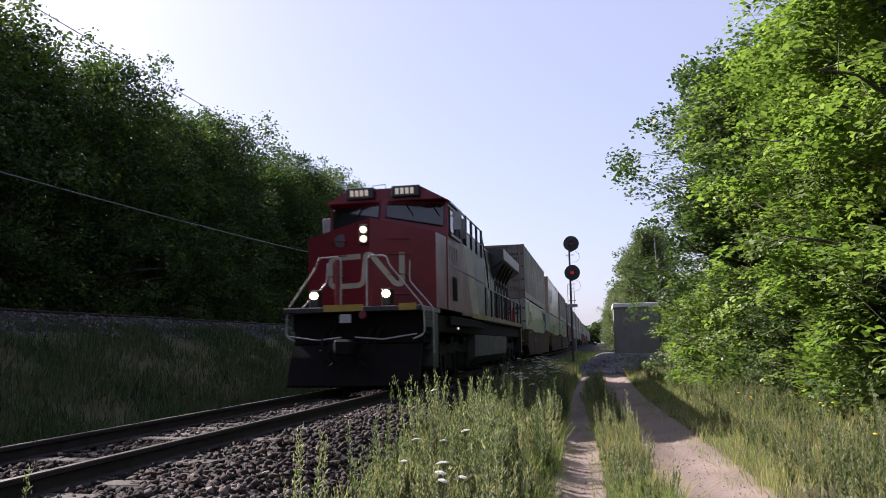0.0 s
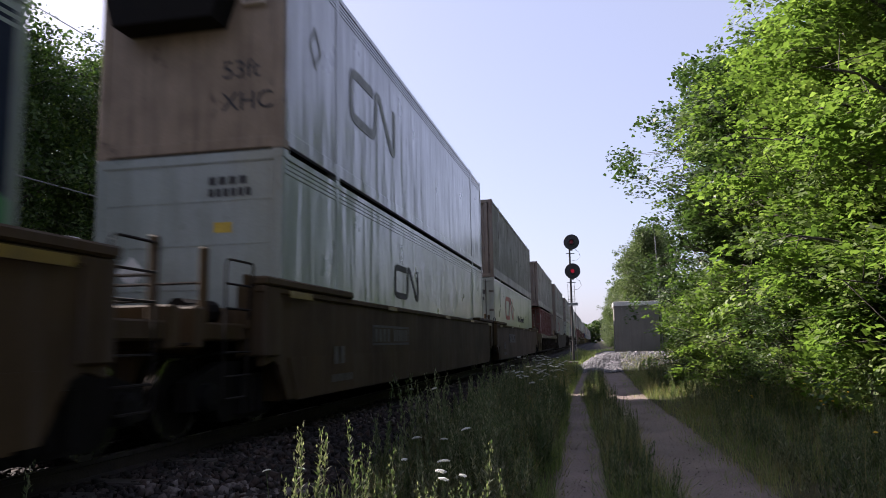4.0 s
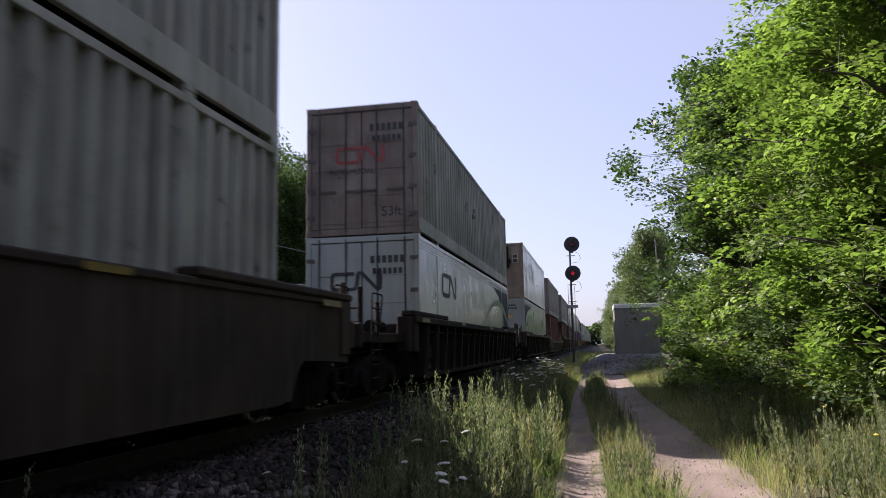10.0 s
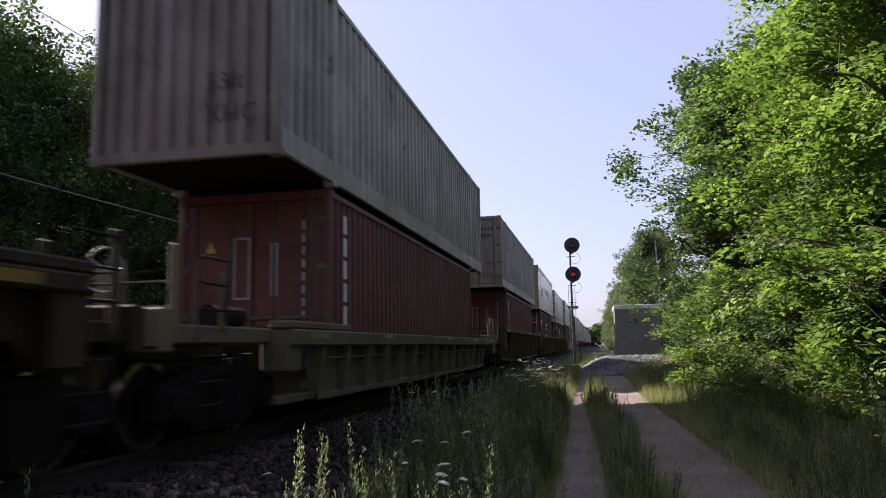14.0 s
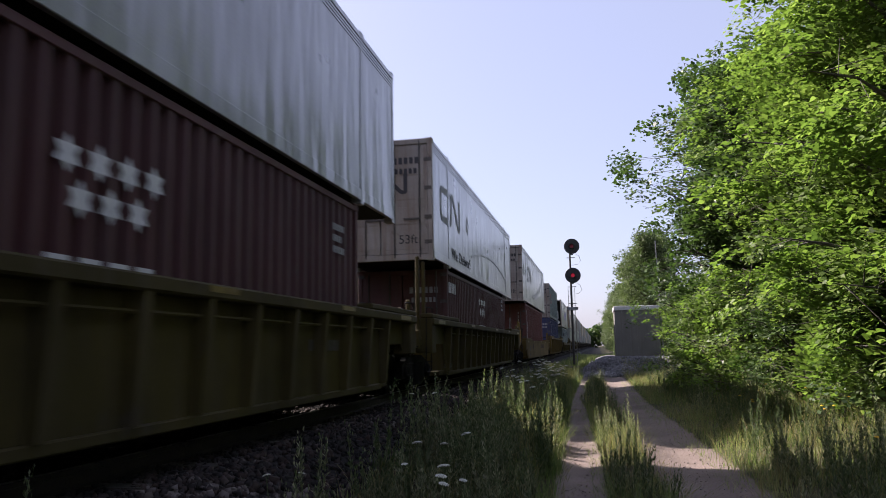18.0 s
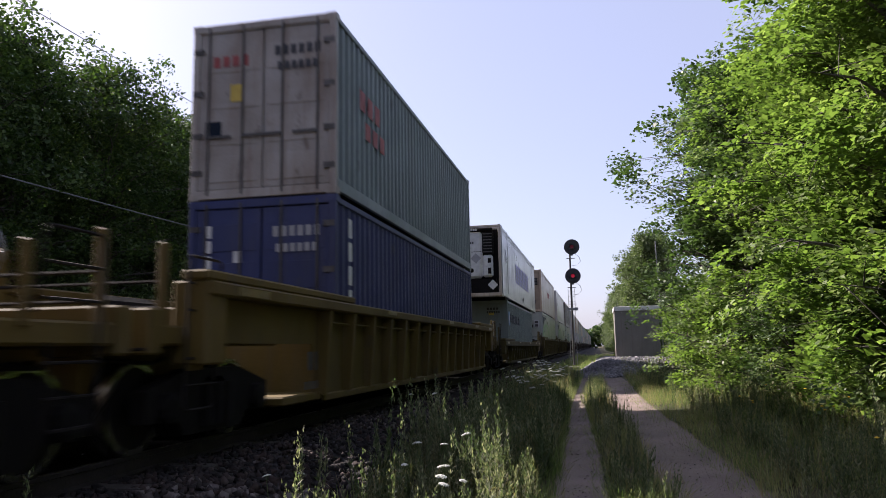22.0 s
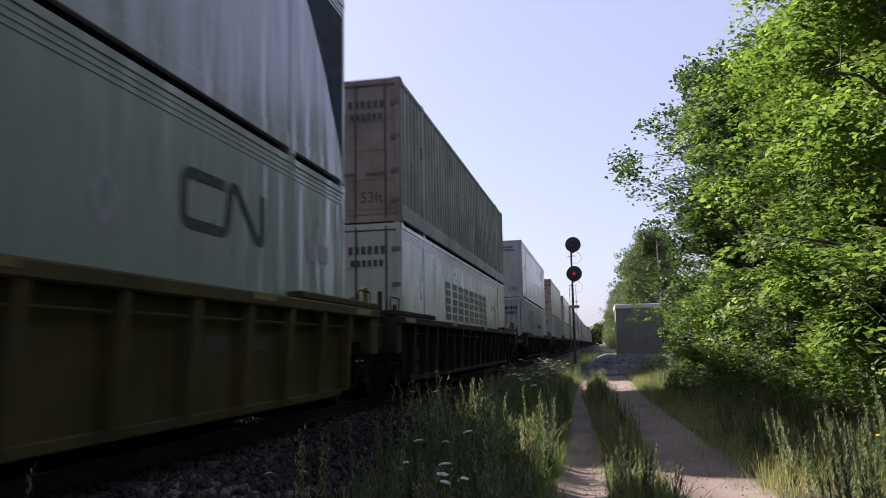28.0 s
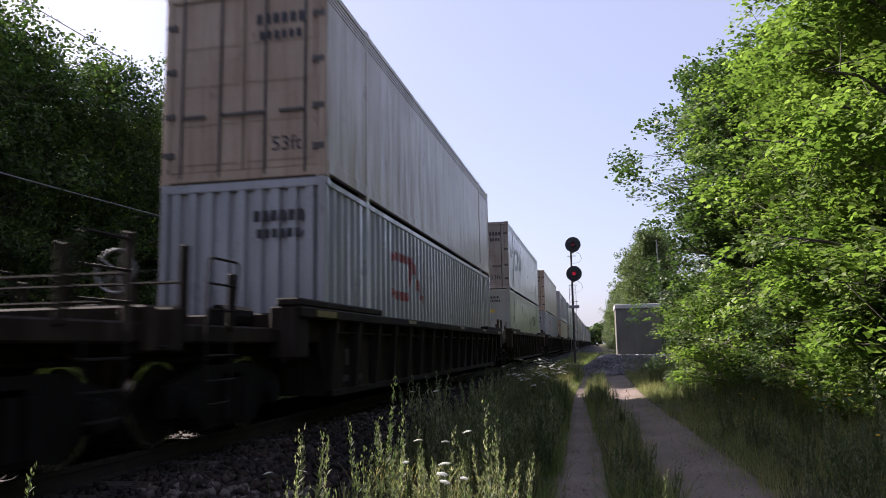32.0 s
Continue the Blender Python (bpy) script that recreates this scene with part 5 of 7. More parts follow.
# ---- well cars ----
ink = {
    "black": mat("ink_black", (0.03, 0.03, 0.035), rough=0.6, scale=5),
    "red": mat("ink_red", (0.34, 0.055, 0.05), (0.25, 0.05, 0.045), rough=0.6, scale=5),
    "green": mat("ink_green", (0.04, 0.19, 0.06), (0.032, 0.15, 0.048), rough=0.5, scale=5),
    "navy": mat("ink_navy", (0.010, 0.018, 0.034), spec=0.12, rough=0.6, scale=5),
    "white": mat("ink_white", (0.68, 0.68, 0.66), rough=0.6, scale=5),
    "teal": mat("ink_teal", (0.02, 0.085, 0.09), rough=0.5, scale=5),
    "violet": mat("ink_violet", (0.22, 0.2, 0.5), rough=0.5, scale=5),
    "yellow": mat("ink_yellow", (0.6, 0.42, 0.05), rough=0.5, scale=5),
    "orange": mat("ink_orange", (0.6, 0.2, 0.04), rough=0.5, scale=5),
    "sky": mat("ink_sky", (0.12, 0.30, 0.5), rough=0.5, scale=5),
    "grey": mat("ink_grey", (0.35, 0.35, 0.36), rough=0.6, scale=5),
}
well_paints = {
    "tan": mat("well_tan", scuff=0.6, c1=(0.062, 0.038, 0.0145), c2=(0.042, 0.026, 0.011), rough=0.75, spec=0.2, scale=1.2, streak=0.4, bump=0.06, vary=0.12),
    "yellow": mat("well_yellow", scuff=0.6, c1=(0.078, 0.061, 0.016), c2=(0.05, 0.04, 0.012), rough=0.75, spec=0.2, scale=1.2, streak=0.35, bump=0.06, vary=0.1),
    "gold": mat("well_gold", scuff=0.5, c1=(0.13, 0.09, 0.021), c2=(0.095, 0.066, 0.017), rough=0.7, spec=0.2, scale=1.2, streak=0.35, bump=0.06, vary=0.08),
    "umber": mat("well_umber", (0.036, 0.024, 0.016), (0.024, 0.0165, 0.0115), rough=0.75, spec=0.2, scale=1.2, streak=0.35, bump=0.06, scuff=0.5),
    "khaki": mat("well_khaki", scuff=0.4, c1=(0.14, 0.122, 0.075), c2=(0.1, 0.087, 0.054), rough=0.75, spec=0.2, scale=1.2, streak=0.35, bump=0.06, vary=0.1),
    "brown": mat("well_brown", scuff=0.5, c1=(0.02, 0.0125, 0.008), c2=(0.013, 0.0085, 0.006), rough=0.8, spec=0.2, scale=1.2, streak=0.35, bump=0.06, vary=0.15),
    "olive": mat("well_olive", scuff=0.5, c1=(0.026, 0.018, 0.0088), c2=(0.018, 0.013, 0.0072), rough=0.78, spec=0.2, scale=1.2, streak=0.4, bump=0.06, vary=0.12),
}
grab_steel = mat("grab_steel", (0.025, 0.021, 0.019), (0.014, 0.012, 0.011), spec=0.1, rough=0.8, scale=8)
mark_white = mat("stencil_white", (0.085, 0.08, 0.072), (0.05, 0.048, 0.043), rough=0.7, scale=6)


def well_car(along, paint, smooth, half, rear_truck, k, ends=None, reach=None, short=False, top=1.5):
    """ends: where the side chords stop, front and rear; reach: where the car itself ends."""
    m = well_paints[paint]
    deep = 0.2 if top < 1.4 else 0.14
    belly = well_paints["brown"] if k == 3 else m
    tall = {9: 2.95, 10: 2.9, 11: 2.15}.get(k, 1.9)
    lip = min(1.0, top - deep - 0.1)
    kind = "smooth-sided" if smooth else "rib-sided"
    c = thing("well_car", f"{kind} {paint} steel well car carrying stacked containers", "rail car", pose(TX, along, 0), "well cars of the train")
    part("well_floor", Geo().box(-1.3, 1.3, -half + 1.6, half - 1.6, 0.26, 0.37, 0.02), m, c)
    F, B = ends or (half - 0.15, half - 0.15)
    reach = reach or (half + 0.8, half + 0.8)
    hf, hb = min(half, F + 0.75), min(half, B + 0.75)
    wf, wb = (7.0, 7.0) if short else (max(h - 1.55, 8.12) if q > 8.5 else h - 1.55 for h, q in ((hf, F), (hb, B)))
    hf, hb = (wf + 1.5, wb + 1.5) if short else (hf, hb)
    for s in (-1, 1):
        a, b = sorted((s * 1.36, s * 1.44))
        if smooth:
            prof = [(-F, top - 0.04), (-F, 0.7), (-8.6, 0.76), (-8.45, 0.7), (-8.2, 0.3), (8.2, 0.3), (8.45, 0.7), (8.6, 0.76), (B, 0.7), (B, top - 0.04)]
            part("side_plate", Geo().prism(prof, "x", a, b), m, c)
            part("lower_plate", Geo().prism([(-8.2, 0.78), (-7.95, 0.28), (7.95, 0.28), (8.2, 0.78)], "x", *sorted((s * 1.44, s * 1.455))), m, c)
            part("top_chord", Geo().box(*sorted((s * 1.34, s * 1.47)), -F - 0.05, B + 0.05, top - 0.08, top, 0.015), m, c)
        else:
            prof = [(-F - 0.02, top - 0.1), (-F - 0.02, 0.75), (-F + 0.2, 0.75), (-max(F - 0.5, wf + 0.28), lip), (-wf - 0.25, lip), (-wf, 0.3), (wb, 0.3), (wb + 0.25, lip), (max(B - 0.5, wb + 0.28), lip), (B - 0.2, 0.75), (B + 0.02, 0.75), (B + 0.02, top - 0.1)]
            part("side_plate", Geo().prism(prof, "x", *sorted((s * 1.27, s * 1.31))), belly, c)
            part("top_chord", Geo().box(*sorted((s * 1.3, s * 1.52)), -F, B, top - deep, top, 0.02), m, c)
            part("bottom_chord", Geo().box(*sorted((s * 1.312, s * 1.37)), -hf + 1.6, hb - 1.6, 0.24, 0.34, 0.015), belly, c)
            n = int((hf + hb - 2.6) / 1.02)
            for i in range(n + 1):
                y = -hf + 1.5 + (hf + hb - 3.0) * i / n
                part("rib", Geo().prism([(s * 1.31, 0.34), (s * 1.42, 0.34), (s * 1.5, top - deep), (s * 1.31, top - deep)], "y", y - 0.05, y + 0.05), belly, c)
            part("inner_rail", Geo().tube([(s * 1.40, -hf + 1.6, top - deep - 0.16), (s * 1.40, hb - 1.6, top - deep - 0.16)], 0.02, 5), belly, c)
        for e, H in ((-1, F), (1, B)):
            part("guide_rail", Geo().box(*sorted((s * 1.22, s * 1.5)), *sorted((e * (H + 0.05), e * min(H - 2.2, 6.0))), top + 0.002, top + 0.1, 0.02), m, c)
            part("corner_block", Geo().box(*sorted((s * 1.12, s * 1.48)), *sorted((e * (H + 0.03), e * (H - 0.35))), min(0.8, top - 0.5), top, 0.02), m, c)
            part("reflector", Geo().box(*sorted((s * 1.522, s * 1.526)), *sorted((e * (H - 0.5), e * (H - 1.2))), top - 0.11, top - 0.03), reflector, c, "yellow reflective strip")
        for q in (-0.45, 0.1, 0.5):
            part("reflector", Geo().box(*sorted((s * (1.472 if smooth else 1.522), s * (1.476 if smooth else 1.526))), q * half, q * half + 0.55, top - 0.08, top - 0.02), reflector, c, "yellow reflective strip")
    put = side_put(1.457 if smooth else 1.312)
    if smooth and paint == "tan":
        sp = side_put(1.442)
        pl = part("number_panel", Geo().stroke([(-4.88, 1.065), (-2.56, 1.065)], 0.33, sp), ink["black"], c, "dark framed panel of stencilled marks")
        part("panel_field", Geo().stroke([(-4.82, 1.065), (-2.62, 1.065)], 0.25, side_put(1.446)), m, pl)
        bars(pl, mark_white, side_put(1.45), -4.78, 0.96, 0.95, 0.21, 4, "stencil_mark")
        bars(pl, mark_white, side_put(1.45), -3.65, 0.96, 0.98, 0.21, 6, "stencil_mark")
    if paint == "gold" and smooth:
        for q in (-4.9, 1.15, 2.0, 2.85):
            part("faded_mark", Geo().stroke([(q, 0.86), (q + 0.6, 0.86)], 0.3, side_put(1.442)), well_paints["umber"], c, "faded dark painted-over mark")
    if k in (8, 10, 12):
        write(c, "53", 0.44, under_black, 6.35, 0.52, "side", 1.314, "car_mark", 1.15)
        part("route_plate", Geo().stroke([(7.3, 0.62), (7.62, 0.62)], 0.32, put), mark_white, c, "pale square plate")
        bars(c, mark_white, put, 6.2, 0.36, 0.5, 0.05, 3, "stencil_mark")
    if not smooth:
        bars(c, mark_white, put, half - 5.2, 0.9, 1.3, 0.15, 9, "stencil_mark")
    bars(c, mark_white, put, -half + 2.3, 0.66, 0.5, 0.24, 2, "stencil_mark")
    bars(c, mark_white, put, -half + 2.2, 0.42, 0.9, 0.1, 7, "stencil_mark")
    for e, H, R in ((-1, F, reach[0]), (1, B, reach[1])):
        y0, y1 = sorted((e * (half - 1.5), e * (R - 0.2)))
        part("end_platform", Geo().box(-1.25, 1.25, y0, y1, 0.98, 1.16, 0.02).box(-0.6, 0.6, y0, y1, 0.34, 0.98, 0.02), m, c)
        w = max(wf if e < 0 else wb, 7.0 if short else 8.14)
        part("end_bulkhead", Geo().box(-1.34, 1.34, *sorted((e * w, e * (w + 0.06))), 0.28, min(1.3, top - 0.06)), m, c)
        part("end_beam", Geo().box(-1.3, 1.3, *sorted((e * (R - 0.3), e * (R - 0.12))), 0.9, 1.3, 0.02), m, c)
        part("deck_sheet", Geo().box(-1.28, 1.28, *sorted((e * (H - 0.3), e * (H - 1.3))), min(1.16, top - 0.18), min(1.36, top - 0.02), 0.02), m, c)
        for s in (-1, 1):
            part("end_post", Geo().box(*sorted((s * 1.17, s * 1.25)), *sorted((e * (R - 0.46), e * (R - 0.38))), 1.1, tall if e < 0 else 1.9, 0.015), m, c)
            part("end_post", Geo().box(*sorted((s * 1.22, s * 1.29)), *sorted((e * (R - 1.28), e * (R - 1.21))), 1.1, 1.7, 0.015), m, c)
            if e < 0 and tall > 2:
                part("end_post", Geo().box(*sorted((s * 1.17, s * 1.25)), -R + 0.92, -R + 1.0, 1.1, tall - 0.06, 0.015), m, c)
            part("grab_iron", Geo().tube(rounded([(s * 1.3, e * (R - 1.2), 1.2), (s * 1.36, e * (R - 1.2), 1.8), (s * 1.36, e * (R - 0.6), 1.8), (s * 1.34, e * (R - 0.6), 0.4), (s * 1.34, e * (R - 1.1), 0.4), (s * 1.34, e * (R - 1.1), 1.0)], 0.08), 0.014, 5), grab_steel, c)
            for z in (0.62, 0.86, 1.3, 1.55):
                part("ladder_rung", Geo().tube([(s * 1.35, e * (R - 0.6), z), (s * 1.35, e * (R - 1.15), z)], 0.013, 5), grab_steel, c)
        part("coupler", Geo().box(-0.11, 0.11, *sorted((e * (R - 0.4), e * (R + 0.12))), 0.72, 0.94, 0.03).box(-0.17, 0.17, *sorted((e * (R - 0.1), e * (R + 0.1))), 0.68, 0.98, 0.04), under_black, c)
        part("air_hose", Geo().tube([(0.35, e * (R - 0.35), 0.85), (0.35, e * (R - 0.12), 0.6), (0.25, e * R, 0.45)], 0.025, 6), under_black, c)
        part("uncoupling_lever", Geo().tube([(1.3, e * (R - 0.05), 0.95), (0.5, e * (R - 0.02), 0.9), (0.15, e * (R - 0.05), 1.0)], 0.014, 5), grab_steel, c)
        part("platform_rail", Geo().tube([(-1.2, e * (R - 0.45), 1.55), (1.2, e * (R - 0.45), 1.55)], 0.016, 5).tube([(-1.2, e * (R - 0.45), 1.32), (1.2, e * (R - 0.45), 1.32)], 0.016, 5), grab_steel, c)
        part("brake_pipe", Geo().tube([(0.9, e * (H - 0.2), 0.86), (0.95, e * (R - 0.7), 0.82), (0.6, e * (R - 0.4), 0.86)], 0.02, 5), under_black, c)
    hb = part("handbrake", Geo().box(-0.95, -0.6, -F - 0.22, -F - 0.1, 1.1, 1.95, 0.02), m, c)
    wheel = Geo().tube([(-0.78 + 0.27 * math.cos(t), -F - 0.3, 1.9 + 0.27 * math.sin(t)) for t in [i * math.pi / 10 for i in range(21)]], 0.018, 6)
    for i in range(5):
        t = i * math.pi * 0.4
        wheel.tube([(-0.78, -F - 0.26, 1.9), (-0.78 + 0.27 * math.cos(t), -F - 0.3, 1.9 + 0.27 * math.sin(t))], 0.012, 5)
    part("brake_wheel", wheel, galvanised, hb)
    part("brake_cylinder", Geo().tube([(0.75, -F - 0.6, 1.3), (0.75, -F + 0.1, 1.3)], 0.13, 10), under_black, c)
    bogie(c, 1.55 - reach[0] if reach[0] > 10 else 0.1 - half, along)
    if rear_truck:
        bogie(c, reach[1] - 1.55 if reach[1] > 10 else half - 0.1, along)
    return c


# ---- containers ----
box_paints = {
    "white": mat("box_white", scuff=0.35, c1=(0.32, 0.322, 0.342), c2=(0.265, 0.268, 0.287), rough=0.3, scale=0.7, streak=0.22, bump=0.02, vary=0.05, coat=0.7, wavy=0.045),
    "grey": mat("box_grey", scuff=0.85, c1=(0.385, 0.38, 0.325), c2=(0.235, 0.228, 0.188), rough=0.55, scale=0.8, streak=0.55, bump=0.04, vary=0.08, dirt=(0.1, 0.075, 0.05)),
    "cream": mat("box_cream", scuff=0.5, c1=(0.50, 0.42, 0.34), c2=(0.40, 0.33, 0.265), coat=0.4, wavy=0.04, rough=0.45, scale=0.7, streak=0.5, bump=0.03, vary=0.05, dirt=(0.16, 0.10, 0.06)),
    "mint": mat("box_mint", scuff=0.2, c1=(0.262, 0.298, 0.28), c2=(0.222, 0.254, 0.238), rough=0.3, scale=0.7, streak=0.2, bump=0.02, vary=0.04, coat=0.7, wavy=0.045),
    "red": mat("box_red", scuff=0.6, c1=(0.13, 0.026, 0.019), c2=(0.095, 0.021, 0.016), rough=0.6, scale=0.9, streak=0.3, bump=0.04, vary=0.1),
    "maroon": mat("box_maroon", scuff=0.5, c1=(0.085, 0.022, 0.022), c2=(0.065, 0.02, 0.02), rough=0.6, scale=0.9, streak=0.25, bump=0.04, vary=0.1),
    "blue": mat("box_blue", scuff=0.4, c1=(0.018, 0.028, 0.115), c2=(0.014, 0.022, 0.085), rough=0.55, scale=0.9, streak=0.2, bump=0.04, vary=0.1),
    "teal": mat("box_teal", scuff=0.45, c1=(0.185, 0.235, 0.235), c2=(0.15, 0.19, 0.19), rough=0.5, scale=0.9, streak=0.3, bump=0.04, vary=0.05),
}
WORDS = {"white": "white", "grey": "weathered grey", "cream": "rust-streaked cream", "mint": "pale grey-white", "red": "rust-red", "maroon": "dark maroon", "blue": "dark blue", "teal": "pale blue-grey"}
rusty_end = mat("rusty_end", scuff=0.85, c1=(0.26, 0.225, 0.195), c2=(0.095, 0.073, 0.058), contrast=0.5, rough=0.65, scale=1.1, streak=0.5, bump=0.06, vary=0.08, dirt=(0.13, 0.065, 0.038))
stained_end = mat("stained_end", scuff=0.7, c1=(0.40, 0.37, 0.34), c2=(0.24, 0.2, 0.165), contrast=0.5, rough=0.5, scale=1.2, streak=0.6, bump=0.04, vary=0.06, dirt=(0.15, 0.085, 0.05))
sooty = mat("sooty_end", scuff=0.85, c1=(0.29, 0.22, 0.155), c2=(0.19, 0.14, 0.098), rough=0.6, scale=1.6, streak=0.4, bump=0.05, dirt=(0.05, 0.032, 0.022))
tan_end = mat("tan_end", scuff=0.6, c1=(0.47, 0.36, 0.265), c2=(0.35, 0.255, 0.18), contrast=0.5, rough=0.5, scale=1.2, streak=0.5, bump=0.04, dirt=(0.15, 0.075, 0.04))
seal = mat("door_steel", (0.11, 0.10, 0.095), (0.07, 0.062, 0.055), rough=0.5, metal=0.5, scale=8)


def corrugated(s, x, y0, y1, z0, z1, pitch, depth):
    """A side wall folded into vertical corrugations, its crests at x."""
    n = max(2, int(round((y1 - y0) / pitch)))
    p = (y1 - y0) / n
    line = []
    for i in range(n):
        a = y0 + i * p
        line += [(x, a), (x, a + p * 0.26), (x - s * depth, a + p * 0.42), (x - s * depth, a + p * 0.84)]
    line.append((x, y1))
    k = len(line)
    v = [(a, b, z) for z in (z0, z1) for a, b in line]
    return Geo().add(v, [(i, i + 1, i + 1 + k, i + k) for i in range(k - 1)])


def container(along, base, length, paint, fluted, face, marks, ends=True, low_box=False):
    """A container whose middle is at along and whose floor is at base. face: doors, plain, ribs or reefer at the leading end."""
    dom = length > 13
    h, W, L = (2.975 if dom else 2.591 if low_box else 2.896), (2.591 if dom else 2.438) / 2, length / 2
    m = box_paints[paint]
    feet = "53-foot" if dom else "40-foot"
    lab = f"{WORDS[paint]} {'corrugated' if fluted else 'smooth-sided'} {feet} steel container" + (" with a cooling unit" if face in ("reefer", "framed") else " stacked on another" if base > 2 else " in a well car")
    c = thing("shipping_container", lab, "container", pose(TX, along, base), "containers on the train")
    part("roof", Geo().box(-W + 0.02, W - 0.02, -L + 0.02, L - 0.02, h - 0.09, h - 0.045), m, c)
    part("floor", Geo().box(-W + 0.04, W - 0.04, -L + 0.04, L - 0.04, 0.1, 0.16), under_black, c)
    em = tan_end if paint == "cream" else m if face == "ribs" and paint == "white" else rusty_end if paint == "grey" else sooty if face == "reefer" and paint != "mint" else stained_end if paint in ("white", "cream", "teal") and face in ("doors", "ribs") else m
    cut = [-L, -6.096, 6.096, L] if dom else [-L, L]
    for s in (-1, 1):
        for i in range(len(cut) - 1):
            a, b = cut[i] + 0.08, cut[i + 1] - 0.08
            if fluted:
                part("side_wall", corrugated(s, s * (W - 0.012), a, b, 0.17, h - 0.1, 0.27 if not dom else 0.32, 0.11), m, c)
            else:
                part("side_wall", Geo().box(*sorted((s * (W - 0.04), s * (W - 0.014))), a, b, 0.15, h - 0.1), m, c)
        part("bottom_rail", Geo().box(*sorted((s * (W - 0.07), s * W)), -L + 0.1, L - 0.1, 0.06, 0.38 if dom and fluted else 0.25, 0.008), m, c)
        part("top_rail", Geo().box(*sorted((s * (W - 0.06), s * W)), -L + 0.1, L - 0.1, h - 0.13, h - 0.04, 0.008), m, c)
        if not fluted:
            for z in (h - 0.19, h - 0.25, h - 0.31):
                part("rub_strip", Geo().box(*sorted((s * (W - 0.015), s * (W - 0.006))), -L + 0.1, L - 0.1, z, z + 0.035, 0.003), m, c)
        for y in cut:
            e = 1 if y > 0 else -1
            a, b = sorted((y, y - e * 0.1)) if abs(y) > L - 0.01 else (y - 0.08, y + 0.08)
            part("corner_post" if abs(y) > L - 0.01 else "lifting_post", Geo().box(*sorted((s * (W - 0.12), s * (W - 0.003))), a, b, 0.1, h - 0.1, 0.012), em if y < -L + 0.01 else m, c)
            for z0, z1 in ((0.0, 0.12), (h - 0.12, h)):
                part("corner_casting", Geo().box(*sorted((s * (W - 0.16), s * (W + 0.004))), *(sorted((y + e * 0.004, y - e * 0.18)) if abs(y) > L - 0.01 else (y - 0.09, y + 0.09)), z0, z1, 0.01), em if y < -L + 0.01 else m, c)
    # rear end
    part("end_wall", Geo().box(-W + 0.1, W - 0.1, L - 0.06, L - 0.02, 0.1, h - 0.1), m, c)
    # leading end
    Y = -L
    part("header", Geo().box(-W + 0.1, W - 0.1, Y, Y + 0.1, h - 0.14, h - 0.01, 0.008), em, c)
    part("sill", Geo().box(-W + 0.1, W - 0.1, Y, Y + 0.1, 0.02, 0.16, 0.008), em, c)
    fp = front_put(Y + 0.010)
    if face == "doors":
        for s in (-1, 1):
            x0, x1 = sorted((s * 0.012, s * (W - 0.12)))
            d = part("door", Geo().box(x0, x1, Y + 0.03, Y + 0.08, 0.17, h - 0.15, 0.01), em, c)
            for z in (0.5, 1.1, 1.7, 2.3):
                part("door_panel", Geo().box(x0 + 0.08, x1 - 0.08, Y + 0.018, Y + 0.029, z - 0.22, z + 0.2, 0.008), em, d)
            for q in (0.3, 0.82):
                x = s * q * (W - 0.1)
                rod = part("locking_bar", Geo().tube([(x, Y - 0.005, 0.08), (x, Y - 0.005, h - 0.06)], 0.018, 6), seal, d)
                part("bar_handle", Geo().box(*sorted((x, x - s * 0.4)), Y - 0.03, Y - 0.012, 0.98, 1.03, 0.005), seal, rod)
            for z in (0.4, 1.0, 1.7, 2.4):
                part("hinge", Geo().box(*sorted((s * (W - 0.2), s * (W - 0.02))), Y - 0.008, Y + 0.02, z, z + 0.09), seal, d)
    elif face == "ribs":
        part("end_panel", Geo().box(-W + 0.1, W - 0.1, Y + 0.085, Y + 0.11, 0.16, h - 0.14), em, c)
        for i in range(9):
            x = -W + 0.25 + i * (2 * W - 0.5) / 8
            part("end_rib", Geo().prism([(x - 0.09, Y + 0.085), (x - 0.06, Y + 0.012), (x + 0.06, Y + 0.012), (x + 0.09, Y + 0.085)], "z", 0.16, h - 0.14), em, c)
    else:
        part("end_panel", Geo().box(-W + 0.1, W - 0.1, Y + 0.02, Y + 0.06, 0.16, h - 0.14), sooty if face == "reefer" and paint != "mint" else m, c)
        if face == "plain":
            bars(c, ink["black"], fp, 0.3, h - 0.42, 0.55, 0.1, 4)
            bars(c, ink["black"], fp, 0.3, h - 0.57, 0.6, 0.1, 6)
            part("placard", Geo().prism([(-0.95, 1.5), (-0.75, 1.3), (-0.55, 1.5), (-0.75, 1.7)], "y", Y + 0.012, Y + 0.017), ink["white"], c, "white diamond placard")
            part("tag", Geo().box(0.38, 0.62, Y + 0.012, Y + 0.017, 1.95, 2.08), ink["yellow"], c, "yellow warning tag")
            for z in (0.7, 1.25, 1.8, 2.35):
                part("end_seam", Geo().box(-W + 0.11, W - 0.11, Y + 0.012, Y + 0.019, z, z + 0.012), m, c)
        if face == "reefer":
            shell = box_paints["white"] if paint == "mint" else box_paints["cream"]
            tray = under_black if paint == "mint" else sooty if paint == "cream" else under_black
            u = part("cooling_unit", Geo().prism([(Y + 0.02, 2.05), (Y - 0.34, 2.1), (Y - 0.36, 2.75), (Y - 0.2, 2.97), (Y + 0.02, 2.99)], "x", -0.72, 0.4), shell, c, "boxy cooling unit with a sloping top")
            part("side_duct", Geo().box(0.4, 0.52, Y - 0.2, Y + 0.02, 2.1, 2.8, 0.03), tray, u)
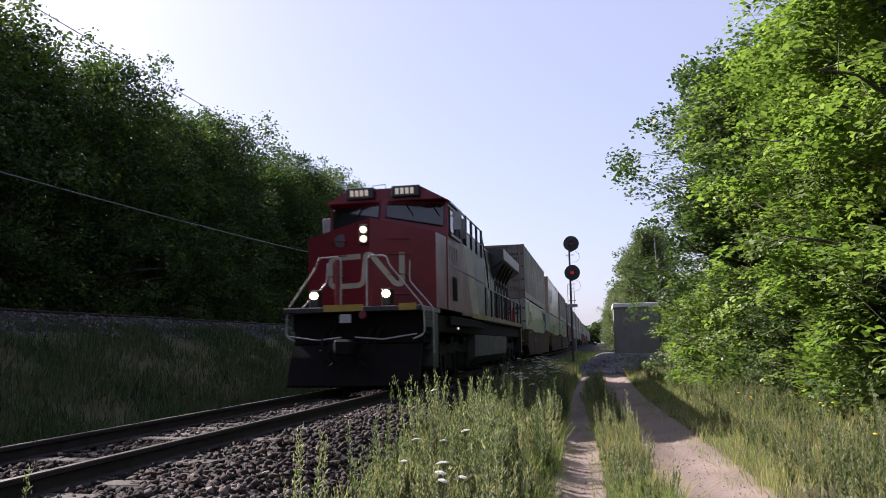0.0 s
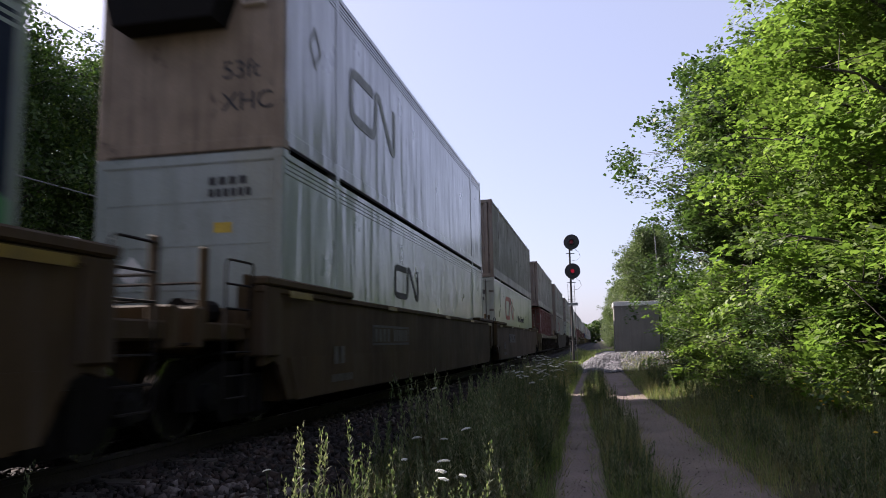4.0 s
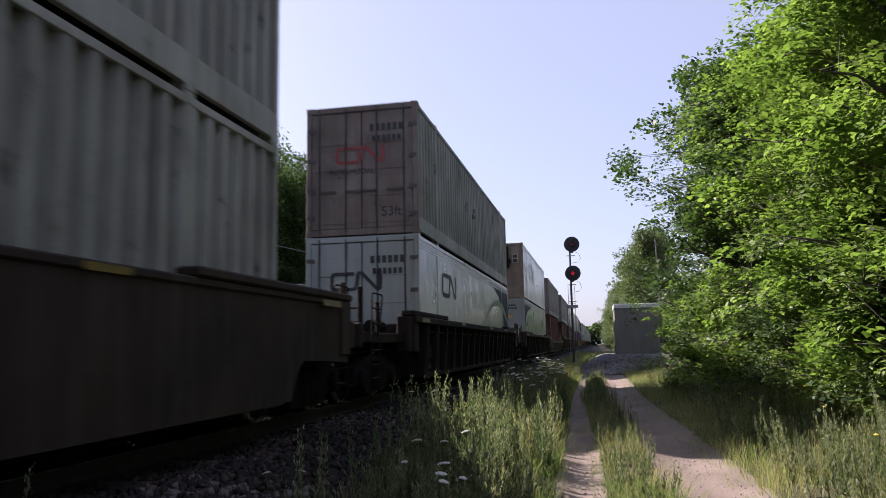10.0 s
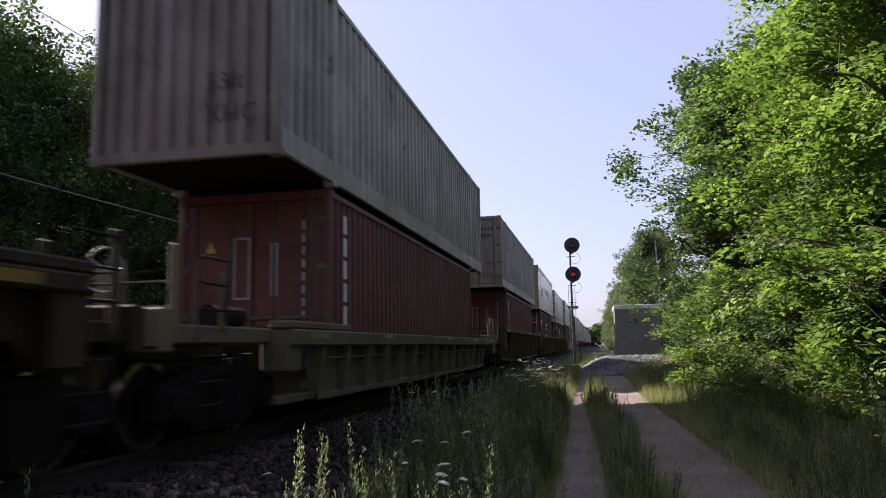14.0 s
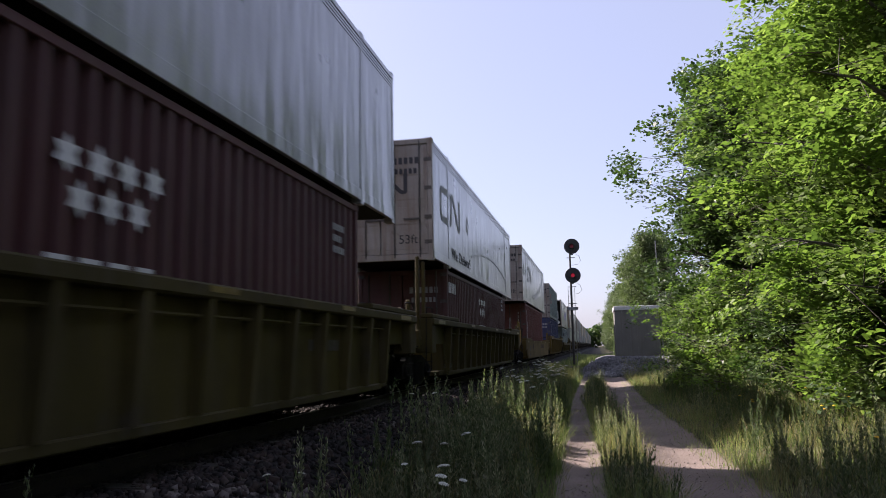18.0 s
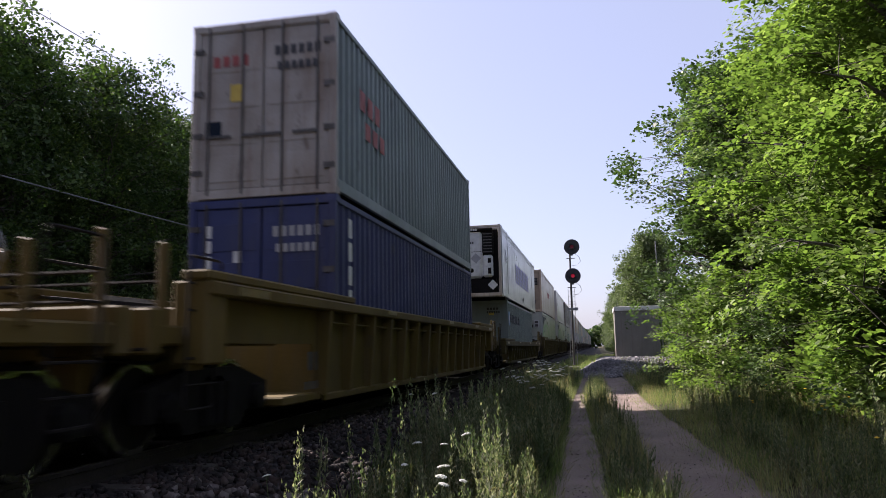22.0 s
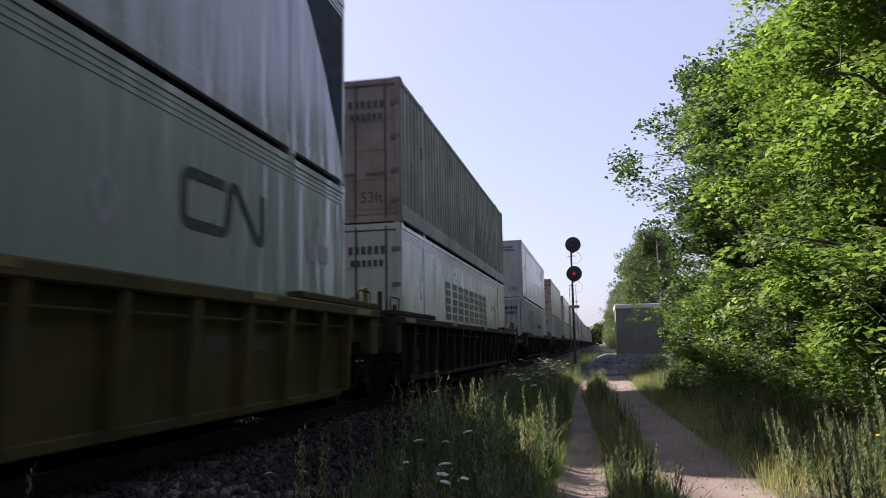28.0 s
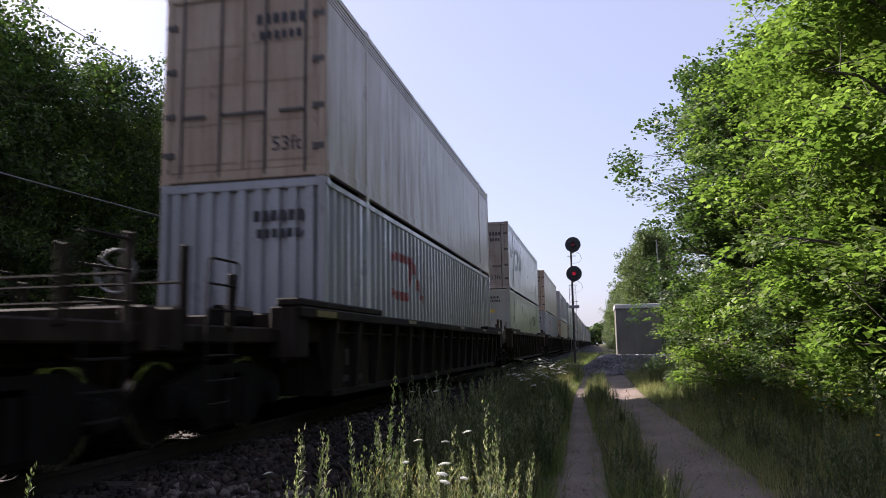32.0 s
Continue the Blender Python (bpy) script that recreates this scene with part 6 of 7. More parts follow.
            part("drip_tray", Geo().prism([(-0.98, 2.04), (-0.86, 1.62), (0.5, 1.62), (0.64, 2.04)], "y", Y - 0.4, Y + 0.02), tray, u, "sooty tray below the unit")
            part("tray_lip", Geo().tube([(-0.98, Y - 0.38, 2.03), (0.64, Y - 0.38, 2.03)], 0.035, 6), tray, u)
            if paint == "cream":
                part("drain_pipe", Geo().tube([(-0.12, Y - 0.02, 1.6), (-0.12, Y - 0.02, 0.25)], 0.018, 6), under_black, u)
            part("control_box", Geo().box(0.72, 1.04, Y - 0.06, Y + 0.02, 1.88, 2.38, 0.02), shell if paint != "cream" else under_black, u)
            part("gauge", Geo().box(0.77, 0.99, Y - 0.066, Y - 0.061, 1.93, 2.1).box(0.77, 0.99, Y - 0.066, Y - 0.061, 2.16, 2.33), ink["black"], u)
            if paint == "cream":
                bars(u, ink["red"], front_put(Y - 0.362), -0.6, 2.42, 0.85, 0.15, 6, "brand_mark")
            if paint == "mint":
                part("orange_stripe", Geo().stroke([(-0.66, 2.3), (0.3, 2.3)], 0.09, front_put(Y - 0.352)), ink["orange"], u)
        if face == "framed":
            # near-black sheet over the end panel stands in for shade behind the unit
            part("recess", Geo().box(-W + 0.12, W - 0.12, Y + 0.012, Y + 0.019, 0.2, h - 0.16), under_black, c, "near-black sheet painting the shade behind the unit")
            u = part("cooling_unit", Geo().box(-0.66, 0.5, Y - 0.3, Y + 0.01, 0.78, 2.72, 0.1).box(0.5, 0.92, Y - 0.24, Y + 0.01, 0.82, 1.75, 0.08), ink["white"], c, "white cooling unit with vents")
            part("seam", Geo().box(-0.64, 0.48, Y - 0.303, Y - 0.3, 1.86, 1.88).box(-0.1, -0.085, Y - 0.303, Y - 0.3, 0.9, 1.86), under_black, u)
            g2 = part("dark_panel", Geo().box(0.5, 0.95, Y - 0.27, Y + 0.01, 1.76, 2.76, 0.05), under_black, u, "black mesh grille")
            for i in range(7):
                part("slat", Geo().box(0.54, 0.91, Y - 0.278, Y - 0.27, 1.84 + i * 0.125, 1.88 + i * 0.125), seal, g2)
            part("visor", Geo().box(-0.66, 0.95, Y - 0.36, Y - 0.2, 2.7, 2.86, 0.04), under_black, u)
            bars(u, ink["white"], front_put(Y - 0.362), -0.45, 2.74, 0.8, 0.08, 8, "brand_mark")
            bars(u, ink["black"], front_put(Y - 0.302), -0.42, 2.2, 0.6, 0.09, 7, "brand_mark")
            part("badge", Geo().box(-0.18, 0.0, Y - 0.305, Y - 0.3, 2.4, 2.55), ink["grey"], u)
            part("control_box", Geo().box(0.72, 0.86, Y - 0.25, Y - 0.23, 0.95, 1.2, 0.01).box(0.72, 0.86, Y - 0.25, Y - 0.23, 1.4, 1.6, 0.01), under_black, u)
            part("port", Geo().lathe("y", (0.06, Y - 0.3, 1.1), [(-0.006, 0.0), (-0.006, 0.09), (0.0, 0.09)], 14), under_black, u)
            part("skirt", Geo().prism([(-1.15, 0.2), (1.15, 0.2), (1.05, 0.74), (-1.05, 0.74)], "y", Y - 0.3, Y - 0.02), under_black, u)
            for x in (-0.36, 0.24):
                part("placard", Geo().prism([(x - 0.22, 1.6), (x, 1.38), (x + 0.22, 1.6), (x, 1.82)], "y", Y - 0.308, Y - 0.301), ink["grey"], u)
            for x in (-0.98, 0.93):
                part("placard", Geo().prism([(x - 0.21, 0.48), (x, 0.27), (x + 0.21, 0.48), (x, 0.69)], "y", Y - 0.41, Y - 0.405), ink["white"], u)
            for x in (-1.0, -0.85):
                part("pipe", Geo().tube([(x, Y - 0.08, 0.75), (x, Y - 0.08, h - 0.2)], 0.03, 6), galvanised, u)
            fr = Geo()
            for x in (-W + 0.06, W - 0.06):
                fr.box(x - 0.05, x + 0.05, Y - 0.4, Y - 0.3, 0.05, h, 0.01).box(x - 0.05, x + 0.05, Y - 0.3, Y, h - 0.1, h, 0.01).box(x - 0.05, x + 0.05, Y - 0.3, Y, 0.03, 0.14, 0.01)
            fr.box(-W + 0.1, W - 0.1, Y - 0.4, Y - 0.32, h - 0.1, h - 0.02, 0.01).box(-W + 0.1, W - 0.1, Y - 0.4, Y - 0.32, 0.03, 0.16, 0.01)
            fr.tube([(-W + 0.1, Y - 0.35, h - 0.1), (-0.8, Y - 0.35, h - 0.7)], 0.03, 6)
            part("guard_frame", fr, box_paints["cream"], u)
    put = side_put(W - 0.010)

    def fold(u, v):
        """A point of paint on the corrugated side."""
        for a, b in zip(cut, cut[1:]):
            if a <= u <= b:
                a, b = a + 0.08, b - 0.08
                n = max(2, int(round((b - a) / (0.27 if not dom else 0.32))))
                q = ((u - a) * n / (b - a)) % 1.0
                dip = 0 if q < 0.26 else (q - 0.26) / 0.16 if q < 0.42 else 1 if q < 0.84 else (1 - q) / 0.16
                return (W - 0.007 - 0.11 * dip, u, v)
        return (W - 0.007, u, v)
    if ends:
        if face == "doors" or (face == "ribs" and paint == "white"):
            tone = ink["grey"] if paint in ("red", "maroon", "blue") else ink["black"]
            if paint == "red":
                part("notice_frame", Geo().stroke([(-0.3, 1.3), (-0.3, 2.2), (-0.06, 2.2), (-0.06, 1.3), (-0.3, 1.3)], 0.035, fp), ink["grey"], c, "pale outlined notice")
                part("notice_frame", Geo().stroke([(0.3, 1.32), (0.3, 2.1), (0.38, 2.1), (0.38, 1.32)], 0.03, fp), ink["grey"], c, "pale outlined notice")
                part("warning_tag", Geo().add([fp(a, b, t) for t in (0, 0.003) for a, b in ((-0.78, 2.0), (-0.6, 2.0), (-0.69, 2.18))], [(0, 1, 2), (3, 4, 5)]), ink["yellow"], c, "yellow triangle tag")
                for i in range(9):
                    bars(c, ink["grey"], fp, 0.78, 2.3 - 0.19 * i, 0.07, 0.12, 1, "upright_mark")
            else:
                bars(c, tone, fp, 0.2, h - 0.62, 0.8, 0.16, 6)
                bars(c, tone, fp, 0.25, h - 0.86, 0.7, 0.13, 6)
        if dom and face == "doors":
            write(c, "53ft", 0.3, ink["black"], 0.45, 0.42, "front", Y + 0.012)
    for mk in marks:
        k, colour = mk[0], ink[mk[1]]
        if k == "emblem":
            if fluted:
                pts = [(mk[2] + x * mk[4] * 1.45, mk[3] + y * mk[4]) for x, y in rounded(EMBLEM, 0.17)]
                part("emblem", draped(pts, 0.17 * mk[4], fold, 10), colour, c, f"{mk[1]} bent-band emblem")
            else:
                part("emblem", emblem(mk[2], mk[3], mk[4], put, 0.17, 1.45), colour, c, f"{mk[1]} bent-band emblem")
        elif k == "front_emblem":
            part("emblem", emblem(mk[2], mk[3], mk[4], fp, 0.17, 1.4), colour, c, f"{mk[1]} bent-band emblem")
        elif k == "front_words":
            write(c, mk[5], mk[4], colour, mk[2], mk[3], "front", Y + 0.012)
        elif k == "front_bars":
            bars(c, colour, fp, *mk[2:7])
        elif k == "front_stack":
            for i in range(mk[5]):
                bars(c, colour, fp, mk[2], mk[3] - i * mk[4] * 1.25, mk[4] * 0.75, mk[4], 1, "upright_mark")
        elif k == "words":
            write(c, mk[5], mk[4], colour, mk[2], mk[3], "side", W - 0.006, wide=1.4)
        elif k == "bars":
            if fluted and dom:
                worn = Geo()
                for row in (0, 1):
                    for i in range(mk[6]):
                        if RND.random() < 0.75:
                            u, v = mk[2] + mk[4] * i / mk[6], mk[3] + (0.35 - 0.75 * row) * mk[5] + RND.uniform(-0.03, 0.03)
                            g2 = draped([(u, v), (u + mk[4] / mk[6] * RND.uniform(0.25, 0.5), v)], mk[5] * RND.uniform(0.35, 0.6), fold, 1)
                            worn.add(g2.v, g2.f)
                tagged(part("side_mark", worn, colour, c), kind="stuff")
            else:
                bars(c, colour, put, mk[2], mk[3], mk[4], mk[5], mk[6], "side_mark")
        elif k == "stack":
            for i in range(mk[5]):
                bars(c, colour, put, mk[2], mk[3] - i * mk[4] * 1.25, mk[4] * 0.8, mk[4], 1, "upright_mark")
        elif k == "diamond":
            part("diamond_mark", Geo().stroke([(mk[2] - mk[4], mk[3]), (mk[2], mk[3] + mk[4] * 1.3), (mk[2] + mk[4], mk[3]), (mk[2], mk[3] - mk[4] * 1.3), (mk[2] - mk[4], mk[3])], 0.06, put), colour, c)
        elif k == "swoosh":
            u0, u1, v0, v1 = mk[2:6]
            band = [(u0 + (u1 - u0) * t, v0 + (v1 - v0) * (t ** 1.7)) for t in [i / 14 for i in range(15)]]
            part("swoosh", Geo().stroke(band, mk[6], put), colour, c, f"{mk[1]} curved stripe")
        elif k == "arch":
            u0, u1, v0, v1 = mk[2:6]
            band = [(u0 + (u1 - u0) * t, v0 + (v1 - v0) * math.sin(math.pi * t) ** 0.8) for t in [i / 28 for i in range(29)]]
            part("arched_stripe", Geo().stroke(band, mk[6], put), colour, c, f"{mk[1]} arched stripe")
        elif k == "blocks":
            for i in range(5):
                bars(c, colour, put, mk[2], mk[3] + i * mk[5] / 5, mk[4], mk[5] / 5 * 0.78, mk[6], "block_mark")
        elif k == "corner":
            part("corner_panel", Geo().add([put(a, b, t) for t in (0.0, 0.003) for a, b in mk[2]], [tuple(range(len(mk[2]))), tuple(range(len(mk[2]), 2 * len(mk[2])))]), colour, c, "dark curved corner panel")
        elif k == "panel":
            part("mark_panel", Geo().stroke([(mk[2], mk[3] + mk[5] / 2), (mk[2] + mk[4], mk[3] + mk[5] / 2)], mk[5], put), colour, c, "sky-blue square with a white star")
            st = [(mk[2] + mk[4] / 2 + (0.26 if j % 2 == 0 else 0.08) * math.sin(j * math.pi / 7), mk[3] + mk[5] / 2 + (0.3 if j % 2 == 0 else 0.1) * math.cos(j * math.pi / 7)) for j in range(14)]
            part("star", Geo().add([put(a, b, t) for t in (0.006, 0.009) for a, b in st], [tuple(range(14)), tuple(range(14, 28))]), ink["white"], c)
        elif k == "stars":
            for i in range(7):
                u, v = (mk[2] + i * 0.365, mk[3]) if i < 4 else (mk[2] + 0.16 + (i - 4) * 0.36, mk[3] - 0.32)
                st = [(u + (0.15 if j % 2 == 0 else 0.085) * math.sin(j * math.pi / 6), v + (0.15 if j % 2 == 0 else 0.085) * math.cos(j * math.pi / 6)) for j in range(12)]
                part("star", Geo().add([put(a, b, t) for t in (0.0, 0.003) for a, b in st], [tuple(range(12)), tuple(range(12, 24))]), colour, c)
        elif k == "band":
            part("curved_band", Geo().add([put(a, b, t) for t in (0.004, 0.007) for a, b in mk[2]], [tuple(range(len(mk[2]))), tuple(range(len(mk[2]), 2 * len(mk[2])))]), colour, c, f"{mk[1]} arched band")
    return c


BIG, ISO = 16.154, 12.192
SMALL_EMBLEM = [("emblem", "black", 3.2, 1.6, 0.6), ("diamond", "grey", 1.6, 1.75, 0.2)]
SWOOSH_REAR = [("corner", "navy", [(2.2, 2.8), (3.5, 2.7), (5.1, 2.4), (6.3, 1.8), (6.56, 1.4), (6.6, 1.1), (6.6, 0.3), (8.0, 0.3), (8.0, 2.8)]),
               ("band", "green", [(1.0, 1.15), (2.1, 1.68), (3.7, 2.12), (5.2, 2.26), (6.4, 2.09), (7.2, 1.84), (8.0, 1.5), (8.0, 1.22), (7.2, 1.58), (6.4, 1.83), (5.2, 2.04), (3.7, 1.99), (2.1, 1.6), (1.05, 1.1)])]
SWOOSH_FRONT = [("corner", "navy", [(-7.95, 1.5), (-7.95, 2.8), (-3.6, 2.8), (-4.8, 2.5), (-6.2, 2.35), (-7.3, 2.0)]), ("arch", "green", -8.3, -0.6, 1.05, 2.1, 0.15)]
GLASSY = [("emblem", "grey", -5.6, 1.1, 1.0), ("diamond", "grey", -7.0, 1.7, 0.2)]
DELIVER = [("emblem", "red", -4.6, 1.47, 1.06), ("words", "black", 0.27, 1.52, 0.42, "We Deliver!")]

# centre along the train, well paint, smooth well, half length, upper (paint, fluted, face, length, marks), lower likewise
CARS = [
    (48.0, "tan", True, 9.0, ("grey", True, "doors", BIG, [("front_emblem", "red", -0.55, 2.3, 0.36), ("front_words", "black", -0.75, 2.0, 0.2, "INTERMODAL"), ("bars", "red", 1.0, 1.9, 2.0, 0.4, 5)]), ("mint", False, "doors", BIG, [("emblem", "black", -5.66, 1.75, 0.62)] + SWOOSH_REAR)),
    (68.3, "tan", True, 9.0, ("white", False, "reefer", BIG, GLASSY + [("front_words", "black", 0.45, 0.95, 0.33, "53ft"), ("front_words", "black", 0.45, 0.53, 0.33, "XHC")]), ("mint", False, "plain", BIG, [("emblem", "black", -3.0, 1.4, 0.7)])),
    (87.3, "tan", True, 9.0, ("grey", True, "ribs", BIG, [("bars", "black", 0.5, 1.4, 2.6, 0.2, 9)]), ("mint", False, "doors", BIG, DELIVER)),
    (109.0, "khaki", False, 9.3, ("grey", True, "ribs", BIG, [("front_words", "black", -0.2, 2.35, 0.33, "53ft"), ("front_words", "black", -0.2, 1.93, 0.33, "XHC"), ("bars", "black", 2.0, 1.6, 2.0, 0.25, 7)]), ("red", True, "doors", ISO, [("stack", "white", -5.5, 2.2, 0.26, 6)])),
    (130.0, "umber", True, 9.0, ("grey", True, "ribs", BIG, [("front_words", "black", -0.05, 2.2, 0.33, "53ft"), ("front_words", "black", -0.05, 1.8, 0.33, "XHC"), ("bars", "red", -3.0, 1.9, 3.0, 0.3, 7), ("bars", "black", 1.0, 1.2, 2.0, 0.2, 7)]), ("grey", True, "ribs", BIG, [("emblem", "red", -4.05, 1.5, 0.92)])),
    (153.35, "brown", False, 9.6, ("grey", True, "doors", BIG, [("front_emblem", "red", -0.62, 1.62, 0.43), ("front_words", "black", -0.75, 1.4, 0.17, "INTERMODAL"), ("bars", "black", -2.0, 1.75, 2.0, 0.3, 5), ("bars", "red", 0.4, 1.85, 0.6, 0.35, 2), ("bars", "black", 2.4, 1.5, 2.4, 0.22, 8)]), ("mint", False, "doors", BIG, [("front_emblem", "black", -0.75, 1.75, 0.45), ("emblem", "black", -5.66, 1.73, 0.66)] + SWOOSH_REAR)),
    (177.1, "olive", False, 9.6, ("white", False, "reefer", BIG, [("emblem", "grey", -4.6, 1.2, 1.1), ("diamond", "grey", -7.1, 1.8, 0.2)]), ("mint", False, "plain", BIG, SWOOSH_FRONT + [("front_emblem", "black", -0.88, 2.2, 0.16), ("emblem", "black", 4.0, 1.68, 0.5)])),
    (198.15, "khaki", False, 9.6, ("grey", True, "ribs", BIG, [("front_words", "black", 0.3, 0.88, 0.33, "53ft"), ("front_words", "black", 0.3, 0.46, 0.33, "XHC"), ("bars", "black", 1.0, 1.5, 2.2, 0.25, 7)]), ("red", True, "doors", ISO, [("stack", "white", -5.5, 2.3, 0.28, 7)])),
    (219.75, "yellow", False, 9.3, ("grey", True, "doors", BIG, []), ("red", True, "doors", ISO, [("stack", "white", -5.5, 2.2, 0.26, 6)])),
    (239.25, "yellow", False, 9.0, ("white", False, "reefer", BIG, [("front_words", "black", 0.5, 0.6, 0.3, "53ft"), ("emblem", "red", -5.4, 1.0, 0.6), ("bars", "grey", -1.5, 1.5, 3.5, 0.25, 9)]), ("maroon", True, "doors", ISO, [("bars", "white", -5.9, 1.98, 1.05, 0.28, 5), ("stars", "white", -0.65, 2.02), ("bars", "white", -0.82, 1.02, 1.4, 0.24, 4), ("bars", "grey", 4.95, 2.32, 0.5, 0.1, 5), ("bars", "grey", 4.95, 2.15, 0.4, 0.1, 4), ("bars", "grey", 4.95, 1.98, 0.5, 0.1, 5)])),
    (258.8, "yellow", False, 9.3, ("white", False, "doors", BIG, [("front_emblem", "black", -0.8, 1.6, 0.55), ("emblem", "grey", -7.2, 1.1, 1.0), ("words", "black", -5.76, 0.3, 0.42, "We Deliver!"), ("diamond", "grey", -3.2, 1.58, 0.18), ("arch", "grey", -2.6, 6.0, 0.7, 1.1, 0.05)]), ("maroon", True, "doors", ISO, [("bars", "white", -5.9, 1.98, 1.05, 0.28, 5), ("stars", "white", -0.65, 2.02), ("bars", "white", -0.82, 1.02, 1.4, 0.24, 4), ("bars", "grey", 4.95, 2.32, 0.5, 0.1, 5), ("bars", "grey", 4.95, 2.15, 0.4, 0.1, 4), ("bars", "grey", 4.95, 1.98, 0.5, 0.1, 5)])),
    (280.5, "gold", True, 9.3, ("white", False, "doors", BIG, [("front_emblem", "black", -0.85, 1.7, 0.5), ("diamond", "grey", -7.2, 1.8, 0.25), ("emblem", "grey", -5.2, 1.3, 0.9), ("swoosh", "grey", -2.0, 7.0, 0.6, 2.4, 0.12)]), ("red", True, "doors", ISO, [("stack", "white", -5.5, 2.3, 0.26, 6)])),
    (302.4, "gold", False, 9.7, ("teal", True, "doors", ISO, [("front_bars", "red", -0.85, 2.16, 0.65, 0.18, 4), ("front_bars", "yellow", -0.55, 1.58, 0.33, 0.28, 1), ("front_bars", "navy", -0.97, 1.0, 0.4, 0.27, 1), ("bars", "red", -4.9, 1.7, 1.3, 0.35, 3), ("bars", "red", -4.6, 1.25, 1.3, 0.3, 3)]), ("blue", True, "doors", ISO, [("front_stack", "white", -0.92, 2.3, 0.19, 6), ("front_bars", "white", -0.45, 1.9, 0.2, 0.18, 1), ("stack", "white", -5.5, 2.3, 0.3, 6)])),
    (324.05, "yellow", False, 9.6, ("white", False, "framed", BIG, [("diamond", "grey", -6.8, 1.8, 0.2), ("blocks", "violet", -2.9, 1.0, 6.8, 0.95, 8), ("diamond", "black", 0.3, 0.32, 0.13), ("diamond", "black", 0.62, 0.32, 0.13)]), ("teal", True, "plain", ISO, [("bars", "navy", -5.05, 1.6, 4.0, 0.4, 9), ("panel", "sky", -5.78, 1.5, 0.57, 0.6)])),
    (346.05, "yellow", False, 9.6, ("cream", False, "reefer", BIG, [("front_words", "black", 0.5, 0.55, 0.42, "53'"), ("diamond", "grey", -7.0, 1.8, 0.2), ("bars", "red", -1.5, 1.4, 2.5, 0.4, 6)]), ("mint", False, "reefer", BIG, SWOOSH_FRONT)),
    (366.35, "yellow", False, 9.3, ("white", False, "plain", BIG, [("corner", "navy", [(6.0, 2.76), (8.0, 2.76), (8.0, 0.4), (7.3, 1.5), (6.7, 2.2)])]), ("mint", False, "plain", BIG, SWOOSH_FRONT + [("diamond", "grey", 2.54, 1.75, 0.16), ("emblem", "black", 3.58, 1.66, 0.64), ("bars", "grey", 6.6, 1.7, 0.9, 0.25, 2)])),
    (385.8, "olive", False, 9.3, ("grey", True, "doors", BIG, [("front_emblem", "red", -0.95, 1.6, 0.4), ("bars", "black", 0.0, 1.2, 3.5, 0.5, 11)]), ("mint", False, "doors", BIG, [("blocks", "teal", -3.8, 1.2, 7.1, 1.0, 8), ("diamond", "grey", 5.2, 1.7, 0.25)])),
    (409.85, "brown", False, 9.6, ("white", False, "plain", BIG, [("front_words", "black", 0.55, 0.35, 0.3, "53ft"), ("front_emblem", "black", -0.9, 2.35, 0.18), ("emblem", "grey", 4.1, 1.9, 0.62), ("swoosh", "green", -0.8, 3.6, 1.24, 1.06, 0.07)]), ("white", True, "ribs", BIG, [("emblem", "red", -4.6, 1.5, 1.0), ("words", "black", 0.5, 1.55, 0.42, "We Deliver!")])),
    (433.7, "brown", False, 9.6, ("cream", False, "doors", BIG, []), ("white", True, "ribs", BIG, [("emblem", "red", -4.7, 1.42, 0.98)])),
]


def join_parts(ob):
    """For cars that stay far off: the pieces of one paint become one part."""
    bpy.context.view_layer.update()
    by = {}
    back = ob.matrix_world.inverted()
    for o in list(ob.children_recursive):
        v = [back @ o.matrix_world @ w.co for w in o.data.vertices]
        by.setdefault(o.data.materials[0], Geo()).add(v, [tuple(q.vertices) for q in o.data.polygons])
    for o in list(ob.children_recursive):
        bpy.data.objects.remove(o)
    for m, geo in by.items():
        part("running_gear" if m in (under_black, wheel_steel, tread_steel) else "fitting" if m in (galvanised, seal) else "marks" if m in list(ink.values()) + [mark_white, reflector] else "body", geo, m, ob)


SPEED = 13.0
NOSE = 16.1
TIMES = [0, 4, 8, 12, 16, 20, 24, 28, 32]
MOVERS = [(locomotive(NOSE), NOSE, 0.0)]
# how high the side chords of the cars stand
TOPS = [1.58, 1.58, 1.58, 1.33, 1.57, 1.51, 1.46, 1.15, 1.57, 1.54, 1.56, 1.22, 1.58, 1.16, 1.48, 1.51, 1.47, 1.42, 1.42]
# where the side chords of some cars stop, front and rear
ENDS = {2: (8.85, 9.9), 4: (8.85, 10.2), 5: (9.3, 9.4), 6: (9.95, 9.45), 7: (8.1, 9.45), 12: (10.2, 8.7), 13: (9.45, 8.0), 14: (9.6, 9.45), 16: (9.15, 10.35), 17: (8.6, 9.45)}


def joint(i):
    """Where car i is coupled to the next."""
    if i < 0:
        return 36.1
    if i + 1 >= len(CARS):
        return CARS[i][0] + 11
    if i in ENDS and ENDS[i][1] > 9.8:
        return CARS[i][0] + ENDS[i][1] + 0.85
    return (CARS[i][0] + CARS[i + 1][0]) / 2


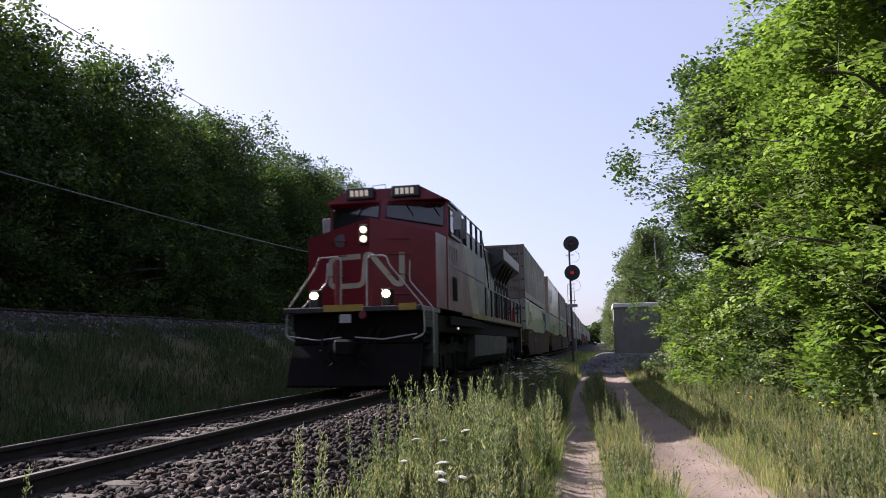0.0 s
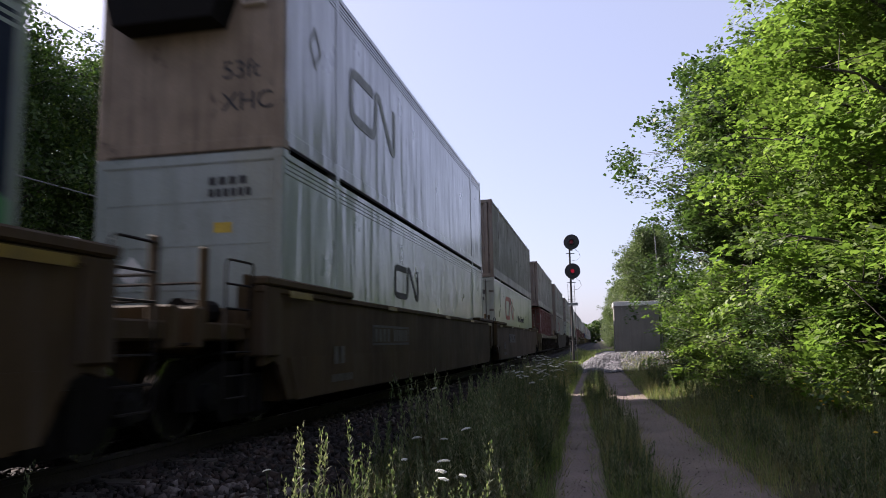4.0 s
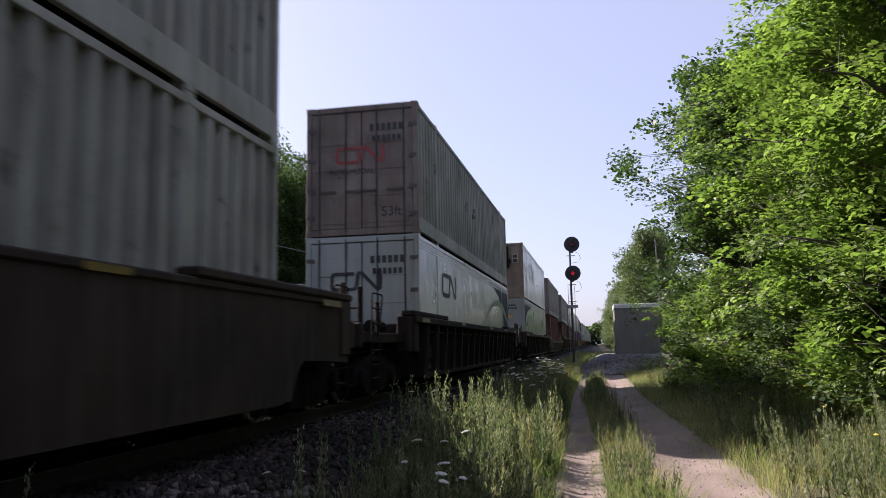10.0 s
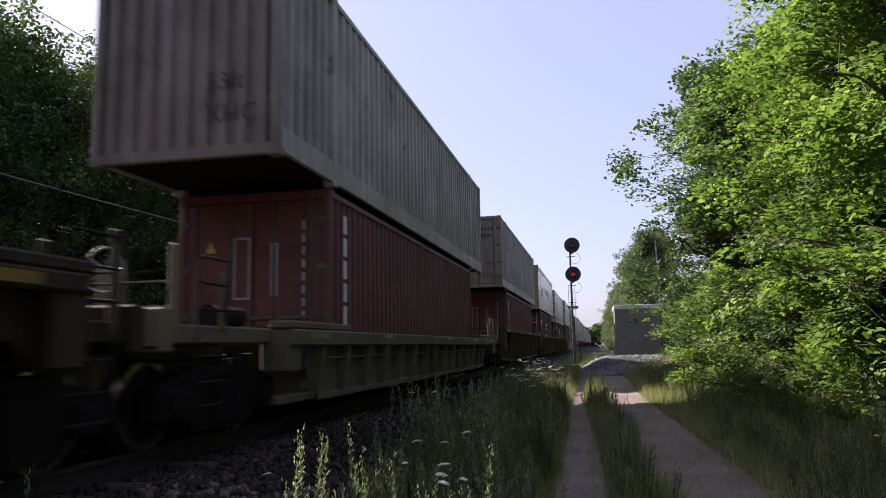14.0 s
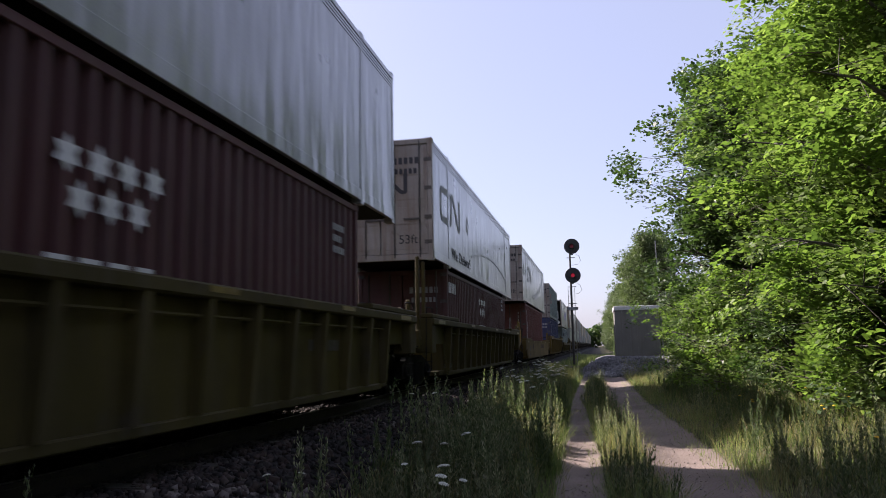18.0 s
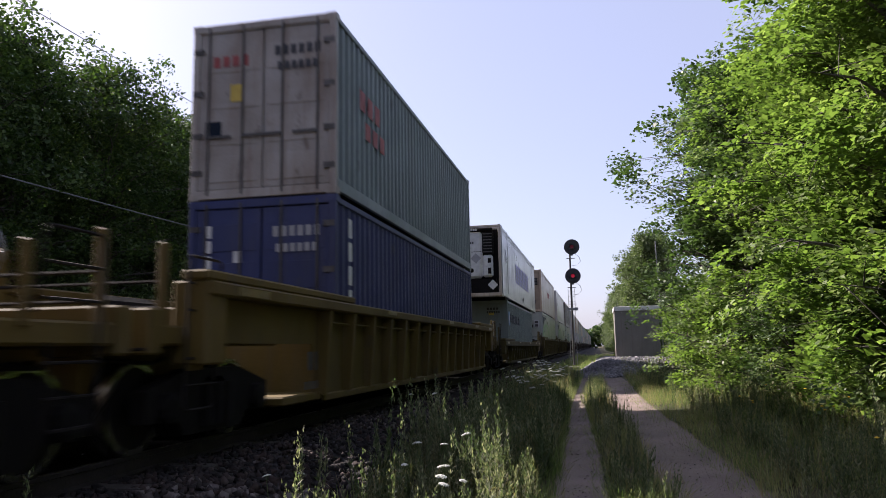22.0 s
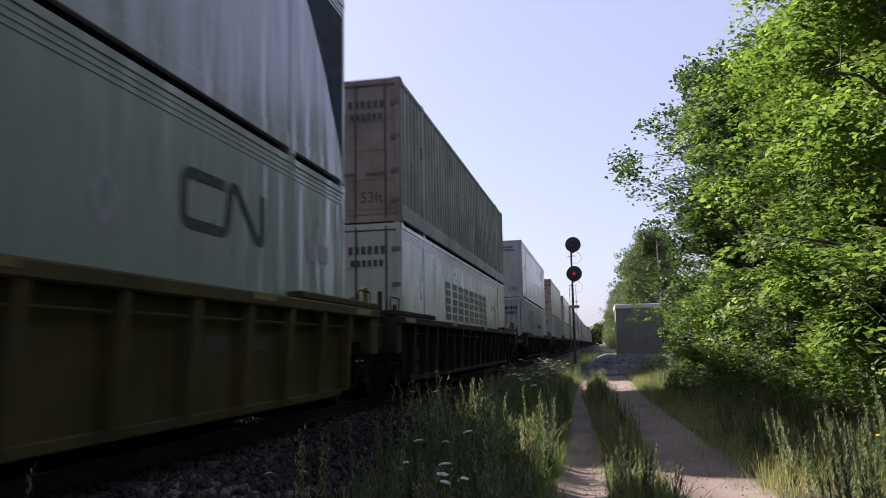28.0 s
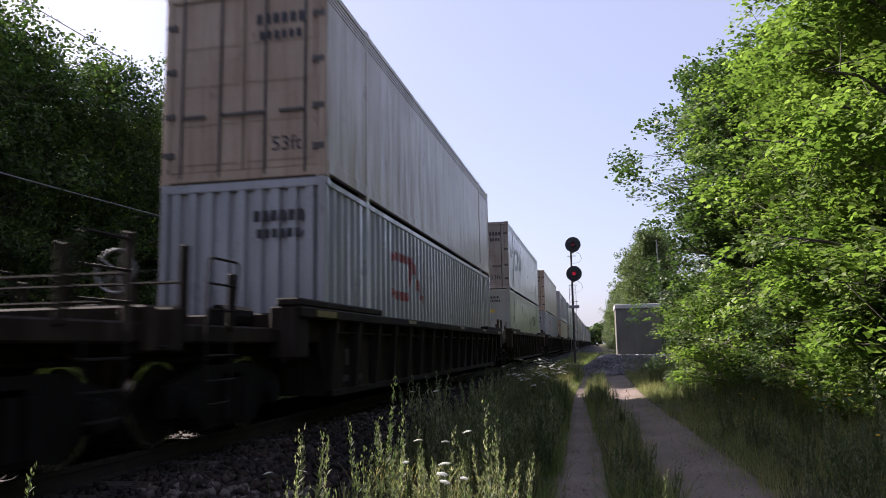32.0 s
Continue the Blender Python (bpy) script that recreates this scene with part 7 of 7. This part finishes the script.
for i, (s, paint, plain, half, up, low) in enumerate(CARS):
    gap = CARS[i + 1][0] - s if i + 1 < len(CARS) else 22
    squat = i in (10, 13)
    deck = 0.37 + (2.975 if low[3] > 13 else 2.591 if squat else 2.896)
    MOVERS.append((well_car(s, paint, plain, half, gap > 19.9, i, ENDS.get(i), (s - joint(i - 1), joint(i) - s), low[3] < 13, TOPS[i]), s, 0.0))
    MOVERS.append((container(s, 0.37, low[3], *low[:3], low[4], True, squat), s, 0.37))
    MOVERS.append((container(s, deck, up[3], *up[:3], up[4]), s, deck))

# the cars behind, which stay far off: a few kinds, repeated
near_wheels = len(WHEELS)
FAR_AT = 455.9
far_wells = [well_car(FAR_AT, p, False, 9.6, True, 0, None, (11.1, 11.1)) for p in ("olive", "brown")]
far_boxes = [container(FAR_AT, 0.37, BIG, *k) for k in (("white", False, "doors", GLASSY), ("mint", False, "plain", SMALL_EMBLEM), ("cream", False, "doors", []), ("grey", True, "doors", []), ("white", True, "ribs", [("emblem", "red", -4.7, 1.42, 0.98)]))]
del WHEELS[near_wheels:]
for ob in far_wells + far_boxes:
    join_parts(ob)
used = set()
for i in range(16):
    s = FAR_AT + 22.2 * i
    for ob, z in ((far_wells[i % 2], 0.0), (far_boxes[(i * 3 + 1) % 5], 0.37), (far_boxes[(i * 2) % 5], 3.345)):
        if ob in used:
            ob = copy_thing(ob, pose(TX, s, z))
        else:
            used.add(ob)
            ob.matrix_basis = pose(TX, s, z)
        MOVERS.append((ob, s, z))


def motions():
    """The train rolls past at a steady pace; each wheelset turns while it is near."""
    for ob, s, z in MOVERS:
        walk(ob, [(t, pose(TX, s - SPEED * t, z)) for t in TIMES])
    for ob, at, rad, s in WHEELS:
        a, b = max(0.0, (s - 40) / SPEED), min(32.0, (s + 4) / SPEED)
        if a >= 32 or b <= a:
            walk(ob, [(0, Matrix.Translation(at)), (32, Matrix.Translation(at))])
            continue
        step = 1 / 30
        n = int((b - a) / step)
        rows = [(a + i * step, Matrix.Translation(at) @ Matrix.Rotation(SPEED / rad * i * step, 4, "X")) for i in range(n + 1)]
        if a > 0:
            rows.insert(0, (0, rows[0][1]))
        if rows[-1][0] < 31.95:
            rows.append((32, rows[-1][1]))
        walk(ob, rows)


motions()
